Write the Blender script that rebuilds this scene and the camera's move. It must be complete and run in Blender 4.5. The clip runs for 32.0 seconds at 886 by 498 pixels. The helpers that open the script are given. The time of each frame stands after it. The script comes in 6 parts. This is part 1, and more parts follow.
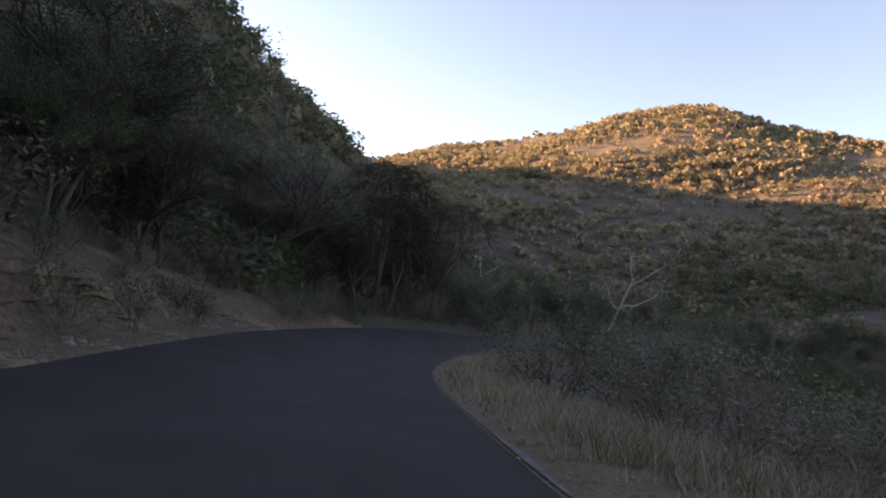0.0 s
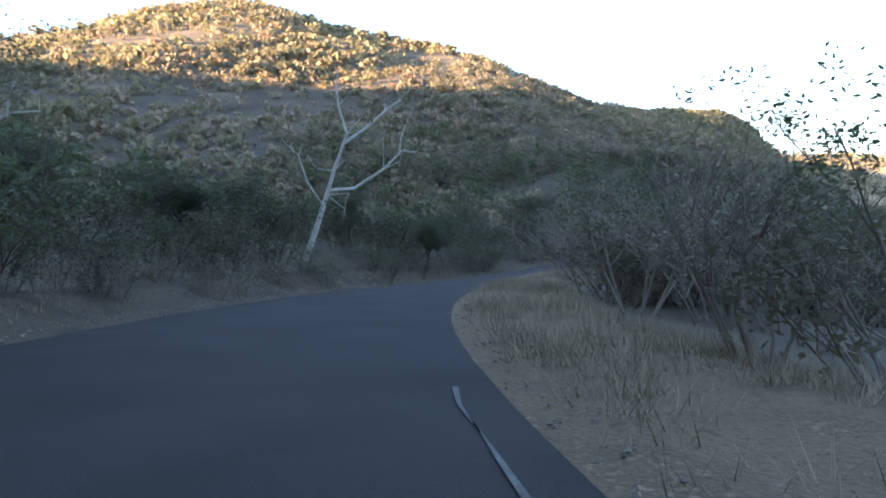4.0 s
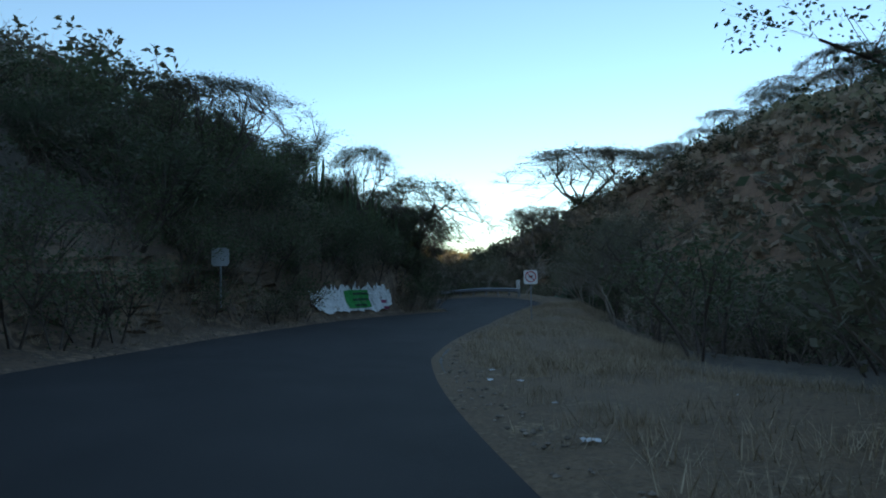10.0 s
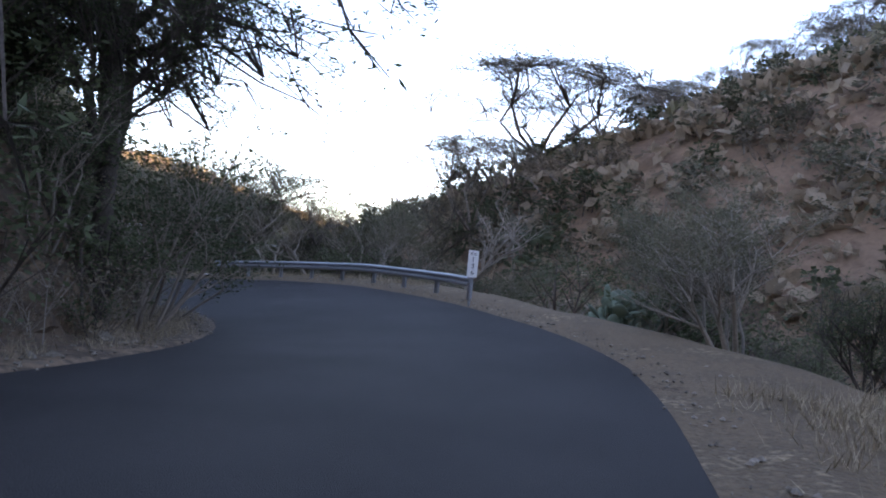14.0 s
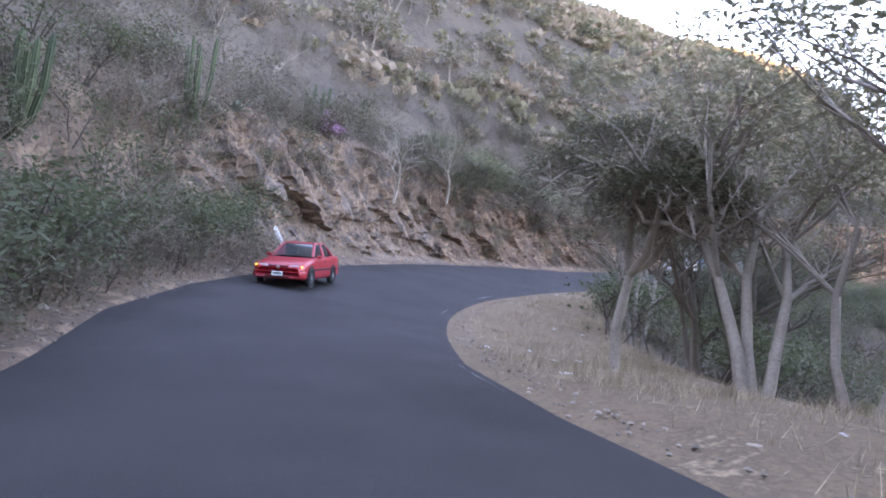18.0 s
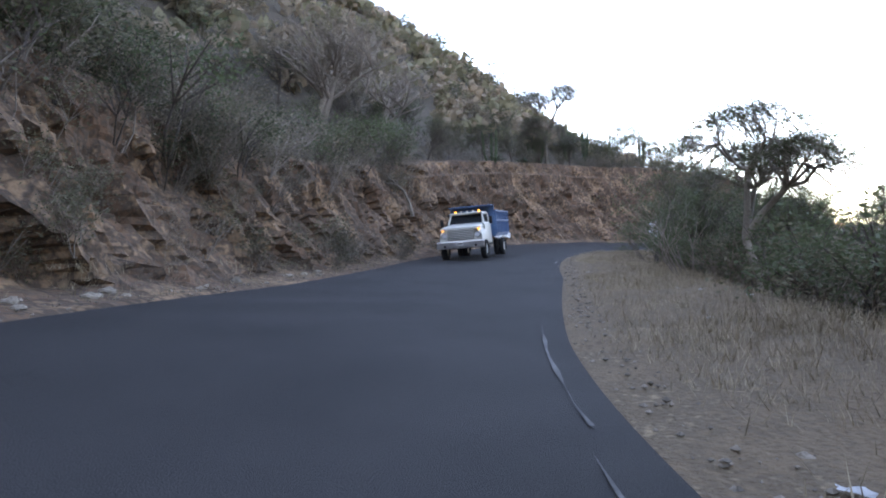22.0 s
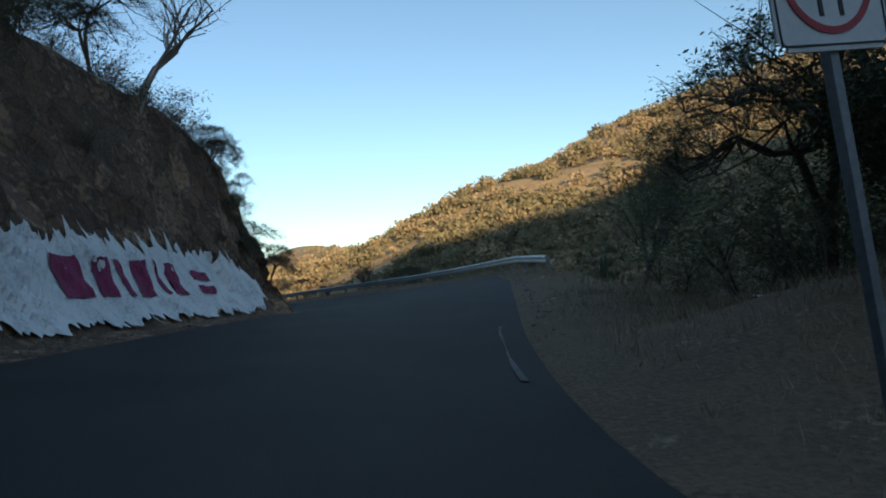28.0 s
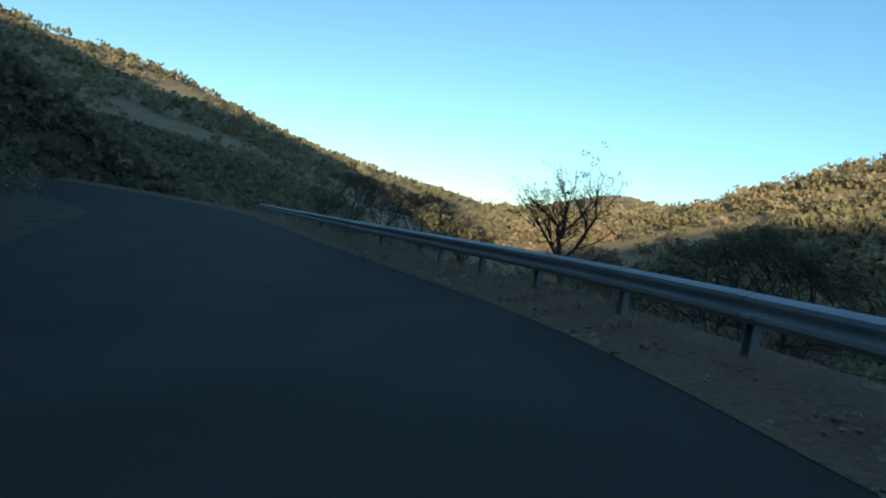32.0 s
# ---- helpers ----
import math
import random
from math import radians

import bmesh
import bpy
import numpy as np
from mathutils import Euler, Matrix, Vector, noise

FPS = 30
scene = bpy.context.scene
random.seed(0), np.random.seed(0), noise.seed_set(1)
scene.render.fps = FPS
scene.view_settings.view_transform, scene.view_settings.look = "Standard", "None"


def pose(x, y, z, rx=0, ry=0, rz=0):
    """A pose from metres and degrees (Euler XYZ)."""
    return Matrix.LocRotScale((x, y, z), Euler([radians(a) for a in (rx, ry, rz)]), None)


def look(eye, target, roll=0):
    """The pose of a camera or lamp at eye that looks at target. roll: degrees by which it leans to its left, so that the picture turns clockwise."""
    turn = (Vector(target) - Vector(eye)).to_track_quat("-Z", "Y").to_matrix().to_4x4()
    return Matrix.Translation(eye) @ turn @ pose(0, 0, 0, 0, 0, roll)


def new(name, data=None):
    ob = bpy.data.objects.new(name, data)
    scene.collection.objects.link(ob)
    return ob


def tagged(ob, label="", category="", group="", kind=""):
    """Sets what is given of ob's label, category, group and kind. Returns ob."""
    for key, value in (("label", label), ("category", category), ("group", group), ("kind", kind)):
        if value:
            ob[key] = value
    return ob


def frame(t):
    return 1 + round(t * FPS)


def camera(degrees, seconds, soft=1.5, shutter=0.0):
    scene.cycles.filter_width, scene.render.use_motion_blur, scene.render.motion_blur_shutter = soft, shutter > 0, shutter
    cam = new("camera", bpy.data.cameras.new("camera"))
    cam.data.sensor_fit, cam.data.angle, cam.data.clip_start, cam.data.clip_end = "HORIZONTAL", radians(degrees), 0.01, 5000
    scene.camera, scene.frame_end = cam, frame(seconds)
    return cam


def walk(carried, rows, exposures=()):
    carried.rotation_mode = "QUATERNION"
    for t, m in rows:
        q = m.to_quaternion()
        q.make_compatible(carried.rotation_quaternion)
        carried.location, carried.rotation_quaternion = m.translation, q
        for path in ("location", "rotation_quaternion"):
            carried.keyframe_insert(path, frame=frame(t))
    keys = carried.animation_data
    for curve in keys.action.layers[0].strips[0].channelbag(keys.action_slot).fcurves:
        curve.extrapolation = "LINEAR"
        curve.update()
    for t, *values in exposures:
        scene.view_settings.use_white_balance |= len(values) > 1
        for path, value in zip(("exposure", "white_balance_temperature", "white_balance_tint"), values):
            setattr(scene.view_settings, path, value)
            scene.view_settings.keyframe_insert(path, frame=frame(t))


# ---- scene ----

# ---------------------------------------------------------------- camera
cam = camera(69.2, 32.0, soft=1.9, shutter=0.0)
# seconds, x, y, z, yaw (left of +y), pitch, roll
ROWS = [
    (0, -0.00, 0.01, 1.31, -0.22, 2.50, 7.89),
    (0.5, -0.58, 6.02, 0.84, -3.37, -2.73, 2.81),
    (1, -1.06, 12.02, 0.26, -7.96, -3.99, 1.15),
    (1.5, -1.26, 17.70, -0.23, -11.69, -3.72, 0.35),
    (2, -1.17, 23.27, -0.67, -14.58, -3.20, -0.74),
    (2.5, -0.61, 28.85, -1.11, -18.50, -2.19, -1.52),
    (3, 0.56, 34.54, -1.37, -24.78, -0.78, -1.53),
    (3.5, 2.43, 40.14, -1.53, -32.32, -0.45, -2.20),
    (4, 4.72, 45.38, -1.94, -39.18, -0.92, -1.67),
    (4.5, 7.57, 49.98, -2.25, -46.67, -1.15, -1.75),
    (5, 10.52, 54.49, -2.36, -54.54, -0.32, -1.27),
    (5.5, 13.63, 58.81, -2.48, -62.09, 0.94, -1.09),
    (6, 17.03, 62.84, -2.57, -68.62, 2.06, -1.36),
    (6.5, 20.92, 66.32, -2.67, -73.40, 2.41, -1.63),
    (7, 25.49, 68.76, -2.85, -75.73, 1.41, -0.66),
    (7.5, 30.28, 70.79, -2.86, -77.13, 1.66, 0.22),
    (8, 35.20, 72.81, -2.89, -77.61, 2.17, 0.82),
    (8.5, 40.08, 74.86, -2.99, -79.44, 2.54, 1.07),
    (9, 45.11, 76.75, -3.06, -81.86, 2.93, 0.21),
    (9.5, 50.17, 78.41, -3.13, -84.25, 2.85, -0.63),
    (10, 55.51, 80.00, -3.21, -86.70, 2.79, -1.04),
    (10.5, 60.57, 81.03, -3.35, -89.31, 2.81, -1.24),
    (11, 65.64, 81.59, -3.57, -93.08, 1.80, -1.70),
    (11.5, 70.57, 81.95, -3.73, -96.68, 1.31, -2.80),
    (12, 75.11, 82.15, -3.80, -99.83, 1.89, -2.64),
    (12.5, 80.20, 81.75, -3.83, -102.77, 2.23, -2.29),
    (13, 84.81, 81.13, -3.85, -105.14, 2.62, -0.54),
    (13.5, 89.00, 80.49, -3.89, -104.11, 2.78, 1.04),
    (14, 93.28, 79.52, -3.85, -95.92, 1.59, 5.70),
    (14.5, 97.24, 78.98, -3.84, -86.19, 0.84, 8.54),
    (15, 100.84, 77.29, -3.92, -75.73, -0.50, 6.77),
    (15.5, 104.75, 76.58, -3.90, -65.24, -1.98, 6.13),
    (16, 108.71, 77.31, -3.77, -55.46, -3.19, 8.53),
    (16.5, 112.37, 79.31, -3.69, -47.09, -3.69, 12.44),
    (17, 115.66, 82.21, -4.02, -40.85, -3.06, 11.52),
    (17.5, 118.47, 85.33, -4.24, -34.67, -2.45, 10.38),
    (18, 120.95, 88.57, -4.37, -31.58, -1.31, 7.98),
    (18.5, 123.12, 92.12, -4.69, -30.04, 0.86, 4.36),
    (19, 125.05, 95.77, -5.10, -29.70, 1.31, 0.98),
    (19.5, 127.04, 99.66, -5.43, -31.30, 0.76, -0.79),
    (20, 129.17, 103.43, -5.71, -37.79, -0.42, -3.47),
    (20.5, 131.63, 107.19, -5.83, -45.02, -0.56, -3.78),
    (21, 134.42, 110.64, -5.86, -51.87, 0.10, -3.19),
    (21.5, 137.58, 113.49, -5.67, -59.48, 0.52, -1.94),
    (22, 141.14, 115.85, -5.59, -66.04, 1.43, -1.67),
    (22.5, 145.05, 117.67, -5.47, -73.28, 3.08, -1.91),
    (23, 148.90, 119.09, -5.27, -78.87, 3.77, -1.67),
    (23.5, 152.73, 119.89, -5.09, -83.06, 4.43, -1.36),
    (24, 156.51, 120.82, -4.96, -86.07, 5.14, -1.06),
    (24.5, 160.51, 121.78, -4.77, -87.56, 5.30, -0.84),
    (25, 164.80, 122.90, -4.56, -88.72, 5.35, -0.66),
    (25.5, 169.37, 123.91, -4.30, -90.52, 5.19, -1.22),
    (26, 174.15, 124.64, -3.98, -93.91, 4.69, -2.81),
    (26.5, 179.13, 124.60, -3.73, -99.86, 3.72, -5.04),
    (27, 184.20, 124.52, -3.67, -109.32, 2.17, -5.94),
    (27.5, 189.18, 123.41, -3.58, -119.70, 2.07, -5.63),
    (28, 193.79, 121.92, -3.48, -124.46, 2.75, -5.93),
    (28.5, 198.16, 119.85, -3.40, -129.11, 2.98, -5.68),
    (29, 202.18, 117.09, -3.20, -133.65, 2.68, -4.30),
    (29.5, 206.11, 113.94, -2.88, -135.40, 2.94, -1.16),
    (30, 209.92, 110.78, -2.62, -134.17, 3.14, 1.31),
    (30.5, 214.02, 107.90, -2.38, -126.51, 3.16, 3.70),
    (31, 218.09, 105.53, -2.44, -118.55, 1.88, 6.72),
    (31.5, 222.28, 103.62, -2.73, -109.89, -0.18, 8.23),
    (32, 226.70, 102.65, -2.78, -97.12, -2.67, 9.61),
]


def eye_pose(x, y, z, yaw, pitch, roll):
    a, b = radians(yaw), radians(pitch)
    way = Vector((-math.sin(a) * math.cos(b), math.cos(a) * math.cos(b), math.sin(b)))
    return look((x, y, z), Vector((x, y, z)) + 2 * way, roll)


EXPOSURES = [(0, 1.95, 9000, 34), (0.5, 2.8, 8400, 32), (1.0, 4.45, 7500, 36), (2.0, 4.12, 7600, 32), (3, 3.5, 7400, 32), (4.0, 2.95, 7000, 18), (4.5, 2.9, 7100, 12), (6.5, 1.65, 7300, 10), (7.5, 1.15, 6700, 4),
             (9, 0.9, 6300, 0), (10.4, 1.4, 6800, 6), (10.9, 1.55, 6900, 9), (11.6, 2.35, 7700, 31), (14.5, 2.85, 7600, 36), (16.5, 4.0, 8900, 54), (17.5, 4.5, 8500, 46), (19.0, 4.5, 8300, 36), (20.0, 4.7, 8700, 28), (20.8, 4.35, 8900, 32), (22, 3.4, 8300, 32),
             (23, 1.55, 8000, 25), (24, 1.0, 6300, 2), (24.5, 0.9, 6300, 2), (26.5, 1.2, 6900, 12), (28, 0.8, 6800, 6), (30, 0.7, 6100, -4), (31, 0.6, 5700, -8), (32, 0.6, 5700, -8)]
walk(cam, [(r[0], eye_pose(*r[1:])) for r in ROWS], EXPOSURES)

# ---------------------------------------------------------------- light
SUN_AWAY = Vector((-0.945, 0.3, 0.0)).normalized()
SUN_HEIGHT = 8.6
world = bpy.data.worlds.new("sky")
scene.world = world
world.use_nodes = True
wn = world.node_tree.nodes
sky = wn.new("ShaderNodeTexSky")
sky.sky_type = "NISHITA"
sky.sun_disc = False
sky.sun_elevation = radians(SUN_HEIGHT)
sky.sun_rotation = math.atan2(SUN_AWAY.x, SUN_AWAY.y)
sky.altitude, sky.air_density, sky.dust_density, sky.ozone_density = 900, 1.0, 0.6, 2.0
wn["Background"].inputs["Strength"].default_value = 0.15
world.node_tree.links.new(sky.outputs[0], wn["Background"].inputs[0])
sun = new("sun", bpy.data.lights.new("sun", "SUN"))
sun.data.energy, sun.data.angle, sun.data.color = 5.0, radians(0.5), (1.0, 0.73, 0.44)
sun_dir = SUN_AWAY * math.cos(radians(SUN_HEIGHT)) + Vector((0, 0, math.sin(radians(SUN_HEIGHT))))
sun.matrix_world = look(sun_dir * 300, (0, 0, 0))


# ---------------------------------------------------------------- materials
def material(name, colors, rough=0.85, scale=2.0, fine=30.0, bump=0.3, bump_scale=12.0, metal=0.0, vary=0.0, island=0.0, spec=0.3, crack_shade=0.0):
    """A noise-mixed surface: colours from dark to light over two scales, with relief, and a shift of brightness object by object."""
    m = bpy.data.materials.new(name)
    m.use_nodes = True
    n, l = m.node_tree.nodes, m.node_tree.links
    b = n["Principled BSDF"]
    b.inputs["Roughness"].default_value, b.inputs["Metallic"].default_value = rough, metal
    b.inputs["Specular IOR Level"].default_value = spec
    geo = n.new("ShaderNodeNewGeometry")
    big, small = n.new("ShaderNodeTexNoise"), n.new("ShaderNodeTexNoise")
    big.inputs["Scale"].default_value, small.inputs["Scale"].default_value = scale, fine
    big.inputs["Detail"].default_value, small.inputs["Detail"].default_value = 6, 3
    l.new(geo.outputs["Position"], big.inputs["Vector"]), l.new(geo.outputs["Position"], small.inputs["Vector"])
    mix = n.new("ShaderNodeMath")
    mix.operation = "MULTIPLY_ADD"
    mix.inputs[1].default_value = 0.45
    l.new(small.outputs["Fac"], mix.inputs[0])
    half = n.new("ShaderNodeMath")
    half.operation = "MULTIPLY"
    half.inputs[1].default_value = 0.55
    l.new(big.outputs["Fac"], half.inputs[0])
    l.new(half.outputs[0], mix.inputs[2])
    ramp = n.new("ShaderNodeValToRGB")
    el = ramp.color_ramp.elements
    el[0].position, el[1].position = 0.32, 0.68
    el[0].color, el[1].color = (*colors[0], 1), (*colors[-1], 1)
    for k, c in enumerate(colors[1:-1]):
        e = el.new(0.32 + 0.36 * (k + 1) / (len(colors) - 1))
        e.color = (*c, 1)
    l.new(mix.outputs[0], ramp.inputs[0])
    out = ramp.outputs[0]
    # dark lines between cells put the crevices' shade into the colour
    if crack_shade:
        cell, gap = n.new("ShaderNodeTexVoronoi"), n.new("ShaderNodeTexVoronoi")
        gap.feature = "DISTANCE_TO_EDGE"
        warp = n.new("ShaderNodeMix")
        warp.data_type, warp.blend_type = "RGBA", "ADD"
        warp.inputs["Factor"].default_value = 0.9
        l.new(geo.outputs["Position"], warp.inputs["A"]), l.new(big.outputs["Color"], warp.inputs["B"])
        for v in (cell, gap):
            v.inputs["Scale"].default_value = crack_shade
            l.new(warp.outputs["Result"], v.inputs["Vector"])
        edge = n.new("ShaderNodeMapRange")
        edge.inputs["From Max"].default_value = 0.05
        edge.inputs["To Min"].default_value = 0.6
        l.new(gap.outputs["Distance"], edge.inputs["Value"])
        bright = n.new("ShaderNodeSeparateColor")
        l.new(cell.outputs["Color"], bright.inputs[0])
        shade = n.new("ShaderNodeMapRange")
        shade.inputs["To Min"].default_value, shade.inputs["To Max"].default_value = 0.7, 1.3
        l.new(bright.outputs[0], shade.inputs["Value"])
        both = n.new("ShaderNodeMath")
        both.operation = "MULTIPLY"
        l.new(edge.outputs[0], both.inputs[0]), l.new(shade.outputs[0], both.inputs[1])
        tint = n.new("ShaderNodeHueSaturation")
        l.new(out, tint.inputs["Color"]), l.new(both.outputs[0], tint.inputs["Value"])
        out = tint.outputs[0]
    if vary or island:
        hsv = n.new("ShaderNodeHueSaturation")
        rng = n.new("ShaderNodeMapRange")
        amount = vary or island
        rng.inputs["To Min"].default_value, rng.inputs["To Max"].default_value = 1 - amount, 1 + amount
        if vary:
            info = n.new("ShaderNodeObjectInfo")
            l.new(info.outputs["Random"], rng.inputs["Value"])
        else:
            l.new(geo.outputs["Random Per Island"], rng.inputs["Value"])
        l.new(rng.outputs[0], hsv.inputs["Value"])
        l.new(out, hsv.inputs["Color"])
        out = hsv.outputs[0]
    l.new(out, b.inputs["Base Color"])
    if bump:
        bn, bp = n.new("ShaderNodeTexNoise"), n.new("ShaderNodeBump")
        bn.inputs["Scale"].default_value, bn.inputs["Detail"].default_value = bump_scale, 5
        bp.inputs["Strength"].default_value, bp.inputs["Distance"].default_value = bump, 0.05
        l.new(geo.outputs["Position"], bn.inputs["Vector"])
        l.new(bn.outputs["Fac"], bp.inputs["Height"])
        l.new(bp.outputs[0], b.inputs["Normal"])
    return m


def leaf_material(name, colors, vary=0.35):
    m = material(name, colors, 0.65, 1.2, 9.0, 0, vary=vary)
    n, l = m.node_tree.nodes, m.node_tree.links
    b = n["Principled BSDF"]
    tr, add = n.new("ShaderNodeBsdfTranslucent"), n.new("ShaderNodeMixShader")
    add.inputs[0].default_value = 0.38
    l.new(b.inputs["Base Color"].links[0].from_socket, tr.inputs["Color"])
    l.new(b.outputs[0], add.inputs[1]), l.new(tr.outputs[0], add.inputs[2])
    l.new(add.outputs[0], n["Material Output"].inputs["Surface"])
    return m


ASPHALT = material("asphalt", [(0.023, 0.0215, 0.021), (0.036, 0.0335, 0.0325), (0.05, 0.0465, 0.045)], 0.8, 0.5, 60, 0.5, 90, spec=0.25)
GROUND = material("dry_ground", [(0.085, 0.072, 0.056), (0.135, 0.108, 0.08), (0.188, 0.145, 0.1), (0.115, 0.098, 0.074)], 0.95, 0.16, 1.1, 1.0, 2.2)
# paler, warmer soil for sunlit hills: sunlight put into the colour
SUNLIT_GROUND = material("sunlit_hill_soil", [(0.17, 0.132, 0.083), (0.27, 0.205, 0.125), (0.36, 0.27, 0.16), (0.21, 0.165, 0.105)], 0.95, 0.16, 1.1, 1.0, 2.2)
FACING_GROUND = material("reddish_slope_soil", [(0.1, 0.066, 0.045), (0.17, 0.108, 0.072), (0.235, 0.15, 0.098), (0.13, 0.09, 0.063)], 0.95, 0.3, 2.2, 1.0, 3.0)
# darker soil of wooded, shaded slopes: litter, and shade put into the colour
WOOD_SHADE_GROUND = material("wooded_shaded_soil", [(0.055, 0.047, 0.037), (0.085, 0.07, 0.054), (0.125, 0.1, 0.074), (0.07, 0.06, 0.046)], 0.95, 0.3, 2.2, 1.0, 3.0)
DARK_BANK_SOIL = material("dark_bank_soil", [(0.03, 0.025, 0.019), (0.06, 0.047, 0.034), (0.105, 0.08, 0.056), (0.05, 0.04, 0.029)], 0.95, 0.8, 14, 1.0, 16)
VERGE = material("verge_soil", [(0.09, 0.06, 0.038), (0.21, 0.142, 0.086), (0.14, 0.098, 0.062), (0.35, 0.25, 0.155)], 0.95, 0.9, 11, 1.0, 18)
ROCK = material("rock", [(0.034, 0.028, 0.024), (0.105, 0.075, 0.056), (0.225, 0.145, 0.092), (0.105, 0.09, 0.08), (0.185, 0.132, 0.1)], 0.9, 0.7, 5, 1.0, 6, crack_shade=1.6)
STONE = material("stone", [(0.2, 0.16, 0.12), (0.36, 0.3, 0.24)], 0.9, 3, 30, 0.6, 25, vary=0.3)
PEBBLE = material("pebbles", [(0.14, 0.115, 0.09), (0.34, 0.28, 0.22)], 0.9, 3, 20, 0, island=0.4)
EARTH = material("red_earth", [(0.075, 0.052, 0.037), (0.165, 0.107, 0.07), (0.1, 0.073, 0.053), (0.26, 0.17, 0.11), (0.16, 0.122, 0.09)], 0.95, 0.6, 5, 1.0, 5)
RED_CUT = material("ochre_cut", [(0.07, 0.042, 0.028), (0.18, 0.1, 0.06), (0.095, 0.066, 0.048), (0.31, 0.185, 0.108), (0.17, 0.12, 0.085)], 0.95, 0.6, 5, 1.0, 5, crack_shade=1.1)
WHITE_LINE = material("worn_line", [(0.05, 0.047, 0.046), (0.11, 0.106, 0.1), (0.26, 0.25, 0.235)], 0.8, 2, 40, 0.2, 60)
BARK_PALE = material("pale_bark", [(0.2, 0.165, 0.13), (0.36, 0.31, 0.255)], 0.85, 2, 20, 0.5, 20, vary=0.25)
BARK_DARK = material("dark_bark", [(0.07, 0.055, 0.045), (0.15, 0.12, 0.1)], 0.9, 2, 20, 0.6, 20, vary=0.3)
BARK_WHITE = material("white_bark", [(0.36, 0.32, 0.275), (0.6, 0.55, 0.49)], 0.8, 2, 14, 0.4, 20)
TWIG = material("grey_twigs", [(0.16, 0.125, 0.1), (0.3, 0.245, 0.2)], 0.9, 1, 9, 0, vary=0.3)
LEAF_GREEN = leaf_material("green_leaves", [(0.07, 0.088, 0.046), (0.125, 0.143, 0.072)])
LEAF_OLIVE = leaf_material("olive_leaves", [(0.112, 0.106, 0.067), (0.19, 0.173, 0.107)])
LEAF_DRY = leaf_material("dry_leaves", [(0.17, 0.138, 0.1), (0.29, 0.238, 0.172)])
LEAF_DARK = leaf_material("dark_leaves", [(0.048, 0.066, 0.036), (0.088, 0.108, 0.055)])
LEAF_PINK = leaf_material("pink_blossom", [(0.42, 0.2, 0.33), (0.62, 0.36, 0.5)], 0.15)
GRASS = material("straw_grass", [(0.22, 0.165, 0.105), (0.44, 0.345, 0.23)], 0.9, 0.6, 7, 0, island=0.35)
CACTUS = material("cactus_skin", [(0.045, 0.07, 0.035), (0.085, 0.11, 0.055)], 0.7, 2, 25, 0.3, 30, vary=0.25)
AGAVE = material("agave_leaf", [(0.1, 0.14, 0.1), (0.19, 0.24, 0.17)], 0.6, 2, 25, 0.2, 30, vary=0.2)
STEEL = material("galvanised_steel", [(0.27, 0.285, 0.3), (0.4, 0.415, 0.43)], 0.5, 1.5, 25, 0.1, 40, metal=0.6, vary=0.1)
POST_STEEL = material("post_steel", [(0.2, 0.21, 0.22), (0.34, 0.35, 0.36)], 0.6, 2, 25, 0.1, 40, metal=0.5, vary=0.15)
SIGN_WHITE = material("sign_white", [(0.66, 0.66, 0.64), (0.78, 0.78, 0.76)], 0.45, 3, 30, 0)
SIGN_BACK = material("sign_back", [(0.42, 0.44, 0.46), (0.55, 0.57, 0.58)], 0.45, 3, 30, 0, metal=0.0)
SIGN_RED = material("sign_red", [(0.4, 0.035, 0.05), (0.52, 0.06, 0.07)], 0.5, 5, 40, 0)
SIGN_BLACK = material("sign_black", [(0.015, 0.015, 0.016), (0.03, 0.03, 0.03)], 0.5, 5, 40, 0)
LIME = material("limewash", [(0.5, 0.5, 0.49), (0.74, 0.74, 0.72), (0.82, 0.82, 0.8)], 0.9, 1.5, 12, 0.9, 10)
PAINT_GREEN = material("green_paint", [(0.02, 0.2, 0.04), (0.05, 0.34, 0.08)], 0.8, 2, 15, 0.6, 10)
PAINT_PURPLE = material("purple_paint", [(0.17, 0.02, 0.06), (0.3, 0.05, 0.12)], 0.8, 2, 15, 0.6, 10)
PAINT_DARK = material("dark_paint", [(0.01, 0.05, 0.02), (0.03, 0.09, 0.04)], 0.8, 2, 15, 0.6, 10)
LITTER = material("litter_white", [(0.5, 0.5, 0.5), (0.75, 0.75, 0.74)], 0.7, 5, 30, 0.2, 20, vary=0.2)
CAR_RED = material("red_car_paint", [(0.36, 0.012, 0.02), (0.44, 0.018, 0.026)], 0.3, 2, 30, 0, spec=0.6)
CAR_DARK = material("dark_trim", [(0.012, 0.012, 0.013), (0.025, 0.025, 0.026)], 0.55, 4, 40, 0)
GLASS = material("car_glass", [(0.02, 0.025, 0.028), (0.035, 0.04, 0.045)], 0.08, 3, 30, 0, spec=0.7)
RUBBER = material("tyre_rubber", [(0.015, 0.015, 0.015), (0.03, 0.029, 0.028)], 0.9, 5, 40, 0.3, 60)
RIM = material("wheel_rim", [(0.38, 0.38, 0.38), (0.55, 0.55, 0.55)], 0.35, 5, 40, 0, metal=0.7)
CHROME = material("dull_chrome", [(0.35, 0.36, 0.37), (0.55, 0.56, 0.57)], 0.3, 5, 40, 0, metal=0.9)
LAMP_GLASS = material("lamp_glass", [(0.55, 0.56, 0.56), (0.75, 0.76, 0.76)], 0.15, 5, 40, 0, spec=0.7)
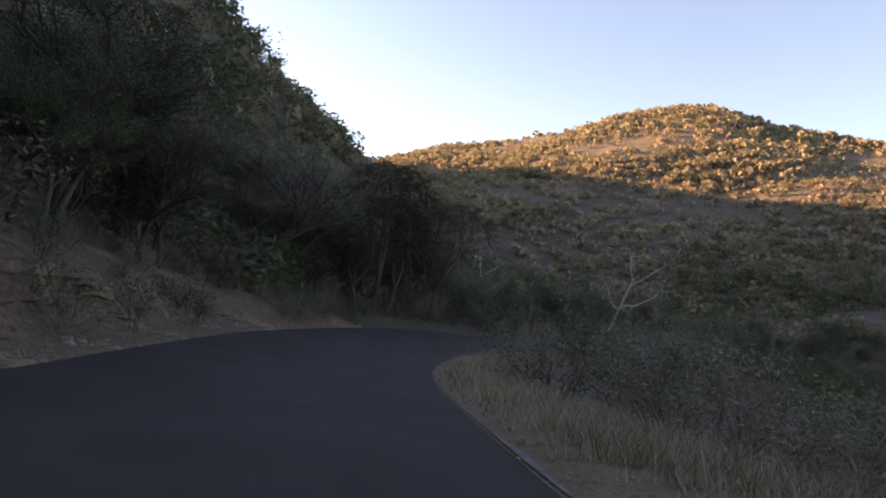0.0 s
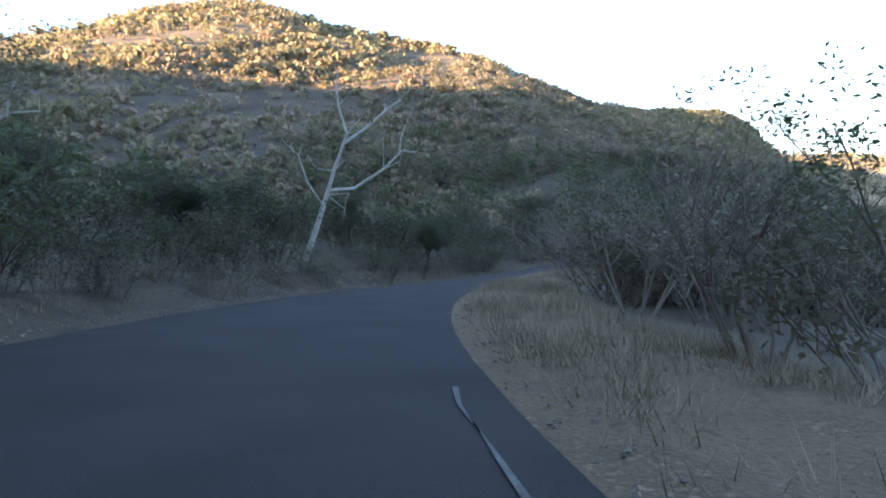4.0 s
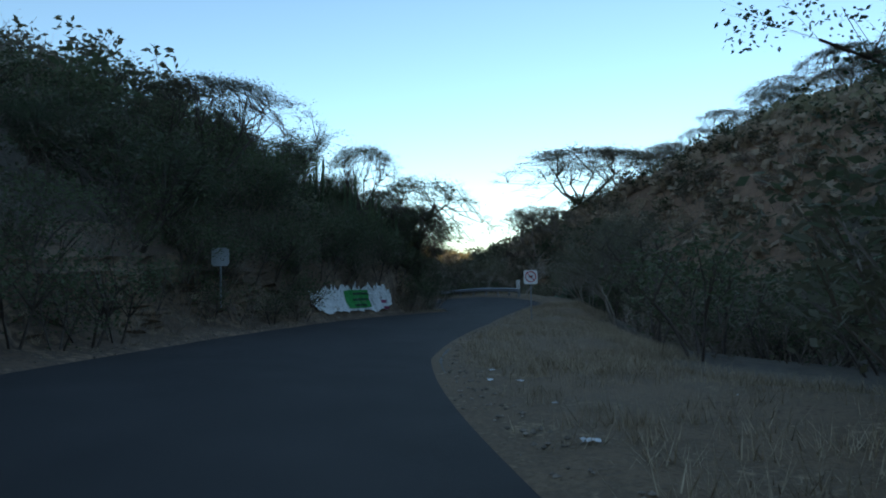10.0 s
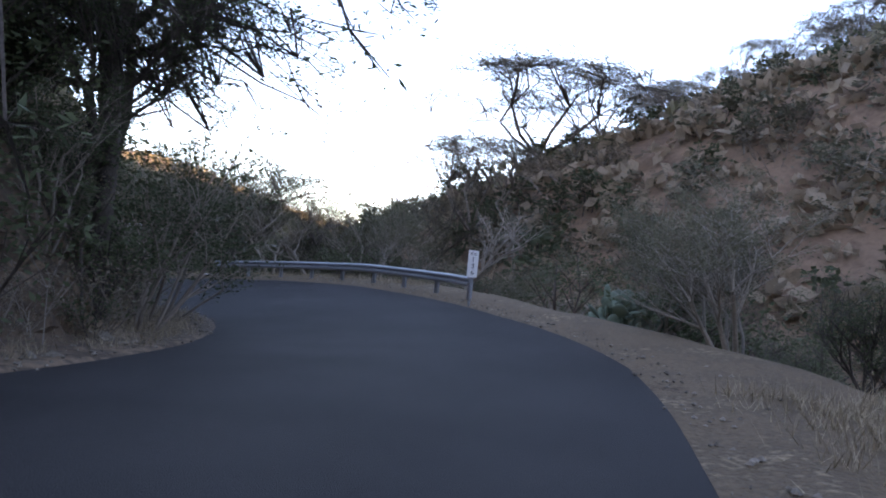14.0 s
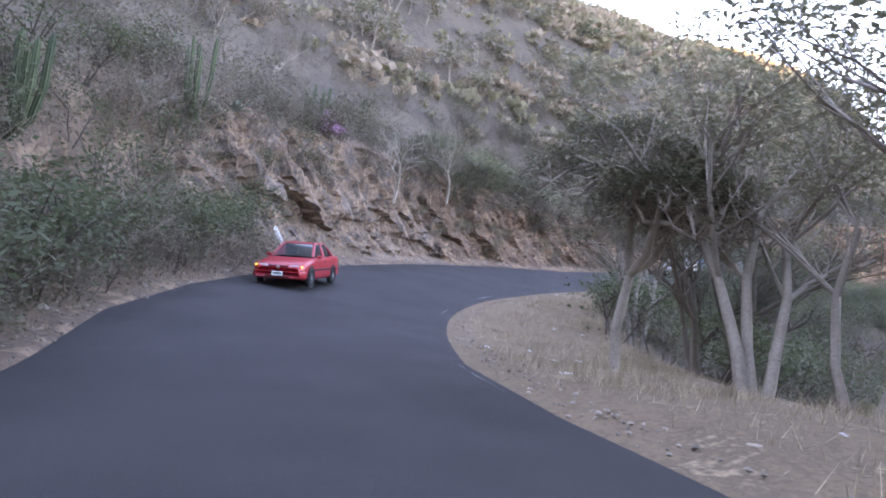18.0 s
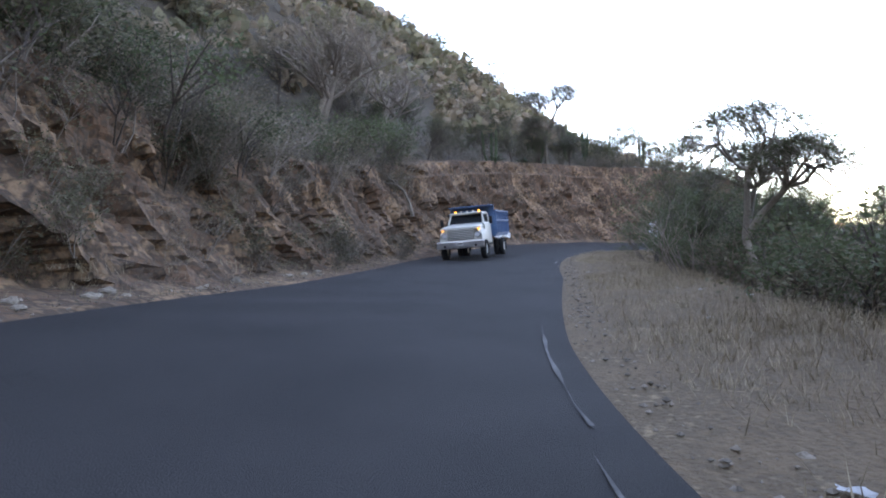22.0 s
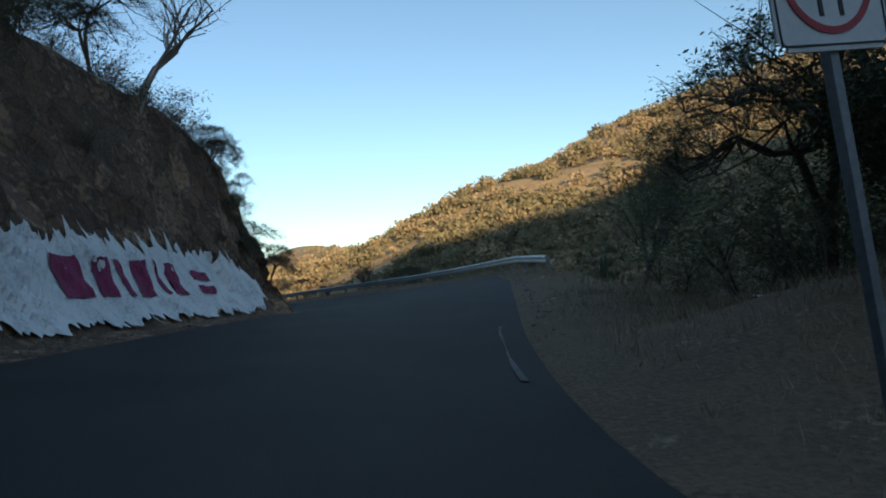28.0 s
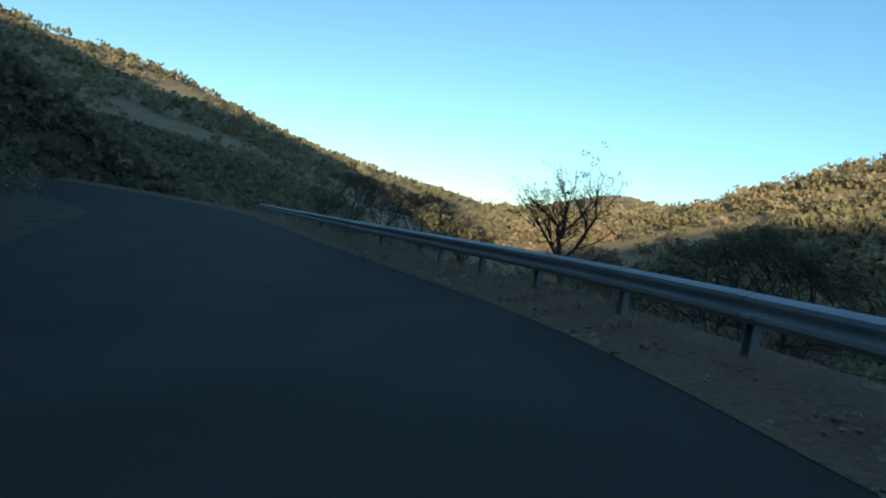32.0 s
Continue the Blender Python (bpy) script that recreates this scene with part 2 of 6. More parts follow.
TRUCK_WHITE = material("cream_truck_paint", [(0.55, 0.53, 0.46), (0.68, 0.66, 0.59)], 0.4, 1.5, 12, 0.05, 10, spec=0.5)
TRUCK_BLUE = material("blue_truck_body", [(0.04, 0.1, 0.2), (0.07, 0.16, 0.29)], 0.5, 2, 14, 0.1, 10)
AMBER = material("amber_lamp", [(0.6, 0.25, 0.03), (0.75, 0.35, 0.05)], 0.3, 5, 40, 0)
AMBER.node_tree.nodes["Principled BSDF"].inputs["Emission Color"].default_value = (1.0, 0.42, 0.05, 1)
AMBER.node_tree.nodes["Principled BSDF"].inputs["Emission Strength"].default_value = 0.5


# ---------------------------------------------------------------- the road's line
def spread(values):
    """A smooth curve through (time, value) pairs."""
    ts, vs = zip(*values)
    def at(t):
        return np.interp(t, ts, vs)
    return at


TIME = np.array([r[0] for r in ROWS], float)
LINE = np.array([r[1:4] for r in ROWS], float)
EYE_UP = 1.3
BANKS = spread(list(enumerate([3.8, 1.8, -2.4, -4.0, -4.6, -2.4, 0.3, 2.8, 5.0, 3.4, -0.8, -3.2, -2.5, -1.2, 0.9, 3.4, 6.2,
                               8.6, 6.6, 3.6, -3.3, -5.1, -5.4, -4.8, -2.5, -1.8, -2.6, -6.5, -7.6, -4.2, 0.6, 5.7, 8.5])) + [(33, 9.2), (36, 8.0)])
RIGHT_EDGE = spread([(-4, 2.1), (0, 2.1), (2, 1.45), (3.2, 1.25), (3.9, 1.25), (4.7, 1.55), (7, 1.9), (9, 1.85), (10, 1.5), (11.5, 0.95), (13, 1.75), (14.5, 1.6), (15.2, 2.1), (16, 2.1), (16.5, 2.7), (17, 3.3), (17.5, 3.6), (18, 3.3), (18.4, 2.9), (18.8, 2.1), (19.3, 1.5),
                     (20.5, 1.3), (21.3, 1.32), (22, 1.5), (23, 1.45), (24.5, 1.6), (26.5, 0.95), (28, 1.75), (30, 2.35), (31, 3.05), (31.7, 2.9), (32.4, 2.55), (34, 2.5), (36, 2.8), (40, 3.0)])
LEFT_EDGE = spread([(-4, 6.0), (0, 6.0), (2, 6.3), (4, 6.1), (7, 5.85), (9, 6.2), (11.5, 6.15), (14.5, 5.9), (16, 5.0), (17, 3.7), (17.6, 3.5), (18.2, 3.9), (18.8, 4.5), (19.5, 6.0), (20.5, 6.2), (23, 6.0), (26.5, 6.5), (28, 6.3), (30, 6.0), (31, 5.3), (31.6, 5.4), (33, 6.6), (40, 7)])


def road_line():
    """Samples of the driven line every 0.8 m or so: time, x, y, road height; with a run-in before it and a left-hand curve after it."""
    kernel = np.array([1, 2, 3, 2, 1.0]) / 9
    soft = np.stack([np.convolve(np.pad(LINE[:, k], 2, "reflect", reflect_type="odd"), kernel, "valid") for k in range(3)], 1)
    dense_t = np.arange(0, 32.001, 0.08)
    pts = np.zeros((len(dense_t), 3))
    for k in range(3):
        c = soft[:, k]
        i = np.clip(np.searchsorted(TIME, dense_t, side="right") - 1, 0, len(TIME) - 2)
        f = (dense_t - TIME[i]) / 0.5
        slope = np.gradient(c)
        h00, h10, h01, h11 = 2 * f**3 - 3 * f**2 + 1, f**3 - 2 * f**2 + f, -2 * f**3 + 3 * f**2, f**3 - f**2
        pts[:, k] = h00 * c[i] + h10 * slope[i] + h01 * c[i + 1] + h11 * slope[i + 1]
    before = np.arange(-60, 0, 1.0)
    d0 = (pts[6] - pts[0]) / np.linalg.norm(pts[6, :2] - pts[0, :2])
    head = pts[0] + before[:, None] * d0 * [1, 1, 0.5]
    tail, p, ang = [], pts[-1].copy(), math.atan2(*(pts[-1] - pts[-8])[[1, 0]]) + radians(5)
    for k in range(90):
        ang += radians(3.0 if k < 10 else 0 if k < 42 else 1.2 if k < 70 else 0)
        p = p + np.array([math.cos(ang), math.sin(ang), -0.022])
        tail.append(p.copy())
    t_all = np.concatenate([before / 12.0, dense_t, 32 + np.arange(1, 91) / 9.5])
    return t_all, np.vstack([head, pts, tail])


ROAD_T, ROAD_P = road_line()
ROAD_P = ROAD_P - [0, 0, EYE_UP]
tang = np.gradient(ROAD_P[:, :2], axis=0)
tang /= np.linalg.norm(tang, axis=1, keepdims=True)
RIGHT = np.stack([tang[:, 1], -tang[:, 0]], 1)
ROAD_BANK = np.radians(BANKS(ROAD_T.clip(0, 36)))
ROAD_WR, ROAD_WL = RIGHT_EDGE(ROAD_T), LEFT_EDGE(ROAD_T)
ROAD_S = np.concatenate([[0], np.cumsum(np.linalg.norm(np.diff(ROAD_P[:, :2], axis=0), axis=1))])

# the cross-section on either side, by time of passing
L_VERGE = spread([(-4, 0.8), (0, 0.9), (2, 0.9), (3.5, 0.7), (7, 0.6), (9, 1.0), (10, 1.7), (11.2, 0.8), (12, 0.7), (13.2, 0.3), (14.2, 0.3), (15, 0.8), (16.5, 1.4), (18.5, 1.2), (19.5, 0.6), (24, 0.7), (28, 0.5), (30, 0.8), (40, 1)])
L_CUT = spread([(-4, 1.6), (0, 1.8), (1.5, 1.6), (2.6, 0.7), (3.5, 0.3), (6, 0.5), (10, 0.4), (11, 1.6), (12, 2.4), (13, 2.6), (15, 3.2), (16, 2.0), (17.5, 1.0), (18.5, 1.6), (19.3, 2.6), (20.0, 4.2), (20.6, 5.4), (21.2, 6.0), (22, 6.0), (23.5, 5.2), (24.5, 4.0), (26, 5.0), (27.5, 6.6), (29.3, 7.6), (30.4, 7.4), (31.0, 6.8), (31.5, 5.0), (31.9, 1.0), (32.2, 0.2), (40, 0.2)])
L_RUN = spread([(-4, 1.4), (3, 1.2), (10, 1.0), (12.6, 1.1), (13.3, 0.7), (14.1, 0.7), (15, 1.4), (17, 1.8), (19, 2.8), (20.3, 3.6), (21.2, 3.0), (23, 2.8), (26, 2.4), (28, 2.6), (30, 2.6), (31.2, 2.6), (40, 2)])
L_SLOPE = spread([(-4, 0.6), (2, 0.5), (3.5, 0.12), (5, 0.12), (7, 0.3), (10, 0.3), (12, 0.55), (15, 0.8), (17, 0.7), (18.5, 0.8), (20, 0.68), (23, 0.5), (24.5, 0.36), (27, 0.28), (29, 0.2), (31, 0.25), (33, 0.1), (40, 0.06)])
R_VERGE = spread([(-4, 2), (0, 1.8), (2, 2.4), (4, 2.6), (6, 2), (7, 1.6), (9, 2.0), (10, 3.5), (12, 4.5), (14, 3.4), (16, 1.6), (17, 2.6), (19, 4.5), (21, 5), (23, 3.5), (24.5, 3.5), (26.5, 3.5), (28.5, 6), (29.5, 3.5), (30.5, 1.6), (40, 1.6)])
R_DROP = spread([(-4, 0.4), (0, 0.35), (4, 0.3), (6, 0.1), (9, 0.1), (12, 0.12), (14, 0.45), (16, 0.5), (18, 0.25), (20, 0.25), (22, 0.5), (25, 0.5), (27, 0.3), (29, 0.4), (30.5, 0.8), (40, 0.8)])
R_DEPTH = spread([(-4, 5), (0, 4.5), (4, 3.0), (6, 1.2), (9, 1.0), (12, 1.0), (14, 3), (16, 4), (18, 3), (20, 3), (22, 8), (25, 9), (27, 5), (29, 9), (30.5, 16), (40, 18)])

# ridges: (x, y, height) to (x, y, height), slope of the flanks
RIDGES = [
    # first four: western ridge, largely out of view, added to shade the valley
    ((-200, -420, 120), (-165, 60, 101), 0.6), ((-165, 60, 101), (-160, 190, 84), 0.62), ((-160, 190, 84), (-155, 250, 72), 0.58), ((-155, 250, 72), (-150, 420, 72), 0.52),
    ((10, 345, 74), (122, 321, 100), 0.52), ((122, 321, 100), (170, 262, 78), 0.55), ((170, 262, 76), (214, 200, 46), 0.7), ((214, 200, 46), (290, 195, 50), 0.82),
    ((290, 195, 50), (306, 160, 13), 0.75), ((306, 160, 13), (340, 124, -14), 0.62), ((103, 92, 2), (109, 112, 10.5), 0.6), ((109, 112, 10.5), (113, 138, 20.5), 0.6), ((113, 138, 20.5), (112, 185, 44), 0.55), ((122, 321, 100), (300, 520, 130), 0.5),
    ((188, 77, -6), (161, 53, 8.5), 0.62), ((161, 53, 8.5), (150, 28, 19.5), 0.6), ((150, 28, 19.5), (140, -10, 31), 0.55), ((140, -10, 31), (110, -160, 75), 0.5),
    ((418, 0, 9), (375, -46, 30), 0.4), ((375, -46, 30), (382, -117, 58), 0.42), ((382, -117, 58), (330, -230, 100), 0.45), ((330, -230, 100), (250, -420, 140), 0.45),
    ((418, 0, 9), (600, -50, 27), 0.35), ((600, -50, 27), (760, -120, 40), 0.3),
    ((610, 350, 76), (642, 277, 63), 0.3), ((642, 277, 63), (658, 233, 46), 0.3), ((658, 233, 46), (672, 165, 30), 0.28), ((672, 165, 30), (676, 90, 16), 0.25), ((676, 90, 16), (673, 42, 10), 0.25), ((470, 190, 22), (640, 90, 14), 0.3), ((640, 90, 14), (900, 40, 30), 0.25),
]


def wave(x, y):
    """Cheap rolling unevenness in metres."""
    return (np.sin(x * 0.11 + 1.3 * np.sin(y * 0.07)) * np.cos(y * 0.13 + np.sin(x * 0.05)) * 1.0
            + np.sin(x * 0.31 + 2.0) * np.sin(y * 0.27 + 0.5 * np.sin(x * 0.2)) * 0.4 + np.sin(x * 0.9 + y * 0.5) * np.sin(y * 0.8 - x * 0.3) * 0.12)


def hills(x, y):
    z = np.full(x.shape, -13.0)
    far = np.hypot(x - 120, y - 60)
    z = z + np.maximum(far - 700, 0) * 0.02
    for a, b, s in RIDGES:
        ax, ay, az = a
        dx, dy, dz = b[0] - ax, b[1] - ay, b[2] - az
        f = (((x - ax) * dx + (y - ay) * dy) / (dx * dx + dy * dy)).clip(0, 1)
        d = np.hypot(x - ax - f * dx, y - ay - f * dy)
        h = az + f * dz - s * (np.sqrt(d * d + 144) - 12)
        z = np.maximum(z, h) + 1.6 * np.exp(-np.abs(z - h) / 4)
    return z + wave(x * 0.35, y * 0.35) * 2.2


def smooth(a, b, v):
    f = ((v - a) / (b - a)).clip(0, 1)
    return f * f * (3 - 2 * f)


def side(lat, t, zr, bank, back=0.0):
    """Height of the roadside at a signed distance right of the driven line."""
    wr, wl = RIGHT_EDGE(t), LEFT_EDGE(t)
    r, l = lat - wr, -lat - wl
    edge = zr + np.clip(lat, -wl - 1, wr + 1) * bank
    rv, lv = R_VERGE(t), L_VERGE(t)
    down = np.minimum(np.maximum(r - rv, 0) * R_DROP(t), R_DEPTH(t))
    zr_ = edge - down + 0.05 * smooth(0, 0.5, r)
    cut = L_CUT(t) * smooth(0, 1, ((l - lv - back) / L_RUN(t)))
    zl_ = edge + cut + np.maximum(l - lv - L_RUN(t), 0) * L_SLOPE(t)
    z = np.where(lat > 0, zr_, zl_)
    return np.where((r < 0) & (l < 0), edge - 0.12, np.where((r < 0.35) & (l < 0.35), edge - 0.02, z)), np.maximum(r, l)


MOUND = (196.6, 114.0)


def mound(x, y):
    """A low grassy hump beside the road."""
    d2 = (x - MOUND[0]) ** 2 + (y - MOUND[1]) ** 2
    return 0.85 * np.exp(-d2 / 7.0)


def ground(x, y, detail=False, under=False):
    """Terrain height at arrays x, y; with detail also the distance from the asphalt's edge (negative on the road) and the side."""
    x, y = np.atleast_1d(np.asarray(x, float)), np.atleast_1d(np.asarray(y, float))
    shape = x.shape
    xf, yf = x.ravel(), y.ravel()
    z, gap, lat_o = np.empty_like(xf), np.empty_like(xf), np.empty_like(xf)
    for i in range(0, len(xf), 20000):
        px, py = xf[i:i + 20000], yf[i:i + 20000]
        dx, dy = px[:, None] - ROAD_P[None, :, 0], py[:, None] - ROAD_P[None, :, 1]
        d2 = dx * dx + dy * dy
        k = d2.argmin(1)
        rows_ = np.arange(len(px))
        lat = dx[rows_, k] * RIGHT[k, 0] + dy[rows_, k] * RIGHT[k, 1]
        dist = np.sqrt(d2[rows_, k])
        lat = np.sign(lat + 1e-9) * np.maximum(np.abs(lat), dist)
        w = 1 / (d2 + 0.5) ** 3
        w /= w.sum(1, keepdims=True)
        near = smooth(4, 14, dist)
        t = ROAD_T[k] * (1 - near) + (w @ ROAD_T) * near
        zr = ROAD_P[k, 2] * (1 - near) + (w @ ROAD_P[:, 2]) * near
        loc, g = side(lat, t, zr, ROAD_BANK[k] * (1 - 0.8 * near), 2.0 if under else 0.0)
        far = smooth(10, 42, dist)
        bumpy = wave(px, py) * 0.22 * smooth(0.6, 5, g) + mound(px, py)
        h = loc * (1 - far) + hills(px, py) * far + bumpy
        if under:
            reach = np.where(lat > 0, R_VERGE(t) + 0.4, L_VERGE(t) + L_RUN(t) + 2.4)
            h = h - np.where(lat > 0, 0.35, 0.7) * (1 - smooth(0, 0.9, g - reach))
        z[i:i + 20000], gap[i:i + 20000], lat_o[i:i + 20000] = h, g, lat
    return (z.reshape(shape), gap.reshape(shape), lat_o.reshape(shape)) if detail else z.reshape(shape)


def on_ground(x, y):
    return float(ground([x], [y])[0])


def beside(t, lat):
    """The place at a signed distance right of the driven line at a time of passing: x, y, and the road's heading in radians."""
    k = int(np.abs(ROAD_T - t).argmin())
    return (float(ROAD_P[k, 0] + RIGHT[k, 0] * lat), float(ROAD_P[k, 1] + RIGHT[k, 1] * lat), math.atan2(tang[k, 1], tang[k, 0]))


# ---------------------------------------------------------------- mesh helpers
def mesh_of(name, verts, faces, mat, smooth_shade=False):
    me = bpy.data.meshes.new(name)
    me.from_pydata([tuple(v) for v in verts], [], faces)
    mats = mat if isinstance(mat, (list, tuple)) else [mat]
    for m in mats:
        me.materials.append(m)
    if smooth_shade:
        me.polygons.foreach_set("use_smooth", [True] * len(me.polygons))
    me.update()
    return me


def part(name, data, parent, label=""):
    ob = new(name, data)
    ob.parent = parent
    if label:
        tagged(ob, label)
    return ob


def grid_faces(n, m):
    i, j = np.meshgrid(np.arange(n - 1), np.arange(m - 1), indexing="ij")
    a = (i * m + j).ravel()
    return np.stack([a, a + m, a + m + 1, a + 1], 1).tolist()


def bm_mesh(name, bm, mat, smooth_shade=False):
    me = bpy.data.meshes.new(name)
    bm.to_mesh(me)
    bm.free()
    for m in (mat if isinstance(mat, (list, tuple)) else [mat]):
        me.materials.append(m)
    if smooth_shade:
        me.polygons.foreach_set("use_smooth", [True] * len(me.polygons))
    return me


def box(bm, size, at=(0, 0, 0), turn=None, bevel=0.0):
    made = bmesh.ops.create_cube(bm, size=1.0)["verts"]
    m = Matrix.Translation(at) @ (turn.to_4x4() if turn else Matrix()) @ Matrix.Diagonal((*size, 1))
    bmesh.ops.transform(bm, matrix=m, verts=made)
    if bevel:
        edges = list({e for v in made for e in v.link_edges})
        bmesh.ops.bevel(bm, geom=edges, offset=bevel, segments=2, affect="EDGES", profile=0.6)
    return made


def tube(bm, r, depth, at=(0, 0, 0), axis="Z", segments=16, r2=None):
    turn = {"Z": Matrix(), "X": Matrix.Rotation(math.pi / 2, 4, "Y"), "Y": Matrix.Rotation(math.pi / 2, 4, "X")}[axis]
    return bmesh.ops.create_cone(bm, cap_ends=True, segments=segments, radius1=r, radius2=r if r2 is None else r2, depth=depth, matrix=Matrix.Translation(at) @ turn)["verts"]


def box_part(name, size, at, mat, parent, bevel=0.0, turn=None, label=""):
    bm = bmesh.new()
    box(bm, size, at, turn, bevel)
    return part(name, bm_mesh(name, bm, mat), parent, label)


# ---------------------------------------------------------------- ground and road
def axis_steps(lo, hi, step, reach):
    core = np.arange(lo, hi, step)
    grow = np.array([step * 1.075 ** k for k in range(1, 120)]).cumsum()
    grow = grow[grow < reach]
    return np.concatenate([lo - grow[::-1], core, core[-1] + grow])


def build_ground():
    xs, ys = axis_steps(-24, 262, 1.15, 1500), axis_steps(-10, 142, 1.15, 1500)
    gx, gy = np.meshgrid(xs, ys, indexing="ij")
    z = ground(gx, gy, under=True)
    me = mesh_of("ground", np.stack([gx.ravel(), gy.ravel(), z.ravel()], 1), grid_faces(len(xs), len(ys)), [GROUND, WOOD_SHADE_GROUND, SUNLIT_GROUND, FACING_GROUND], True)
    mid_x, mid_y = (gx[:-1, :-1] + gx[1:, 1:]) / 2, (gy[:-1, :-1] + gy[1:, 1:]) / 2
    # woods and shadowed low slopes take the soil with shade in its colour
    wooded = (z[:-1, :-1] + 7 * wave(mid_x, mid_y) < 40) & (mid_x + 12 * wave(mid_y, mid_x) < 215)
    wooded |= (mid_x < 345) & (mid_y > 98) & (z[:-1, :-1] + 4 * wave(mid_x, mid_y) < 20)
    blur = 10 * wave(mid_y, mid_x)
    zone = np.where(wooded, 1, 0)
    # sunlit spur and far hills take the soil with sunlight in its colour
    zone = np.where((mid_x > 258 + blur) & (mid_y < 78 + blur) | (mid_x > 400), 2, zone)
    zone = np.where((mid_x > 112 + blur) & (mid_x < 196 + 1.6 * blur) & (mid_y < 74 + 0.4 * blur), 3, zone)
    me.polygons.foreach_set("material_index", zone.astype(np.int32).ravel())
    tagged(new("ground", me), "dry brown hillside soil and valley floor", "ground", kind="structure")


def ribbon(name, t0, t1, lat0, lat1, lift, mat, across=2, wobble=0.0, label="", category="road", kind="structure", both=0.0):
    """A strip along the road between two distances right of the driven line."""
    ks = np.nonzero((ROAD_T >= t0) & (ROAD_T <= t1))[0]
    rng = np.random.RandomState(len(name) + int(t0 * 10) + 100)
    verts = []
    n0, n1 = rng.normal(0, wobble, len(ks)), rng.normal(0, wobble, len(ks))
    for q, k in enumerate(ks):
        a, b = lat0(ROAD_T[k]) + n0[q], lat1(ROAD_T[k]) + n1[q]
        for f in np.linspace(0, 1, across):
            lat = a + (b - a) * f
            drop = both if f in (0.0, 1.0) else 0.0
            verts.append((ROAD_P[k, 0] + RIGHT[k, 0] * lat, ROAD_P[k, 1] + RIGHT[k, 1] * lat, ROAD_P[k, 2] + lat * ROAD_BANK[k] + lift - drop))
    me = mesh_of(name, verts, grid_faces(len(ks), across), mat, True)
    return tagged(new(name, me), label, category, kind=kind)


build_ground()
ribbon("road", -5, 41, lambda t: -LEFT_EDGE(t), lambda t: RIGHT_EDGE(t), 0.0, ASPHALT, 7, 0.05, "fresh dark asphalt two-lane mountain road with ragged edges", both=0.03)
for a, b, off, wide in ((0.2, 2.2, 0.12, 0.045), (3.9, 4.7, 0.75, 0.02), (18.95, 19.3, 0.55, 0.03), (20.55, 20.8, 0.75, 0.04), (21.25, 21.75, 0.75, 0.045), (22.05, 22.5, 0.75, 0.03), (22.5, 23.2, 0.65, 0.02),
                        (25.3, 25.7, 0.5, 0.05), (28.7, 29.25, 0.75, 0.05), (11.2, 11.8, 0.1, 0.06)):
    ribbon("edge_line", a, b, lambda t: RIGHT_EDGE(t) - off - wide, lambda t: RIGHT_EDGE(t) - off, 0.006, WHITE_LINE, 2, 0.02, "worn thin white edge line on the asphalt", "road marking")


ROCKY = spread([(-4, 0.35), (1.5, 0.45), (3, 0.1), (10, 0.1), (11, 0.5), (12.7, 0.5), (13.1, 0.12), (14.2, 0.12), (14.6, 0.45), (16, 0.4), (18, 0.3), (19.4, 0.35), (20.2, 0.5), (20.7, 0.72), (23, 0.7), (25, 0.6), (27, 0.6), (28.6, 0.55), (28.95, 0.14), (30.6, 0.14), (31, 0.4), (33, 0.1), (41, 0.1)])
FINE_T = np.interp(np.arange(0, len(ROAD_T) - 1, 0.5), np.arange(len(ROAD_T)), ROAD_T)
FINER_T = np.interp(np.arange(0, len(ROAD_T) - 1, 0.28), np.arange(len(ROAD_T)), ROAD_T)


def line_at(t):
    """x, y, z, right x, right y and bank of the road at a time of passing."""
    return [float(np.interp(t, ROAD_T, c)) for c in (ROAD_P[:, 0], ROAD_P[:, 1], ROAD_P[:, 2], RIGHT[:, 0], RIGHT[:, 1], ROAD_BANK)]


def bank_point(t, u, lift=0.0):
    """A place on the left-hand bank: u runs 0 to 1 over the verge, 1 to 2 up the cut face, 2 to 3 over the brow."""
    x, y, z, rx, ry, bank = line_at(t)
    wl, lv, run, cut, rock = LEFT_EDGE(t), L_VERGE(t), L_RUN(t), L_CUT(t), ROCKY(t)
    if u < 1:
        l, h, amp = lv * u, 0.02 + 0.1 * u * u, 0.05 * u
    elif u < 2:
        f = u - 1
        l, h, amp = lv + run * (f ** 0.8), 0.12 + cut * f * (0.75 + 0.25 * f), math.sin(math.pi * min(1, f + 0.12)) ** 0.5 if f < 0.88 else 0.5
    else:
        f = u - 2
        l, h, amp = lv + run + 3.0 * f, 0.12 + cut + 3.0 * f * L_SLOPE(t) - 0.5 * f * f, 0.4 * (1 - f)
    base = z - (wl + min(l, 1)) * bank
    p = Vector((x - rx * (wl + l), y - ry * (wl + l), base + h))
    q = Vector((p.x, p.y, p.z * 1.3))
    n1 = noise.fractal(q * 0.33, 0.9, 2.1, 4) * 0.75
    push = n1 * (0.25 + 0.55 * rock)
    run_s = float(np.interp(t, ROAD_T, ROAD_S))
    dip = (run_s * 0.87 + p.z * 0.5, run_s * 0.5 - p.z * 0.87)
    for scale, depth in ((0.4, 0.7), (0.9, 0.5), (2.0, 0.24), (4.4, 0.08)):
        r = Vector((dip[0] * 1.2, dip[1] * 0.5, l * 0.35 + 3.1)) * scale
        spot = noise.voronoi(r)[1][0]
        tilt = noise.cell_vector(spot * 7.3) - Vector((0.5, 0.5, 0.5))
        push += rock * depth * (noise.cell(spot * 5.1) - 0.5 + 0.45 * tilt.dot(r - spot))
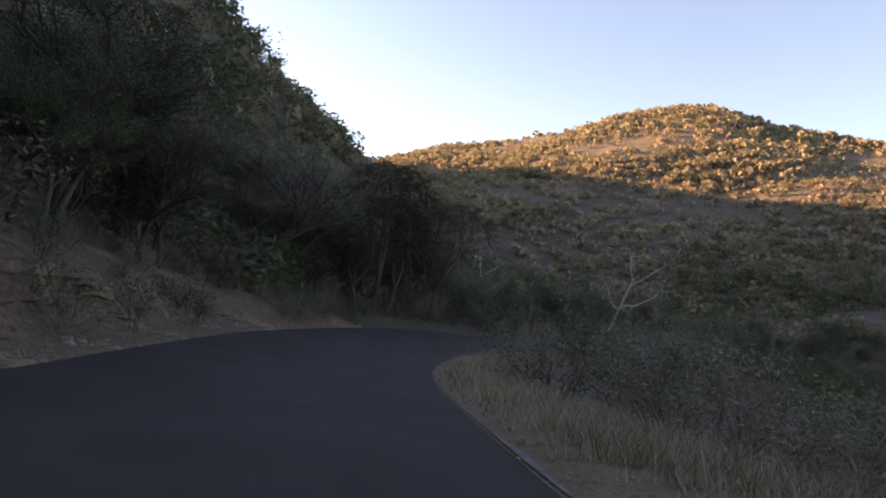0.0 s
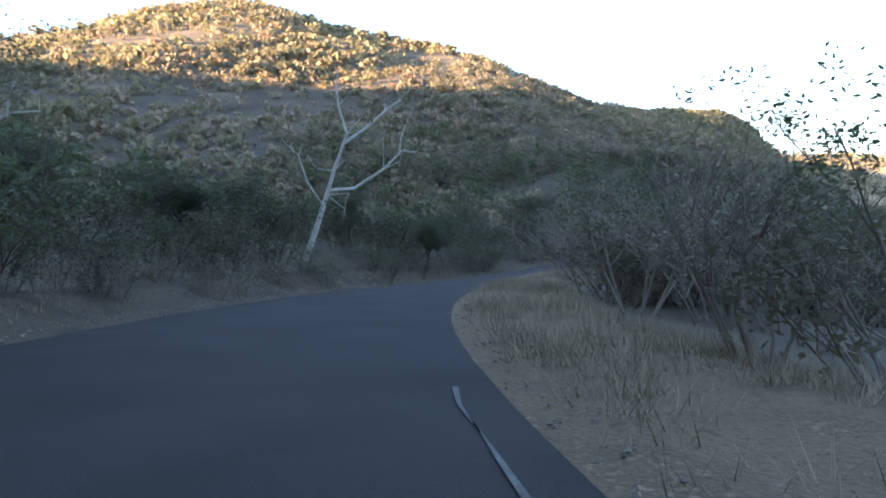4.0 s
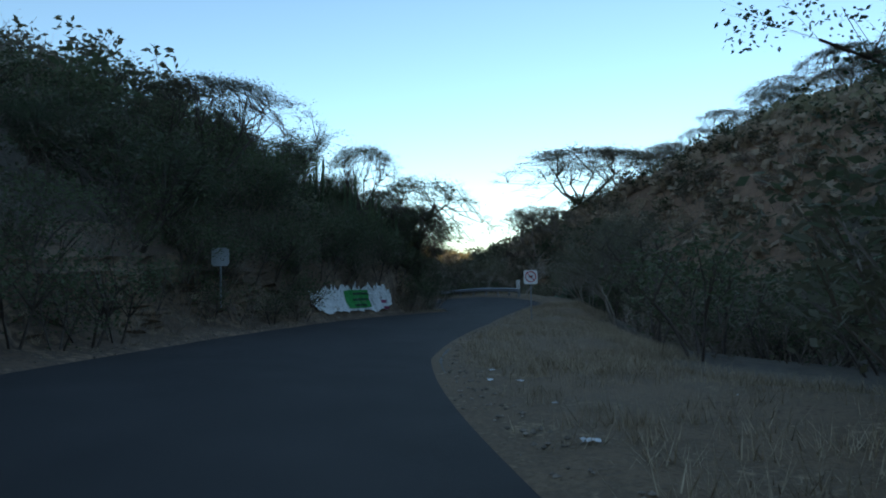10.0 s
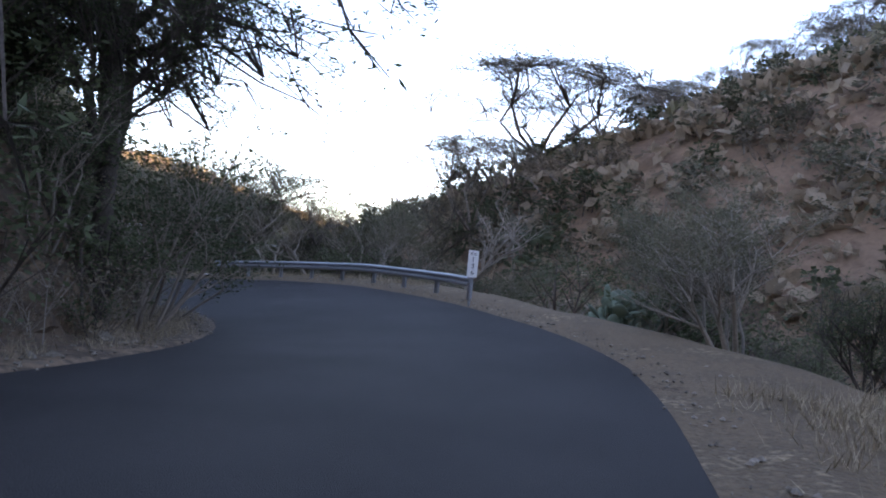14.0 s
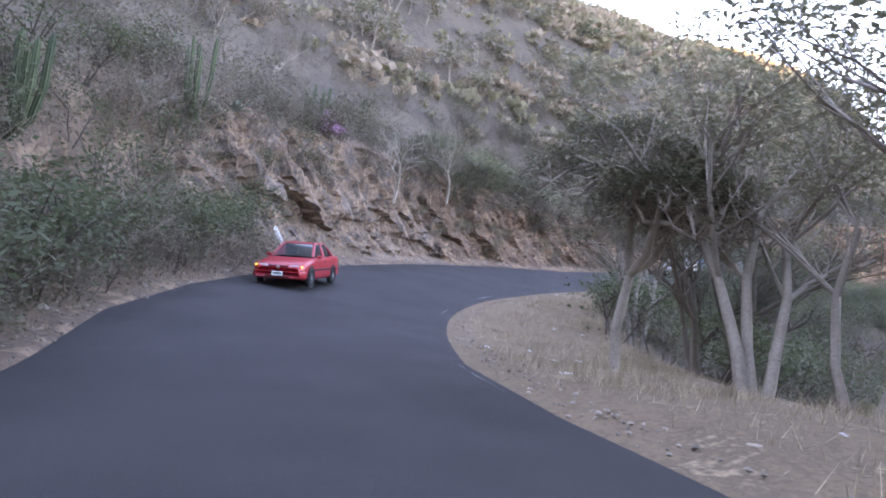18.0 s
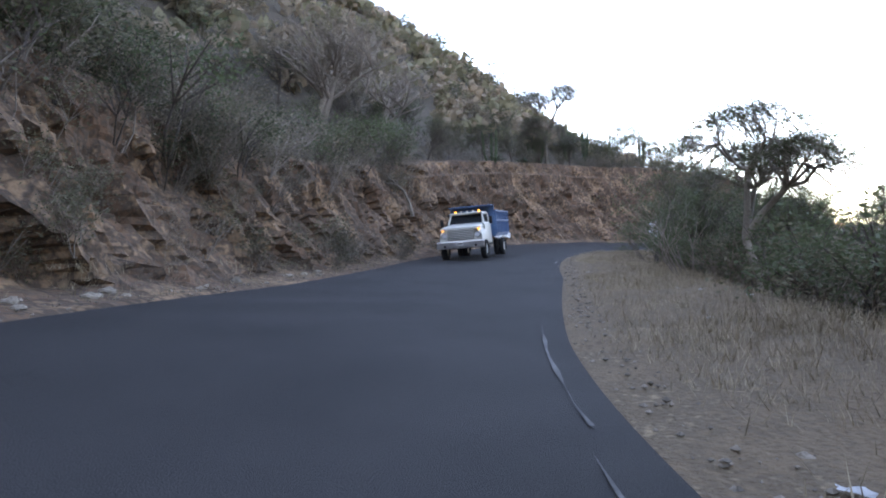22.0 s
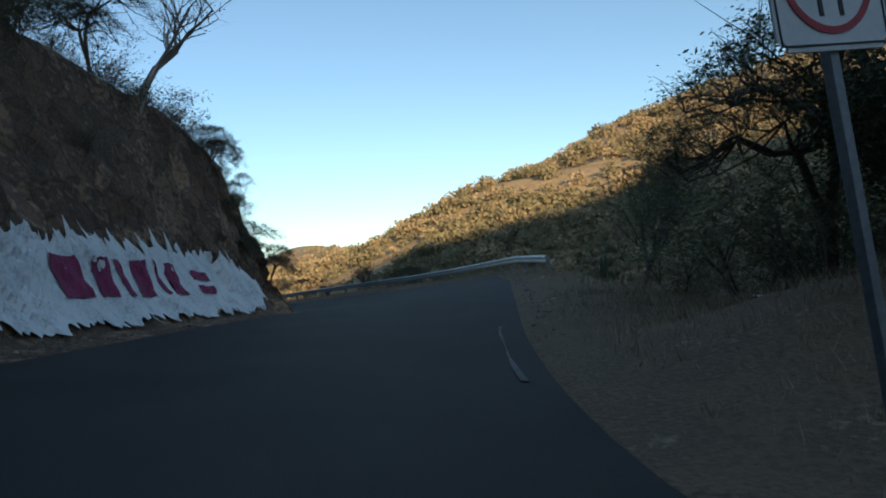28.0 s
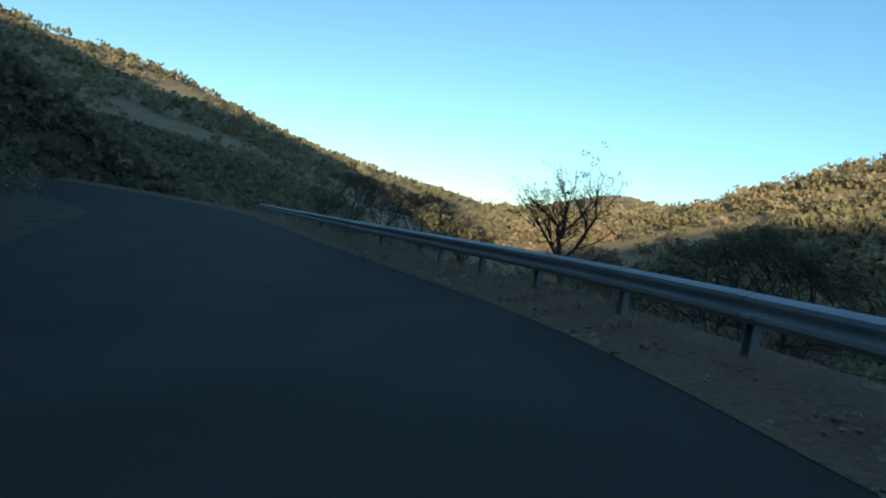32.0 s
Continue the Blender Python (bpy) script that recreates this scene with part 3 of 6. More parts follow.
    push *= amp * min(1.0, 0.3 + cut / 3.5)
    push = push * (1.0 if u > 1 else 0.3) + lift
    up = 0.35 * lift + 0.25 * amp * rock * noise.noise(q * 1.1)
    return Vector((p.x + rx * push, p.y + ry * push, p.z + up))


def bank_strip(name, t0, t1, mat, label, us=None):
    line = FINER_T if name == "rock_cut" else FINE_T
    ts = line[(line >= t0) & (line <= t1 + 0.06)]
    if name == "rock_cut":
        us = [-0.25, 0.0, 0.4, 0.8] + [1 + 0.028 * k for k in range(36)] + [2.03, 2.15, 2.35, 2.6, 3.0]
    us = us or [-0.25, 0.0, 0.4, 0.8] + [1 + 0.05 * k for k in range(21)] + [2.15, 2.35, 2.6, 3.0]
    verts = []
    for t in ts:
        for u in us:
            p = bank_point(t, max(u, 0.0))
            if u < 0:
                x, y, z, rx, ry, bank = line_at(t)
                wl = LEFT_EDGE(t) - 0.25
                p = Vector((x - rx * wl, y - ry * wl, z - wl * bank - 0.06))
            verts.append(p)
    me = mesh_of(name, verts, grid_faces(len(ts), len(us)), mat)
    return tagged(new(name, me), label, "bank", kind="structure")


def verge_strip(name, t0, t1, mat, label):
    """The right-hand verge, from under the asphalt's edge out over the brow."""
    ts = FINE_T[(FINE_T >= t0) & (FINE_T <= t1)]
    fs = np.linspace(-0.06, 1, 14)
    rows_v = []
    for t in ts:
        x, y, z, rx, ry, bank = line_at(t)
        wr = float(RIGHT_EDGE(t))
        wide = float(R_VERGE(t)) + 1.6
        for f in fs:
            rows_v.append((x, y, z, rx, ry, bank, wr, f * wide, t))
    a = np.array(rows_v)
    lat = a[:, 6] + a[:, 7]
    zz, _g = side(lat, a[:, 8], a[:, 2], a[:, 5])
    px, py = a[:, 0] + a[:, 3] * lat, a[:, 1] + a[:, 4] * lat
    g = a[:, 7]
    zz = zz + 0.03 + wave(px * 4.1, py * 4.1) * 0.05 * smooth(0.1, 1.0, g) + wave(px, py) * 0.22 * smooth(0.6, 5, g) + mound(px, py)
    last = np.tile(fs > 0.97, len(ts))
    zz = np.where(g < 0.02, a[:, 2] + lat * a[:, 5] - 0.02, zz) - np.where(last, 0.3, 0)
    me = mesh_of(name, np.stack([px, py, zz], 1), grid_faces(len(ts), len(fs)), mat, True)
    return tagged(new(name, me), label, "verge", kind="structure")


verge_strip("verge_right", -5, 41, VERGE, "sandy verge of dry earth and gravel beside the asphalt")
bank_strip("bank_left", -5, 3.2, EARTH, "brown earth bank with stones above the road")
bank_strip("bank_left", 3.2, 10.7, DARK_BANK_SOIL, "low bank of dark leaf litter under the trees")
bank_strip("bank_left", 10.7, 16.6, EARTH, "steep overgrown earth and rock bank")
bank_strip("bank_left", 16.6, 20.5, EARTH, "grassy earth bank beside the road")
bank_strip("rock_cut", 20.5, 22.5, ROCK, "blasted rock cutting of ochre and grey stone")
bank_strip("rock_cut", 22.5, 31.2, RED_CUT, "reddish earth and rock cutting above the road")
# dark soil in place of earth: the hillside's shade put into the colour
bank_strip("bank_left", 31.2, 40.5, DARK_BANK_SOIL, "low shaded earth bank beside the road")


# ---------------------------------------------------------------- plants
def limb(vs, fs, a, b, ra, rb, sides=5):
    """A tapered limb from a to b."""
    d = (b - a)
    ln = np.linalg.norm(d)
    if ln < 1e-4:
        return
    d = d / ln
    u = np.cross(d, [0.3, 0.5, 0.81])
    u /= np.linalg.norm(u)
    v = np.cross(d, u)
    base = len(vs)
    if sides == 1:
        vs += [a - u * ra, a + u * ra, b + u * rb, b - u * rb]
        fs.append((base, base + 1, base + 2, base + 3))
        return
    for p, r in ((a, ra), (b, rb)):
        for k in range(sides):
            q = 2 * math.pi * k / sides
            vs.append(p + r * (math.cos(q) * u + math.sin(q) * v))
    for k in range(sides):
        k2 = (k + 1) % sides
        fs.append((base + k, base + k2, base + sides + k2, base + sides + k))


def grow(rng, p, d, length, r, level, vs, fs, tips, spec):
    steps = 3 if level > 0 else 2 if spec["levels"] > 1 else 1
    for s in range(steps):
        bend = rng.normal(0, spec["crook"], 3)
        d = d + bend + np.array([0, 0, spec["rise"]])
        d = d / np.linalg.norm(d)
        q = p + d * length / steps
        r2 = r * (0.84 if level else 0.6)
        limb(vs, fs, p, q, r, r2, 5 if level > 1 else 3 if level else 1)
        p, r = q, r2
        if level <= 1:
            tips.append(p)
        if level > 0 and (s > 0 or level < spec["levels"]):
            for _ in range(spec["fork"]):
                a = rng.uniform(0, 2 * math.pi)
                side_ = np.array([math.cos(a), math.sin(a), rng.uniform(*spec["lift"])])
                d2 = d * spec["ahead"] + side_ * spec["spread"]
                grow(rng, p, d2 / np.linalg.norm(d2), length * rng.uniform(0.55, 0.8), r * 0.62, level - 1, vs, fs, tips, spec)


def ball(rng, n, r):
    """Points spread evenly through a ball."""
    d = rng.normal(0, 1, (n, 3))
    return d / np.linalg.norm(d, axis=1, keepdims=True) * r * rng.uniform(0, 1, (n, 1)) ** 0.45


def umbrella_meshes(name, seed, spec):
    """A tree whose limbs fan out into flat domed crowns of fine twigs."""
    rng = np.random.RandomState(seed)
    vs, fs, ends = [], [], []

    def bend(a, b, ra, rb, sides, sag):
        mid = (a + b) / 2 + np.array([0, 0, sag]) + rng.normal(0, 0.05, 3) * np.linalg.norm(b - a)
        limb(vs, fs, a, mid, ra, (ra + rb) / 2, sides)
        limb(vs, fs, mid, b, (ra + rb) / 2, rb, sides)

    fork = np.array([0.15, 0.1, spec["fork_at"]])
    bend(np.array([0, 0, -0.4]), fork, 0.12, 0.09, 6, 0)
    crowns = spec["umbrella"]
    for cx, cy, top, wide, deep in crowns:
        hub = fork
        if len(crowns) > 1:
            hub = np.array([cx * 0.7, cy * 0.7, spec["fork_at"] + (top - spec["fork_at"]) * 0.5])
            bend(fork, hub, 0.1, 0.07, 5, -0.1)

        def roof(x, y):
            return np.array([cx + x, cy + y, top - deep * (x * x + y * y) / wide ** 2])

        for m in range(6):
            a = m * 1.047 + rng.uniform(-0.35, 0.35)
            p1 = hub * 0.4 + 0.6 * roof(math.cos(a) * wide * 0.55, math.sin(a) * wide * 0.55) - [0, 0, 0.1]
            bend(hub, p1, 0.055, 0.035, 4, -0.12)
            for _s in range(6):
                b, rr = a + rng.uniform(-0.6, 0.6), wide * rng.uniform(0.2, 0.85)
                p2 = roof(math.cos(b) * rr, math.sin(b) * rr) - [0, 0, rng.uniform(0.25, 0.9)]
                bend(p1, p2, 0.026, 0.015, 3, -0.08)
                for _q in range(7):
                    x, y = p2[0] - cx + rng.normal(0, 0.17 * wide), p2[1] - cy + rng.normal(0, 0.17 * wide)
                    p3 = roof(x, y) - [0, 0, abs(rng.normal(0, 0.22))]
                    bend(p2, p3, 0.016, 0.009, 1, 0.03)
                    for _w in range(5):
                        p4 = p3 + rng.normal(0, 1, 3) * [0.24, 0.24, 0.1]
                        limb(vs, fs, p3, p4, 0.008, 0.004, 1)
                        ends.append((p3 + p4) / 2), ends.append(p4)
    wood = mesh_of(name + "_wood", vs, fs, spec["bark"], True)
    ends = np.array(ends)
    n = spec["leaves"]
    c = ends[rng.randint(0, len(ends), n)] + rng.normal(0, 0.09, (n, 3)) * [1, 1, 0.5]
    a1, a2 = rng.normal(0, 1, (n, 3)) * [1, 1, 0.3], rng.normal(0, 1, (n, 3)) * [1, 1, 0.3]
    a1 /= np.linalg.norm(a1, axis=1, keepdims=True)
    a2 /= np.linalg.norm(a2, axis=1, keepdims=True)
    u, v = a1 * spec["leaf"] * rng.uniform(0.6, 1.3, (n, 1)), a2 * spec["leaf"] * 0.4
    quad = np.stack([c - u, c + v, c + u, c - v], 1).reshape(-1, 3)
    return wood, mesh_of(name + "_crown", quad, np.arange(len(quad)).reshape(-1, 4).tolist(), spec["foliage"])


def plant_meshes(name, seed, spec):
    """The wood and the foliage of one plant, standing at the origin."""
    if "umbrella" in spec:
        return umbrella_meshes(name, seed, spec)
    rng = np.random.RandomState(seed)
    vs, fs, tips = [], [], []
    for _ in range(spec["stems"]):
        a = rng.uniform(0, 2 * math.pi)
        lean = spec["lean"] * (1 if spec["stems"] > 1 else 0.5)
        d = np.array([math.cos(a) * lean, math.sin(a) * lean, 1.0])
        start = np.array([math.cos(a), math.sin(a), 0]) * (0.12 if spec["stems"] > 1 else 0) - [0, 0, 0.3]
        grow(rng, start, d / np.linalg.norm(d), spec["length"] * rng.uniform(0.85, 1.15), spec["r"] * rng.uniform(0.8, 1.1), spec["levels"], vs, fs, tips, spec)
    wood = mesh_of(name + "_wood", vs, fs, spec["bark"], True)
    crown = None
    if spec["leaves"]:
        tips = np.array(tips)
        if spec.get("flat"):
            tips[:, 2] = tips[:, 2] + (np.percentile(tips[:, 2], 85) - tips[:, 2]) * spec["flat"] * (tips[:, 2] > np.percentile(tips[:, 2], 30))
        keep = tips[tips[:, 2] > spec.get("bare", 0.25) * tips[:, 2].max()]
        clump = keep[rng.randint(0, len(keep), max(6, spec["leaves"] // spec.get("clump", 16)))]
        c = clump[rng.randint(0, len(clump), spec["leaves"])] + ball(rng, spec["leaves"], 1.7 * spec["puff"]) * [1, 1, spec.get("thin", 0.6)]
        size = spec["leaf"] * rng.uniform(0.6, 1.3, spec["leaves"])
        a1 = rng.normal(0, 1, (spec["leaves"], 3))
        a1[:, 2] *= spec.get("tilt", 0.5)
        a1 /= np.linalg.norm(a1, axis=1, keepdims=True)
        a2 = np.cross(a1, rng.normal(0, 1, (spec["leaves"], 3)))
        a2 /= np.linalg.norm(a2, axis=1, keepdims=True)
        u, v = a1 * size[:, None], a2 * size[:, None] * spec.get("slim", 0.45)
        quad = np.stack([c - u, c + v * 0.9 - u * 0.1, c + u, c - v * 0.9 + u * 0.1], 1).reshape(-1, 3)
        crown = mesh_of(name + "_crown", quad, np.arange(len(quad)).reshape(-1, 4).tolist(), spec["foliage"])
    return wood, crown


def kind_spec(**over):
    base = dict(stems=1, lean=0.3, length=2.6, r=0.12, levels=3, fork=2, crook=0.14, rise=0.06, ahead=0.75, spread=0.75, lift=(-0.1, 0.5), bark=BARK_DARK,
                leaves=900, leaf=0.16, puff=0.3, foliage=LEAF_GREEN)
    base.update(over)
    return base


SPECS = {
    "leafy": kind_spec(leaves=3400, leaf=0.06, puff=0.19, length=2.3, foliage=LEAF_GREEN),
    "dense": kind_spec(leaves=6000, leaf=0.06, puff=0.3, clump=45, length=2.1, r=0.15, foliage=LEAF_DARK, slim=0.6),
    "acacia": kind_spec(leaves=4200, leaf=0.048, puff=0.17, length=2.7, spread=1.0, flat=0.55, thin=0.3, slim=0.3, foliage=LEAF_OLIVE, bark=BARK_DARK, bare=0.5),
    "bare": kind_spec(leaves=420, leaf=0.035, puff=0.16, length=2.4, fork=2, bark=BARK_PALE, foliage=LEAF_DRY, crook=0.2),
    "pale": kind_spec(stems=3, lean=0.35, leaves=9000, leaf=0.042, puff=0.18, length=2.6, r=0.08, bark=BARK_PALE, foliage=LEAF_OLIVE, bare=0.45),
    "shrub": kind_spec(stems=5, lean=0.7, length=1.0, r=0.03, levels=2, leaves=1500, leaf=0.05, puff=0.26, foliage=LEAF_OLIVE, bare=0.05),
    "dry_shrub": kind_spec(stems=6, lean=0.7, length=1.05, r=0.024, levels=2, leaves=800, leaf=0.038, puff=0.22, foliage=LEAF_DRY, bark=TWIG, bare=0.05),
    "thicket": kind_spec(stems=6, lean=0.55, length=1.6, r=0.032, levels=2, leaves=3600, leaf=0.036, puff=0.15, clump=20, foliage=LEAF_GREEN, bark=TWIG, bare=0.05),
    "twiggy": kind_spec(stems=6, lean=0.5, length=1.7, r=0.03, levels=2, fork=3, leaves=700, leaf=0.038, puff=0.18, foliage=LEAF_DRY, bark=TWIG, bare=0.1),
    "dome": kind_spec(stems=2, lean=0.4, length=2.4, r=0.14, levels=3, fork=3, spread=1.05, leaves=1000, leaf=0.08, puff=0.24, flat=0.3, foliage=LEAF_DRY, bark=BARK_PALE, bare=0.5),
    "blossom": kind_spec(stems=2, length=1.7, r=0.06, levels=2, fork=3, leaves=700, leaf=0.085, puff=0.28, foliage=LEAF_PINK, bark=BARK_DARK, bare=0.4),
    "big_acacia": kind_spec(leaves=8500, leaf=0.028, puff=0.15, length=2.7, fork=3, spread=1.0, flat=0.55, thin=0.3, slim=0.32, foliage=LEAF_OLIVE, bark=BARK_DARK, bare=0.5),
    "big_leafy": kind_spec(leaves=9500, leaf=0.03, puff=0.16, length=2.3, fork=3, foliage=LEAF_GREEN),
    "fine_leafy": kind_spec(leaves=14000, leaf=0.029, puff=0.15, length=2.3, fork=3, clump=34, foliage=LEAF_GREEN),
    "big_dense": kind_spec(leaves=18000, leaf=0.028, puff=0.25, clump=80, length=2.1, fork=3, r=0.15, foliage=LEAF_DARK, slim=0.6),
    "big_dome": kind_spec(stems=2, lean=0.4, length=2.4, r=0.14, levels=3, fork=3, spread=1.05, leaves=2200, leaf=0.04, puff=0.2, flat=0.3, foliage=LEAF_DRY, bark=TWIG, bare=0.5),
    "umbrella": dict(umbrella=[(0, 0, 5.0, 3.4, 2.0)], fork_at=1.1, leaves=9000, leaf=0.045, foliage=LEAF_DRY, bark=TWIG),
    "parasol": dict(umbrella=[(0, 0, 5.0, 3.5, 1.8)], fork_at=1.3, leaves=15000, leaf=0.036, foliage=LEAF_OLIVE, bark=BARK_DARK),
    "canopy": dict(umbrella=[(0, 0, 5.0, 3.5, 2.4), (0.6, 0.4, 3.9, 2.4, 1.5)], fork_at=1.3, leaves=18000, leaf=0.042, foliage=LEAF_GREEN, bark=BARK_DARK),
    "shade": dict(umbrella=[(-0.3, 0.2, 5.0, 2.3, 1.5), (1.0, -0.6, 4.3, 1.7, 1.1), (-1.0, -0.8, 4.0, 1.5, 1.0)], fork_at=2.0, leaves=26000, leaf=0.046, foliage=LEAF_GREEN, bark=BARK_PALE),
    "airy": dict(umbrella=[(-0.3, 0.2, 5.0, 2.1, 1.3), (1.1, -0.6, 4.3, 1.5, 0.9), (-1.1, -0.8, 4.0, 1.4, 0.9)], fork_at=1.6, leaves=9000, leaf=0.05, foliage=LEAF_GREEN, bark=BARK_PALE),
    "twin": dict(umbrella=[(-1.15, 0.3, 5.0, 1.25, 0.7), (1.0, -0.2, 5.05, 1.35, 0.7), (0.8, 0.6, 3.3, 1.0, 0.5)], fork_at=2.2, leaves=4200, leaf=0.045, foliage=LEAF_OLIVE, bark=BARK_PALE),
    "sparse": kind_spec(leaves=2600, leaf=0.036, puff=0.12, length=2.3, fork=3, crook=0.17, foliage=LEAF_OLIVE, bark=BARK_DARK, bare=0.35),
    # lighter builds for the joined brush further off
    "mid_olive": kind_spec(stems=4, lean=0.6, length=1.4, r=0.03, levels=1, fork=3, leaves=480, leaf=0.075, puff=0.42, foliage=LEAF_OLIVE, bark=TWIG, bare=0.1),
    "mid_grey": kind_spec(stems=5, lean=0.6, length=1.5, r=0.024, levels=1, fork=3, leaves=330, leaf=0.055, puff=0.4, foliage=LEAF_DRY, bark=TWIG, bare=0.05),
    "mid_green": kind_spec(stems=3, lean=0.4, length=1.8, r=0.05, levels=1, fork=4, leaves=640, leaf=0.08, puff=0.52, foliage=LEAF_GREEN, bark=BARK_DARK, bare=0.15),
    "far_olive": kind_spec(stems=3, lean=0.6, length=1.3, r=0.035, levels=1, leaves=110, leaf=0.22, puff=0.45, foliage=LEAF_OLIVE, bark=TWIG, bare=0.1),
    "far_grey": kind_spec(stems=4, lean=0.6, length=1.4, r=0.028, levels=1, fork=2, leaves=90, leaf=0.18, puff=0.42, foliage=LEAF_DRY, bark=TWIG, bare=0.05),
    "far_green": kind_spec(stems=2, lean=0.4, length=1.7, r=0.06, levels=1, fork=2, leaves=150, leaf=0.23, puff=0.55, foliage=LEAF_GREEN, bark=BARK_DARK, bare=0.2),
    "far_tree": kind_spec(stems=1, length=1.9, r=0.1, levels=2, fork=2, leaves=170, leaf=0.2, puff=0.5, foliage=LEAF_OLIVE, bark=BARK_PALE, bare=0.35),
    "far_bare": kind_spec(stems=2, length=1.7, r=0.06, levels=2, fork=2, leaves=40, leaf=0.14, puff=0.3, foliage=LEAF_DRY, bark=BARK_PALE, bare=0.35),
}
LABELS = {
    "leafy": ("slender tree with dark trunk and small green leaves", "tree"), "dense": ("bushy tree with a dense dark green crown", "tree"),
    "acacia": ("spreading thorn tree with a flat feathery olive crown", "tree"), "bare": ("nearly bare dry-season tree with pale crooked branches", "tree"),
    "pale": ("several pale leaning trunks under a thin olive crown", "tree"), "shrub": ("low olive green shrub with many stems", "shrub"),
    "dry_shrub": ("dry brown shrub with thin grey stems", "shrub"), "thicket": ("tall green roadside thicket of thin stems", "shrub"),
    "twiggy": ("leafless grey-brown twiggy bush", "shrub"), "dome": ("leafless tree with a wide domed crown of fine twigs", "tree"),
    "umbrella": ("umbrella tree with a domed crown of fine leafless twigs", "tree"), "canopy": ("spreading thorn tree with a dense dark green crown", "tree"), "parasol": ("spreading thorn tree with a flat olive parasol crown", "tree"),
    "twin": ("slender tree with two small flat-topped crowns", "tree"),
    "sparse": ("airy tree with dark twigs and small sparse leaves", "tree"),
    "airy": ("airy tree with several pale stems and gaps in its crown", "tree"),
    "shade": ("spreading tree with pale trunk and blue-green crown", "tree"),
    "blossom": ("small tree covered in pink blossom above the rock", "tree"),
}
LABELS["fine_leafy"] = LABELS["leafy"]
for big in ("acacia", "leafy", "dense", "dome"):
    LABELS["big_" + big] = LABELS[big]
MASTERS = {}


def master(kind, n):
    """One of three built plants of a kind, kept for copying."""
    if (kind, n) not in MASTERS:
        spec = SPECS[kind]
        wood, crown = plant_meshes(kind, 100 + 7 * n + sum(map(ord, kind)), spec)
        MASTERS[kind, n] = (wood, crown)
    return MASTERS[kind, n]


def plant(kind, x, y, size=1.0, turn=0.0, n=0, z=None, lean=(0, 0), label=""):
    wood, crown = master(kind, n)
    text, cat = LABELS[kind]
    root = tagged(new("tree" if cat == "tree" else "shrub"), label or text, cat, "roadside " + cat + "s")
    root.matrix_basis = pose(x, y, (on_ground(x, y) if z is None else z) - 0.05, lean[0], lean[1], turn) @ Matrix.Diagonal((size, size, size, 1))
    part("trunk" if cat == "tree" else "wood", wood, root)
    if crown:
        part("crown", crown, root)
    return root


def baked(name, todo, label):
    """Many plants joined into one mesh: rows of kind, x, y, z, size, turn, variant."""
    data, vs, fs, mi, mats, base = {}, [], [], [], [], 0
    for kind, x, y, z, size, turn, n in todo:
        for which, me in enumerate(master(kind, n)):
            if me is None:
                continue
            if me.name not in data:
                co = np.empty(len(me.vertices) * 3, np.float32)
                me.vertices.foreach_get("co", co)
                mat = me.materials[0]
                if mat not in mats:
                    mats.append(mat)
                data[me.name] = (co.reshape(-1, 3), np.array([list(p.vertices) for p in me.polygons]), mats.index(mat))
            co, faces, m = data[me.name]
            c, s_ = math.cos(turn) * size, math.sin(turn) * size
            vs.append(np.stack([co[:, 0] * c - co[:, 1] * s_ + x, co[:, 0] * s_ + co[:, 1] * c + y, co[:, 2] * size + z], 1))
            fs.append(faces + base)
            mi.append(np.full(len(faces), m))
            base += len(co)
    v, f, m = np.concatenate(vs), np.concatenate(fs), np.concatenate(mi)
    me = bpy.data.meshes.new(name)
    me.vertices.add(len(v)), me.loops.add(f.size), me.polygons.add(len(f))
    me.vertices.foreach_set("co", v.astype(np.float32).ravel())
    me.loops.foreach_set("vertex_index", f.ravel().astype(np.int32))
    me.polygons.foreach_set("loop_start", np.arange(0, f.size, 4, dtype=np.int32))
    for mat in mats:
        me.materials.append(mat)
    me.polygons.foreach_set("material_index", m.astype(np.int32))
    me.update(calc_edges=True)
    return tagged(new(name, me), label, "brush", kind="stuff")


def strew(seed, name, count, t0, t1, lat0, lat1, kinds, size, label, clear=1.6):
    """A joined belt of brush along a stretch of the road."""
    rng = np.random.RandomState(seed)
    names = [k for k, w in kinds.items() for _ in range(w)]
    t, lat = rng.uniform(t0, t1, count), rng.uniform(lat0, lat1, count)
    k = np.abs(ROAD_T[None] - t[:, None]).argmin(1)
    x, y = ROAD_P[k, 0] + RIGHT[k, 0] * lat + rng.normal(0, 0.5, count), ROAD_P[k, 1] + RIGHT[k, 1] * lat + rng.normal(0, 0.5, count)
    z, gap, _l = ground(x, y, True)
    ok = np.nonzero(gap > clear)[0]
    baked(name, [(names[rng.randint(len(names))], x[i], y[i], z[i] - 0.1, rng.uniform(*size), rng.uniform(0, 6.28), rng.randint(3)) for i in ok], label)


def scatter(seed, count, t0, t1, lat0, lat1, kinds, size=(0.8, 1.2), clear=0.6):
    """Plants strewn along a stretch of the road, between two distances right of it, clear of the asphalt."""
    rng = np.random.RandomState(seed)
    names = [k for k, w in kinds.items() for _ in range(w)]
    todo = []
    for _ in range(count):
        x, y, _h = beside(rng.uniform(t0, t1), rng.uniform(lat0, lat1))
        todo.append((x + rng.normal(0, 0.4), y + rng.normal(0, 0.4), names[rng.randint(len(names))], rng.uniform(*size), rng.uniform(0, 360), rng.randint(3), rng.normal(0, 4, 2)))
    z, gap, _l = ground([q[0] for q in todo], [q[1] for q in todo], True)
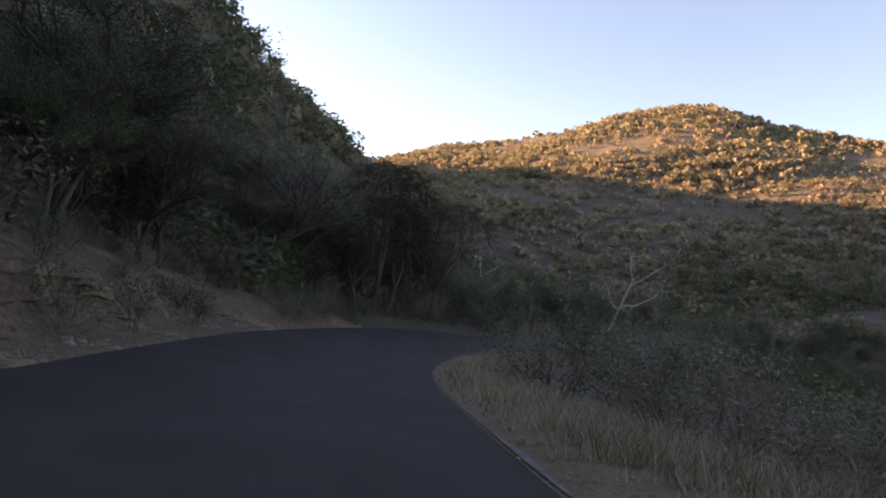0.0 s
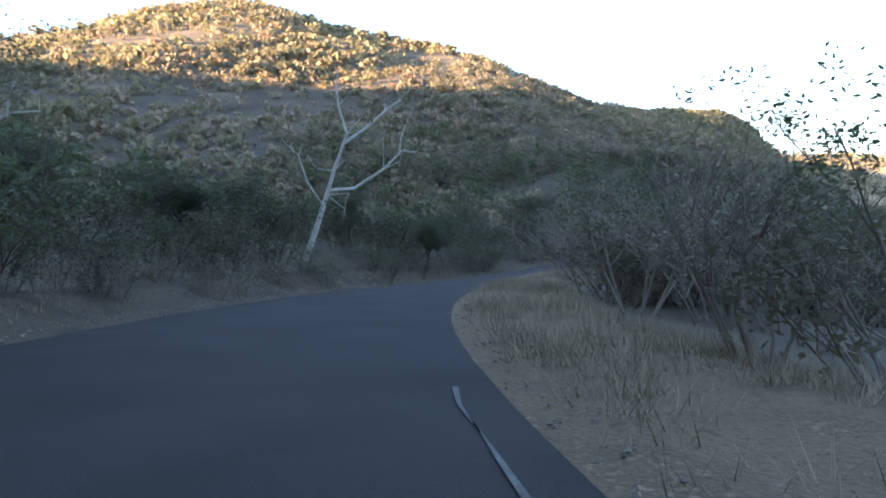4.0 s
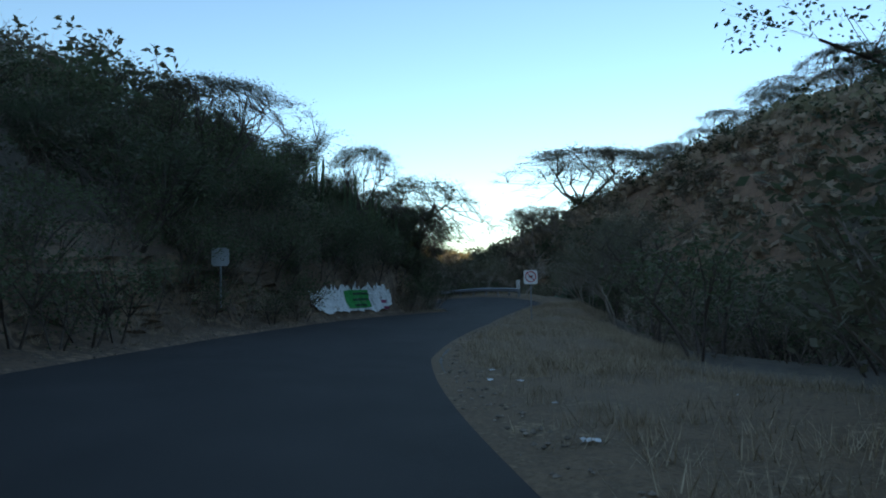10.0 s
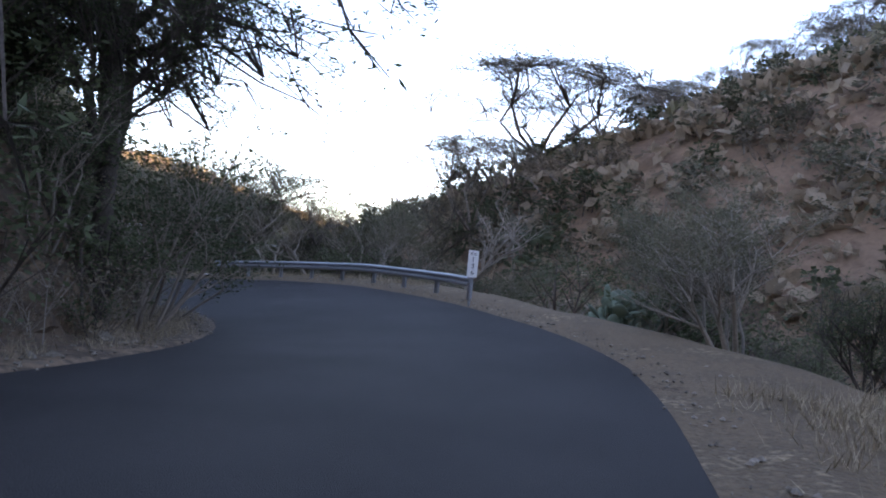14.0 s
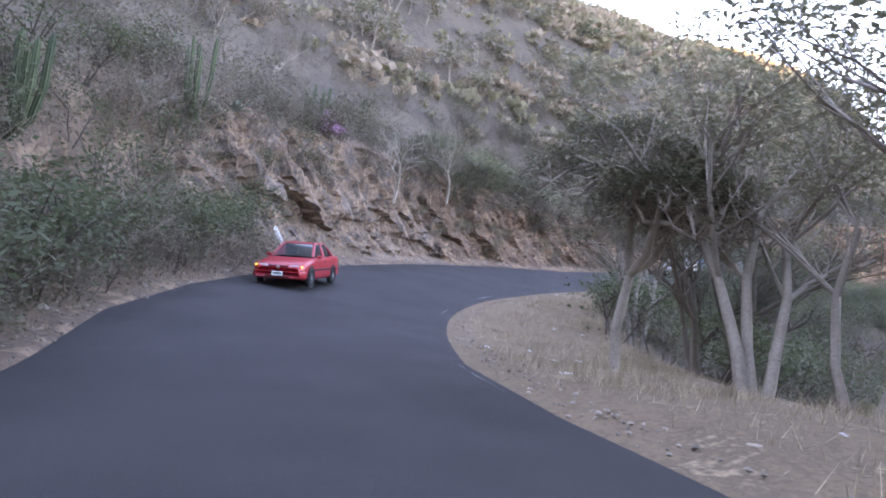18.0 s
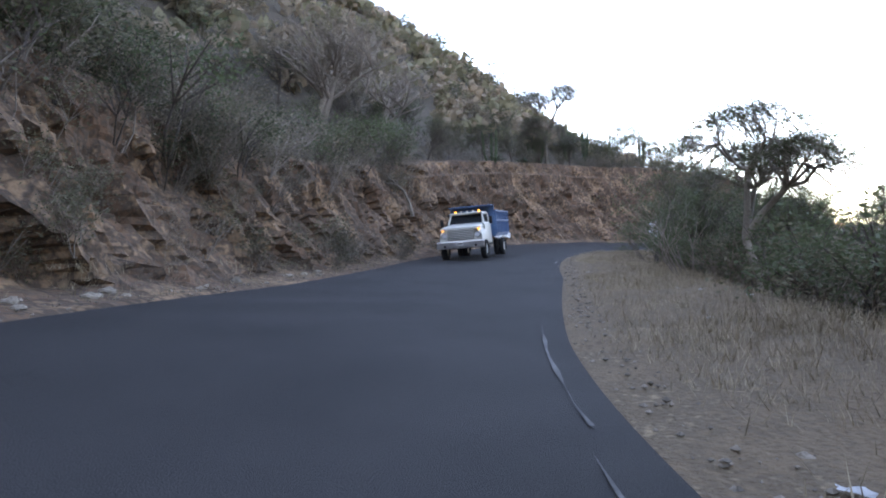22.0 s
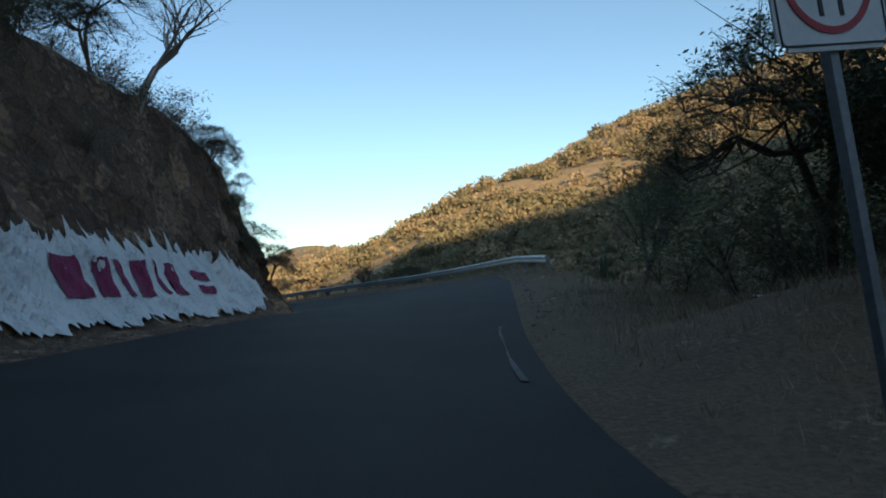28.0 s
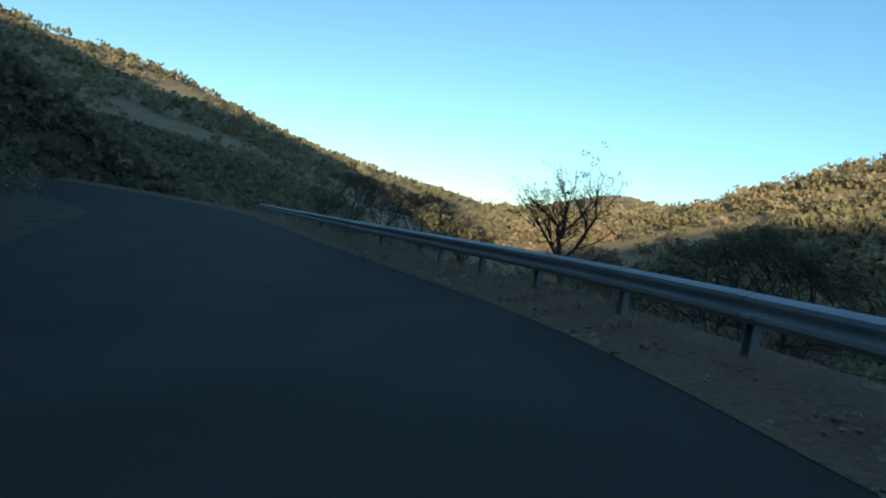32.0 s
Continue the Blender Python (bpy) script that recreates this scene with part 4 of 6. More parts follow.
    for q, zz, g in zip(todo, z, gap):
        kind = "big_" + q[2] if "big_" + q[2] in SPECS else q[2]
        wide = 1.3 if q[2] in ("shrub", "dry_shrub") else 1.9
        if g > clear + wide * q[3] * 0.7 and math.hypot(q[0] - 20.5, q[1] - 74.5) > 4.2:
            plant(kind, q[0], q[1], q[3], q[4], q[5], float(zz), tuple(q[6]))


# ---------------------------------------------------------------- planting, stretch by stretch
scatter(11, 34, -1.5, 2.6, -15, -8.6, {"leafy": 3, "dense": 3, "thicket": 2, "acacia": 2}, (1.1, 1.6))
scatter(13, 36, 2.4, 6.5, -19, -8.2, {"leafy": 3, "thicket": 4, "twiggy": 3, "pale": 1, "acacia": 1}, (0.9, 1.35))
scatter(14, 56, -0.5, 6.5, 4.4, 13, {"twiggy": 6, "thicket": 4, "dry_shrub": 2}, (1.05, 1.65))
scatter(33, 16, 3.0, 5.0, -17, -11, {"acacia": 4, "leafy": 4, "bare": 1}, (1.5, 2.1))
scatter(35, 24, 27.0, 28.9, 6.8, 10.5, {"thicket": 5, "dense": 2, "twiggy": 2}, (0.9, 1.3))
scatter(34, 24, 24.4, 27.2, 4.9, 9.5, {"thicket": 5, "leafy": 2, "twiggy": 2}, (0.75, 1.15))
scatter(15, 34, 6.3, 10.6, -16, -7.6, {"leafy": 3, "thicket": 4, "twiggy": 2, "bare": 1, "dense": 1}, (0.75, 1.15))
scatter(17, 38, 6.2, 10.3, 5.4, 14, {"leafy": 3, "dense": 2, "thicket": 5, "twiggy": 1}, (0.6, 0.95))
scatter(18, 16, 10.6, 12.6, -16, -8.6, {"leafy": 2, "dense": 3, "thicket": 2}, (0.6, 0.85))
scatter(19, 26, 13.0, 16.2, -16, -8.2, {"leafy": 2, "dense": 2, "thicket": 3, "twiggy": 2}, (0.7, 1.1))
scatter(20, 28, 10.4, 15.0, 8.5, 22, {"leafy": 1, "acacia": 3, "pale": 2, "thicket": 2, "twiggy": 2}, (0.6, 0.95))
scatter(21, 18, 14.8, 17.0, 5.0, 18, {"leafy": 3, "pale": 3, "thicket": 3, "twiggy": 1}, (0.7, 1.1))
scatter(22, 30, 16.3, 20.0, -20, -8.8, {"dry_shrub": 4, "twiggy": 4, "shrub": 3, "acacia": 1, "bare": 2}, (0.7, 1.15))
scatter(23, 20, 17.3, 19.2, 7.5, 18, {"pale": 3, "leafy": 2, "thicket": 3, "acacia": 1}, (0.8, 1.2))
scatter(24, 34, 19.5, 25.5, -22, -10.5, {"twiggy": 3, "dry_shrub": 3, "shrub": 3, "acacia": 2, "bare": 2}, (0.7, 1.2))
scatter(25, 26, 19.3, 26.0, 7.5, 20, {"leafy": 2, "thicket": 4, "twiggy": 2, "acacia": 1, "dense": 1}, (0.7, 1.1))
scatter(26, 34, 25.5, 29.5, -20, -10.5, {"leafy": 2, "acacia": 3, "twiggy": 2, "bare": 2, "dry_shrub": 1}, (0.6, 0.95))
scatter(27, 24, 26.0, 29.2, 6.5, 18, {"thicket": 3, "leafy": 2, "twiggy": 2, "dense": 1}, (0.7, 1.1))
scatter(28, 16, 29.8, 38, 6.5, 14, {"twiggy": 3, "dry_shrub": 3}, (0.6, 0.9))
scatter(29, 14, 32.0, 40, -24, -12, {"dry_shrub": 3, "twiggy": 2, "shrub": 3}, (0.6, 0.9))

OLIVE_GREY = {"far_olive": 3, "far_grey": 5, "far_green": 1, "far_tree": 1, "far_bare": 1}
GREENER = {"far_olive": 3, "far_grey": 2, "far_green": 5, "far_tree": 1, "far_bare": 1}
NEAR_GREY = {"mid_olive": 3, "mid_grey": 5, "mid_green": 1}
NEAR_GREEN = {"mid_olive": 2, "mid_grey": 2, "mid_green": 5}
strew(41, "wood_brush", 170, -3, 6.5, -18, -9.0, NEAR_GREEN, (0.9, 1.5), "dense green and grey brush climbing the hillside")
strew(52, "wood_brush", 520, -3, 6.5, -95, -17, GREENER, (1.0, 1.8), "dense green and grey brush higher on the hillside")
strew(61, "wood_brush", 260, 1.8, 6.5, -50, -9.5, GREENER, (1.0, 1.6), "grey and green brush over the bend's hillside")
strew(42, "valley_brush", 150, -2, 6.5, 5.5, 20, NEAR_GREY, (0.8, 1.3), "leafless grey and olive brush below the verge")
strew(53, "valley_brush", 420, -2, 6.5, 19, 80, OLIVE_GREY, (0.9, 1.6), "leafless grey and olive brush filling the valley")
strew(62, "wood_brush", 190, 2.8, 10.6, -9.6, -6.9, {"mid_grey": 5, "mid_olive": 2, "mid_green": 2}, (0.45, 0.85), "grey and olive brush crowding the edge of the asphalt", 0.7)
strew(43, "wood_brush", 150, 6, 13, -18, -8.8, NEAR_GREEN, (0.8, 1.4), "dense dark brush under the roadside trees")
strew(54, "wood_brush", 340, 6, 13, -65, -17, GREENER, (1.0, 1.7), "dense dark brush up the slope")
strew(44, "wood_brush", 150, 6, 10.6, 5.5, 18, NEAR_GREEN, (0.8, 1.4), "dense green brush beside the verge")
strew(55, "wood_brush", 220, 6, 10.6, 17, 50, GREENER, (0.9, 1.6), "dense green brush below the road")
strew(45, "hill_brush", 230, 10, 17, 8, 26, {"mid_olive": 3, "mid_grey": 3, "mid_green": 4}, (0.9, 1.5), "grey-brown and olive brush beyond the verge")
strew(56, "hill_brush", 950, 9, 18, 22, 95, OLIVE_GREY, (0.9, 1.6), "grey-brown and olive brush over the facing slope")
strew(46, "wood_brush", 130, 12.5, 16.5, -24, -9, NEAR_GREEN, (0.8, 1.3), "dense brush over the bank")
strew(47, "hill_brush", 300, 16, 26, -24, -10, {"mid_olive": 3, "mid_grey": 6}, (0.7, 1.3), "grey dry-season brush above the rock cutting")
strew(57, "hill_brush", 950, 15, 27, -85, -22, {"far_olive": 3, "far_grey": 6, "far_bare": 1, "far_tree": 1}, (0.9, 1.6), "grey dry-season brush up the hillside")
strew(48, "valley_brush", 190, 16.5, 29, 7.5, 20, NEAR_GREEN, (0.7, 1.2), "green and grey brush at the edge of the drop")
strew(58, "valley_brush", 420, 16.5, 29, 19, 70, GREENER, (0.9, 1.5), "green and grey brush dropping into the valley")
strew(64, "valley_brush", 130, 21.6, 26.2, 5.8, 8.6, NEAR_GREEN, (0.5, 0.95), "dark brush crowding the edge of the grassy verge", 0.7)
strew(63, "valley_brush", 110, 26.2, 29.6, 6.2, 9.5, NEAR_GREEN, (0.5, 0.95), "dark brush crowding the grassy shoulder", 0.7)
strew(49, "hill_brush", 170, 25, 31, -24, -10.5, NEAR_GREY, (0.6, 1.1), "dry brush on top of the spur")
strew(59, "hill_brush", 160, 25, 31, -50, -22, OLIVE_GREY, (0.8, 1.3), "dry brush behind the spur")
strew(50, "valley_brush", 120, 29, 40, 6.5, 20, NEAR_GREY, (0.6, 1.0), "brush below the guard rail")
strew(60, "valley_brush", 460, 28, 40, 19, 110, OLIVE_GREY, (0.9, 1.6), "brush on the shaded valley side")
strew(51, "hill_brush", 420, 31.5, 40, -80, -9, OLIVE_GREY, (0.8, 1.4), "brush on the shaded slope")


# low growth on the cut faces themselves
def face_brush(seed, name, count, t0, t1, kinds, size, label):
    rng = np.random.RandomState(seed)
    todo = []
    for _ in range(count):
        t = rng.uniform(t0, t1)
        u = rng.choice([rng.uniform(0.95, 1.15), rng.uniform(1.1, 2.4), rng.uniform(1.7, 2.6)])
        if u < 1.9 and (12.9 < t < 14.3 or 28.8 < t < 30.8):
            continue
        p = bank_point(t, u)
        todo.append((kinds[rng.randint(len(kinds))], p.x, p.y, p.z - 0.15, rng.uniform(*size), rng.uniform(0, 6.28), rng.randint(3)))
    baked(name, todo, label)


face_brush(71, "bank_brush", 130, -2, 3.4, ["mid_grey", "mid_olive", "mid_green"], (0.3, 0.75), "small dry bushes rooted in the bank")
face_brush(72, "bank_brush", 150, 10.8, 16.6, ["mid_grey", "mid_green", "mid_green"], (0.35, 0.9), "bushes overhanging the bank")
face_brush(73, "bank_brush", 130, 16.6, 19.2, ["mid_grey", "mid_olive"], (0.3, 0.7), "dry bushes on the low bank")
face_brush(76, "bank_brush", 230, 18.0, 20.9, ["mid_grey", "mid_grey", "mid_olive", "mid_green"], (0.5, 1.05), "grey and green brush hanging over the slope")

face_brush(75, "bank_brush", 250, 24.0, 31.0, ["mid_grey", "mid_grey", "mid_olive"], (0.25, 0.7), "dry bushes on the cutting")


def crown_brush(seed, name, count, t0, t1, u0, u1, kinds, size, label):
    rng = np.random.RandomState(seed)
    todo = []
    for _ in range(count):
        p = bank_point(rng.uniform(t0, t1), rng.uniform(u0, u1))
        todo.append((kinds[rng.randint(len(kinds))], p.x, p.y, p.z - 0.15, rng.uniform(*size), rng.uniform(0, 6.28), rng.randint(3)))
    baked(name, todo, label)


crown_brush(78, "bank_brush", 90, 12.6, 14.6, 1.72, 2.8, ["mid_green", "mid_grey", "mid_olive", "mid_green"], (0.4, 1.0), "dark brush hanging over the painted rock")
crown_brush(74, "bank_brush", 190, 20.5, 24.6, 1.62, 2.7, ["mid_grey", "mid_grey", "mid_olive", "mid_green"], (0.4, 0.95), "grey and green brush hanging over the rock's lip")
crown_brush(77, "bank_brush", 50, 20.5, 24.6, 1.0, 1.7, ["mid_grey", "mid_olive"], (0.2, 0.45), "small bushes growing from the rock")
crown_brush(80, "bank_brush", 110, 22.8, 26.4, 1.75, 2.6, ["mid_grey", "mid_olive", "mid_green", "mid_grey"], (0.55, 1.25), "taller grey and green brush spilling over the cutting's lip")
crown_brush(81, "bank_brush", 26, 22.4, 25.0, 1.15, 1.75, ["mid_grey", "mid_olive"], (0.35, 0.75), "bushes clinging to the cutting")
crown_brush(79, "bank_brush", 80, 28.6, 31.2, 1.55, 2.6, ["mid_grey", "mid_olive"], (0.3, 0.7), "dry brush above the painted rock")


def far_brush(name, seed, count, area, near, far, mat, size, n, label, closed=False):
    """Low brush over the far slopes, as one mesh of leafy clumps."""
    rng = np.random.RandomState(seed)
    x, y = rng.uniform(area[0], area[1], count), rng.uniform(area[2], area[3], count)
    z, gap, _l = ground(x, y, True)
    patchy = np.sin(x * 0.045 + 1.7 * np.sin(y * 0.03)) * np.sin(y * 0.052 + np.sin(x * 0.027)) + rng.normal(0, 0.5, count) > -0.25
    ok = (gap > near) & (gap < far) & (patchy | closed)
    c = np.stack([x, y, z], 1)[ok]
    s = size * rng.uniform(0.45, 1.35, len(c))
    pts = np.repeat(c, n, 0)
    sr = np.repeat(s, n)[:, None]
    dirs = rng.normal(0, 1, (len(pts), 3))
    dirs /= np.linalg.norm(dirs, axis=1, keepdims=True)
    mid = pts + dirs * sr * [0.65, 0.65, 0.4] * rng.uniform(0.5, 1.15, (len(pts), 1)) + [0, 0, 1] * sr * 0.45
    a = rng.normal(0, 1, (len(pts), 3))
    a /= np.linalg.norm(a, axis=1, keepdims=True)
    b = np.cross(a, rng.normal(0, 1, (len(pts), 3)))
    b /= np.linalg.norm(b, axis=1, keepdims=True)
    piece = min(1.0, math.sqrt(13 / n))
    u, v = a * sr * 0.34 * piece, b * sr * 0.22 * piece
    quad = np.stack([mid - u, mid + v, mid + u, mid - v], 1).reshape(-1, 3)
    me = mesh_of(name, quad, np.arange(len(quad)).reshape(-1, 4).tolist(), mat)
    tagged(new(name, me), label, "brush", kind="stuff")


BRUSH_A = leaf_material("brush_olive", [(0.18, 0.165, 0.1), (0.32, 0.28, 0.17)], 0)
BRUSH_B = leaf_material("brush_grey", [(0.26, 0.2, 0.14), (0.43, 0.33, 0.23)], 0)
# lighter, golden brush for sunlit far hills: sunlight put into the colour
BRUSH_SUNLIT = leaf_material("brush_sunlit", [(0.3, 0.235, 0.145), (0.48, 0.375, 0.235)], 0)
far_brush("slope_brush", 5, 11000, (-60, 330, -30, 260), 38, 130, BRUSH_A, 2.1, 16, "olive thorn brush over the slopes")
far_brush("slope_brush", 6, 13000, (-60, 330, -30, 260), 38, 130, BRUSH_B, 1.9, 14, "grey-brown leafless brush over the slopes")
far_brush("far_brush", 7, 5000, (-60, 560, -320, 420), 120, 420, BRUSH_A, 2.6, 10, "olive brush dotted over the far sunlit hills")
far_brush("far_brush", 8, 4500, (-60, 560, -320, 420), 120, 420, BRUSH_SUNLIT, 2.2, 8, "dry brush dotted over the far sunlit hills")


# ---------------------------------------------------------------- dry grass
far_brush("far_brush", 9, 2300, (225, 520, -160, 290), 25, 330, BRUSH_A, 2.6, 34, "olive thorn brush over the sunlit spur across the valley")
far_brush("far_brush", 25, 700, (255, 470, -130, 60), 40, 330, BRUSH_A, 4.4, 110, "larger olive crowns standing out of the brush on the sunlit spur")
far_brush("far_brush", 21, 800, (255, 470, -130, 60), 40, 330, BRUSH_SUNLIT, 4.2, 90, "larger leafless crowns standing out of the brush on the sunlit spur")
far_brush("far_brush", 10, 3600, (225, 520, -160, 290), 25, 330, BRUSH_SUNLIT, 2.0, 22, "grey leafless brush over the sunlit spur across the valley")
far_brush("slope_brush", 15, 5200, (105, 250, 95, 235), 13, 60, BRUSH_A, 1.7, 15, "olive thorn brush close above the cutting")
far_brush("slope_brush", 16, 6500, (105, 250, 95, 235), 13, 60, BRUSH_B, 1.6, 14, "grey leafless brush close above the cutting")
far_brush("slope_brush", 17, 3200, (95, 190, -20, 75), 13, 60, BRUSH_B, 1.6, 14, "grey leafless brush over the facing slope")
far_brush("far_brush", 18, 4200, (-40, 235, 170, 420), 95, 330, BRUSH_A, 3.2, 16, "olive thorn brush over the mountain")
far_brush("far_brush", 19, 5200, (-40, 235, 170, 420), 95, 330, BRUSH_B, 2.4, 14, "grey leafless brush over the mountain")
far_brush("far_brush", 22, 3600, (440, 720, 10, 370), 120, 480, BRUSH_A, 4.0, 9, "olive brush dotted over the sunlit ridge beyond the valley")
far_brush("slope_brush", 26, 5200, (235, 350, -30, 100), 11, 150, BRUSH_A, 2.2, 15, "dark thorn brush filling the shaded valley side", True)
far_brush("slope_brush", 27, 12500, (230, 420, 104, 225), 9, 230, BRUSH_A, 2.1, 15, "dark thorn brush on the shaded slope above the bend", True)
far_brush("slope_brush", 23, 3600, (-40, 70, 78, 160), 11, 46, BRUSH_A, 1.7, 15, "olive thorn brush above the first bends")
far_brush("slope_brush", 24, 3600, (-40, 70, 78, 160), 11, 46, BRUSH_B, 1.6, 14, "grey leafless brush above the first bends")
far_brush("far_brush", 12, 4200, (-190, -8, -60, 190), 14, 190, BRUSH_A, 2.3, 14, "olive thorn brush up the steep western slope")
far_brush("far_brush", 13, 4200, (-190, -8, -60, 190), 14, 190, BRUSH_B, 2.1, 12, "grey leafless brush up the steep western slope")


def grass(name, seed, count, t0, t1, lat_of, high, label, blades=14, lying=0.0):
    rng = np.random.RandomState(seed)
    t = rng.uniform(t0, t1, count)
    lat = np.array([lat_of(q, rng) for q in t])
    k = np.abs(ROAD_T[None] - t[:, None]).argmin(1)
    x, y = ROAD_P[k, 0] + RIGHT[k, 0] * lat, ROAD_P[k, 1] + RIGHT[k, 1] * lat
    z, gap, _l = ground(x, y, True)
    ok = (gap > 0.12) & (wave(x * 5, y * 5) + rng.normal(0, 0.5, count) > -0.25)
    base = np.repeat(np.stack([x, y, z + 0.0], 1)[ok], blades, 0) + rng.normal(0, 0.13, (ok.sum() * blades, 3)) * [1, 1, 0]
    n = len(base)
    h = high * rng.uniform(0.35, 1.2, n)[:, None]
    a = rng.uniform(0, 2 * math.pi, n)
    flat = np.stack([np.cos(a), np.sin(a), 0 * a], 1)
    wide = np.stack([-np.sin(a), np.cos(a), 0 * a], 1) * 0.005 * rng.uniform(0.6, 1.5, n)[:, None]
    tip = base + [0, 0, 1] * (h * (1 - lying) + 0.012) + flat * h * rng.uniform(0.2, 1.3, n)[:, None]
    tri = np.stack([base - wide, base + wide, tip], 1).reshape(-1, 3)
    me = mesh_of(name, tri, np.arange(len(tri)).reshape(-1, 3).tolist(), GRASS)
    tagged(new(name, me), label, "grass", kind="stuff")


def right_verge(a, b):
    return lambda t, rng: float(RIGHT_EDGE(t)) + a + (float(R_VERGE(t)) + b - a) * rng.uniform(0, 1) ** 0.8


def left_verge(a, b):
    return lambda t, rng: -float(LEFT_EDGE(t)) - a - (float(L_VERGE(t)) + b - a) * rng.uniform(0, 1)


grass("verge_grass", 61, 7600, -0.5, 6.5, right_verge(0.25, 1.4), 0.4, "pale dry grass along the verge")
grass("verge_grass", 62, 7600, 6.5, 15, right_verge(0.3, 2.0), 0.25, "trampled dry grass along the verge")
grass("verge_grass", 63, 9000, 16.8, 26.5, right_verge(0.3, 2.0), 0.23, "trampled dry grass along the verge")
grass("verge_grass", 64, 3600, 26.3, 36, right_verge(0.4, 1.6), 0.17, "short dry grass along the verge")
grass("verge_grass", 68, 4200, 26.3, 29.8, right_verge(0.4, 2.4), 0.22, "dry grass over the shoulder and its mound")
grass("verge_grass", 65, 1500, -0.5, 10.8, left_verge(0.2, 1.6), 0.2, "dry grass under the bank")
grass("verge_grass", 66, 2400, 11, 31, left_verge(0.15, 0.6), 0.24, "dry grass under the cutting")
grass("verge_grass", 67, 1200, 16.6, 18.9, left_verge(0.2, 2.4), 0.3, "green-yellow grass on the low bank")


for seed, t0, t1 in ((91, -0.5, 6.5), (92, 6.5, 15), (93, 16.5, 26), (94, 26, 36)):
    grass("straw_litter", seed, 3600, t0, t1, right_verge(0.15, 1.6), 0.17, "flattened straw and dead leaves on the verge", 9, 0.86)


# ---------------------------------------------------------------- gravel along the asphalt's edges
def gravel(name, seed, count, t0, t1, sideways, label):
    rng = np.random.RandomState(seed)
    t = rng.uniform(t0, t1, count)
    k = np.abs(ROAD_T[None] - t[:, None]).argmin(1)
    off = np.abs(rng.normal(0, 0.5, count)) - 0.12
    lat = np.where(sideways > 0, ROAD_WR[k] + off, -ROAD_WL[k] - off)
    x, y = ROAD_P[k, 0] + RIGHT[k, 0] * lat + rng.normal(0, 0.1, count), ROAD_P[k, 1] + RIGHT[k, 1] * lat + rng.normal(0, 0.1, count)
    z = ROAD_P[k, 2] + lat * ROAD_BANK[k] + np.where(off > 0, 0.05, 0.006)
    c = np.repeat(np.stack([x, y, z], 1), 6, 0)
    s_ = np.repeat(rng.uniform(0.012, 0.045, count), 6)[:, None]
    axes = np.tile(np.array([(1, 0, 0), (0, 1, 0), (-1, 0, 0), (0, -1, 0), (0, 0, 0.7), (0, 0, -0.7)], float), (count, 1))
    v = c + axes * s_ * rng.uniform(0.6, 1.3, (count * 6, 1))
    tri = np.array([(0, 1, 4), (1, 2, 4), (2, 3, 4), (3, 0, 4), (1, 0, 5), (2, 1, 5), (3, 2, 5), (0, 3, 5)])
    f = (np.arange(count)[:, None, None] * 6 + tri[None]).reshape(-1, 3)
    tagged(new(name, mesh_of(name, v, f.tolist(), PEBBLE)), label, "gravel", kind="stuff")


gravel("edge_gravel", 81, 5200, -0.5, 34, 1, "loose gravel and chippings along the asphalt's edge")
gravel("edge_gravel", 82, 4200, -0.5, 32, -1, "loose gravel fallen at the foot of the bank")


# ---------------------------------------------------------------- stones
def stone_mesh(seed):
    bm = bmesh.new()
    bmesh.ops.create_icosphere(bm, subdivisions=2, radius=0.5)
    rng = random.Random(seed)
    off = Vector((rng.uniform(0, 50), 0, 0))
    for v in bm.verts:
        v.co *= 1 + 0.5 * noise.noise(v.co * 1.7 + off) + 0.18 * (noise.cell(v.co * 3 + off) - 0.5)
        v.co.z *= 0.62
    return bm_mesh("stone", bm, STONE)


STONES = [stone_mesh(k) for k in range(5)]


def stone(x, y, size, turn, n, mat_z=None, label="loose angular stone lying at the roadside"):
    ob = tagged(new("stone", STONES[n % 5]), label, "stone", "roadside stones")
    ob.matrix_basis = pose(x, y, (on_ground(x, y) if mat_z is None else mat_z) + 0.12 * size, 0, 0, turn) @ Matrix.Diagonal((size, size * 0.8, size * 0.8, 1))
    return ob


rng_s = random.Random(4)
for t0, t1, count, sideways in ((0.2, 3.4, 44, -1), (18.4, 24.5, 70, -1), (25.5, 29.5, 24, -1), (13.0, 15.5, 22, -1), (0, 4, 16, 1), (18.5, 23.5, 26, 1), (12.5, 14.6, 20, 1)):
    for _ in range(count):
        t = rng_s.uniform(t0, t1)
        if sideways < 0:
            u = rng_s.uniform(0.25, 1.02)
            p = bank_point(t, u)
            stone(p.x, p.y, rng_s.uniform(0.1, 0.34) * (0.6 + u * 0.6), rng_s.uniform(0, 360), rng_s.randrange(5), p.z - 0.03)
        else:
            x, y, _h = beside(t, float(RIGHT_EDGE(t)) + rng_s.uniform(0.3, float(R_VERGE(t))))
            stone(x, y, rng_s.uniform(0.08, 0.2), rng_s.uniform(0, 360), rng_s.randrange(5))
for t, lat, size in ((27.68, 2.1, 0.55), (27.72, 2.7, 0.85), (27.78, 3.25, 0.5), (27.95, 2.3, 0.4), (28.0, 2.6, 0.45)):
    x, y, _h = beside(t, lat)
    stone(x, y, size, lat * 70, int(lat * 10), label="pale boulder on the grassy mound beside the road")


# ---------------------------------------------------------------- marked trees and succulents
def tall(kind, x, y, top, turn=0, n=0, label="", wide=1.0):
    """A plant on the ground at x, y, grown so that it reaches the height top."""
    wood, crown = master(kind, n)
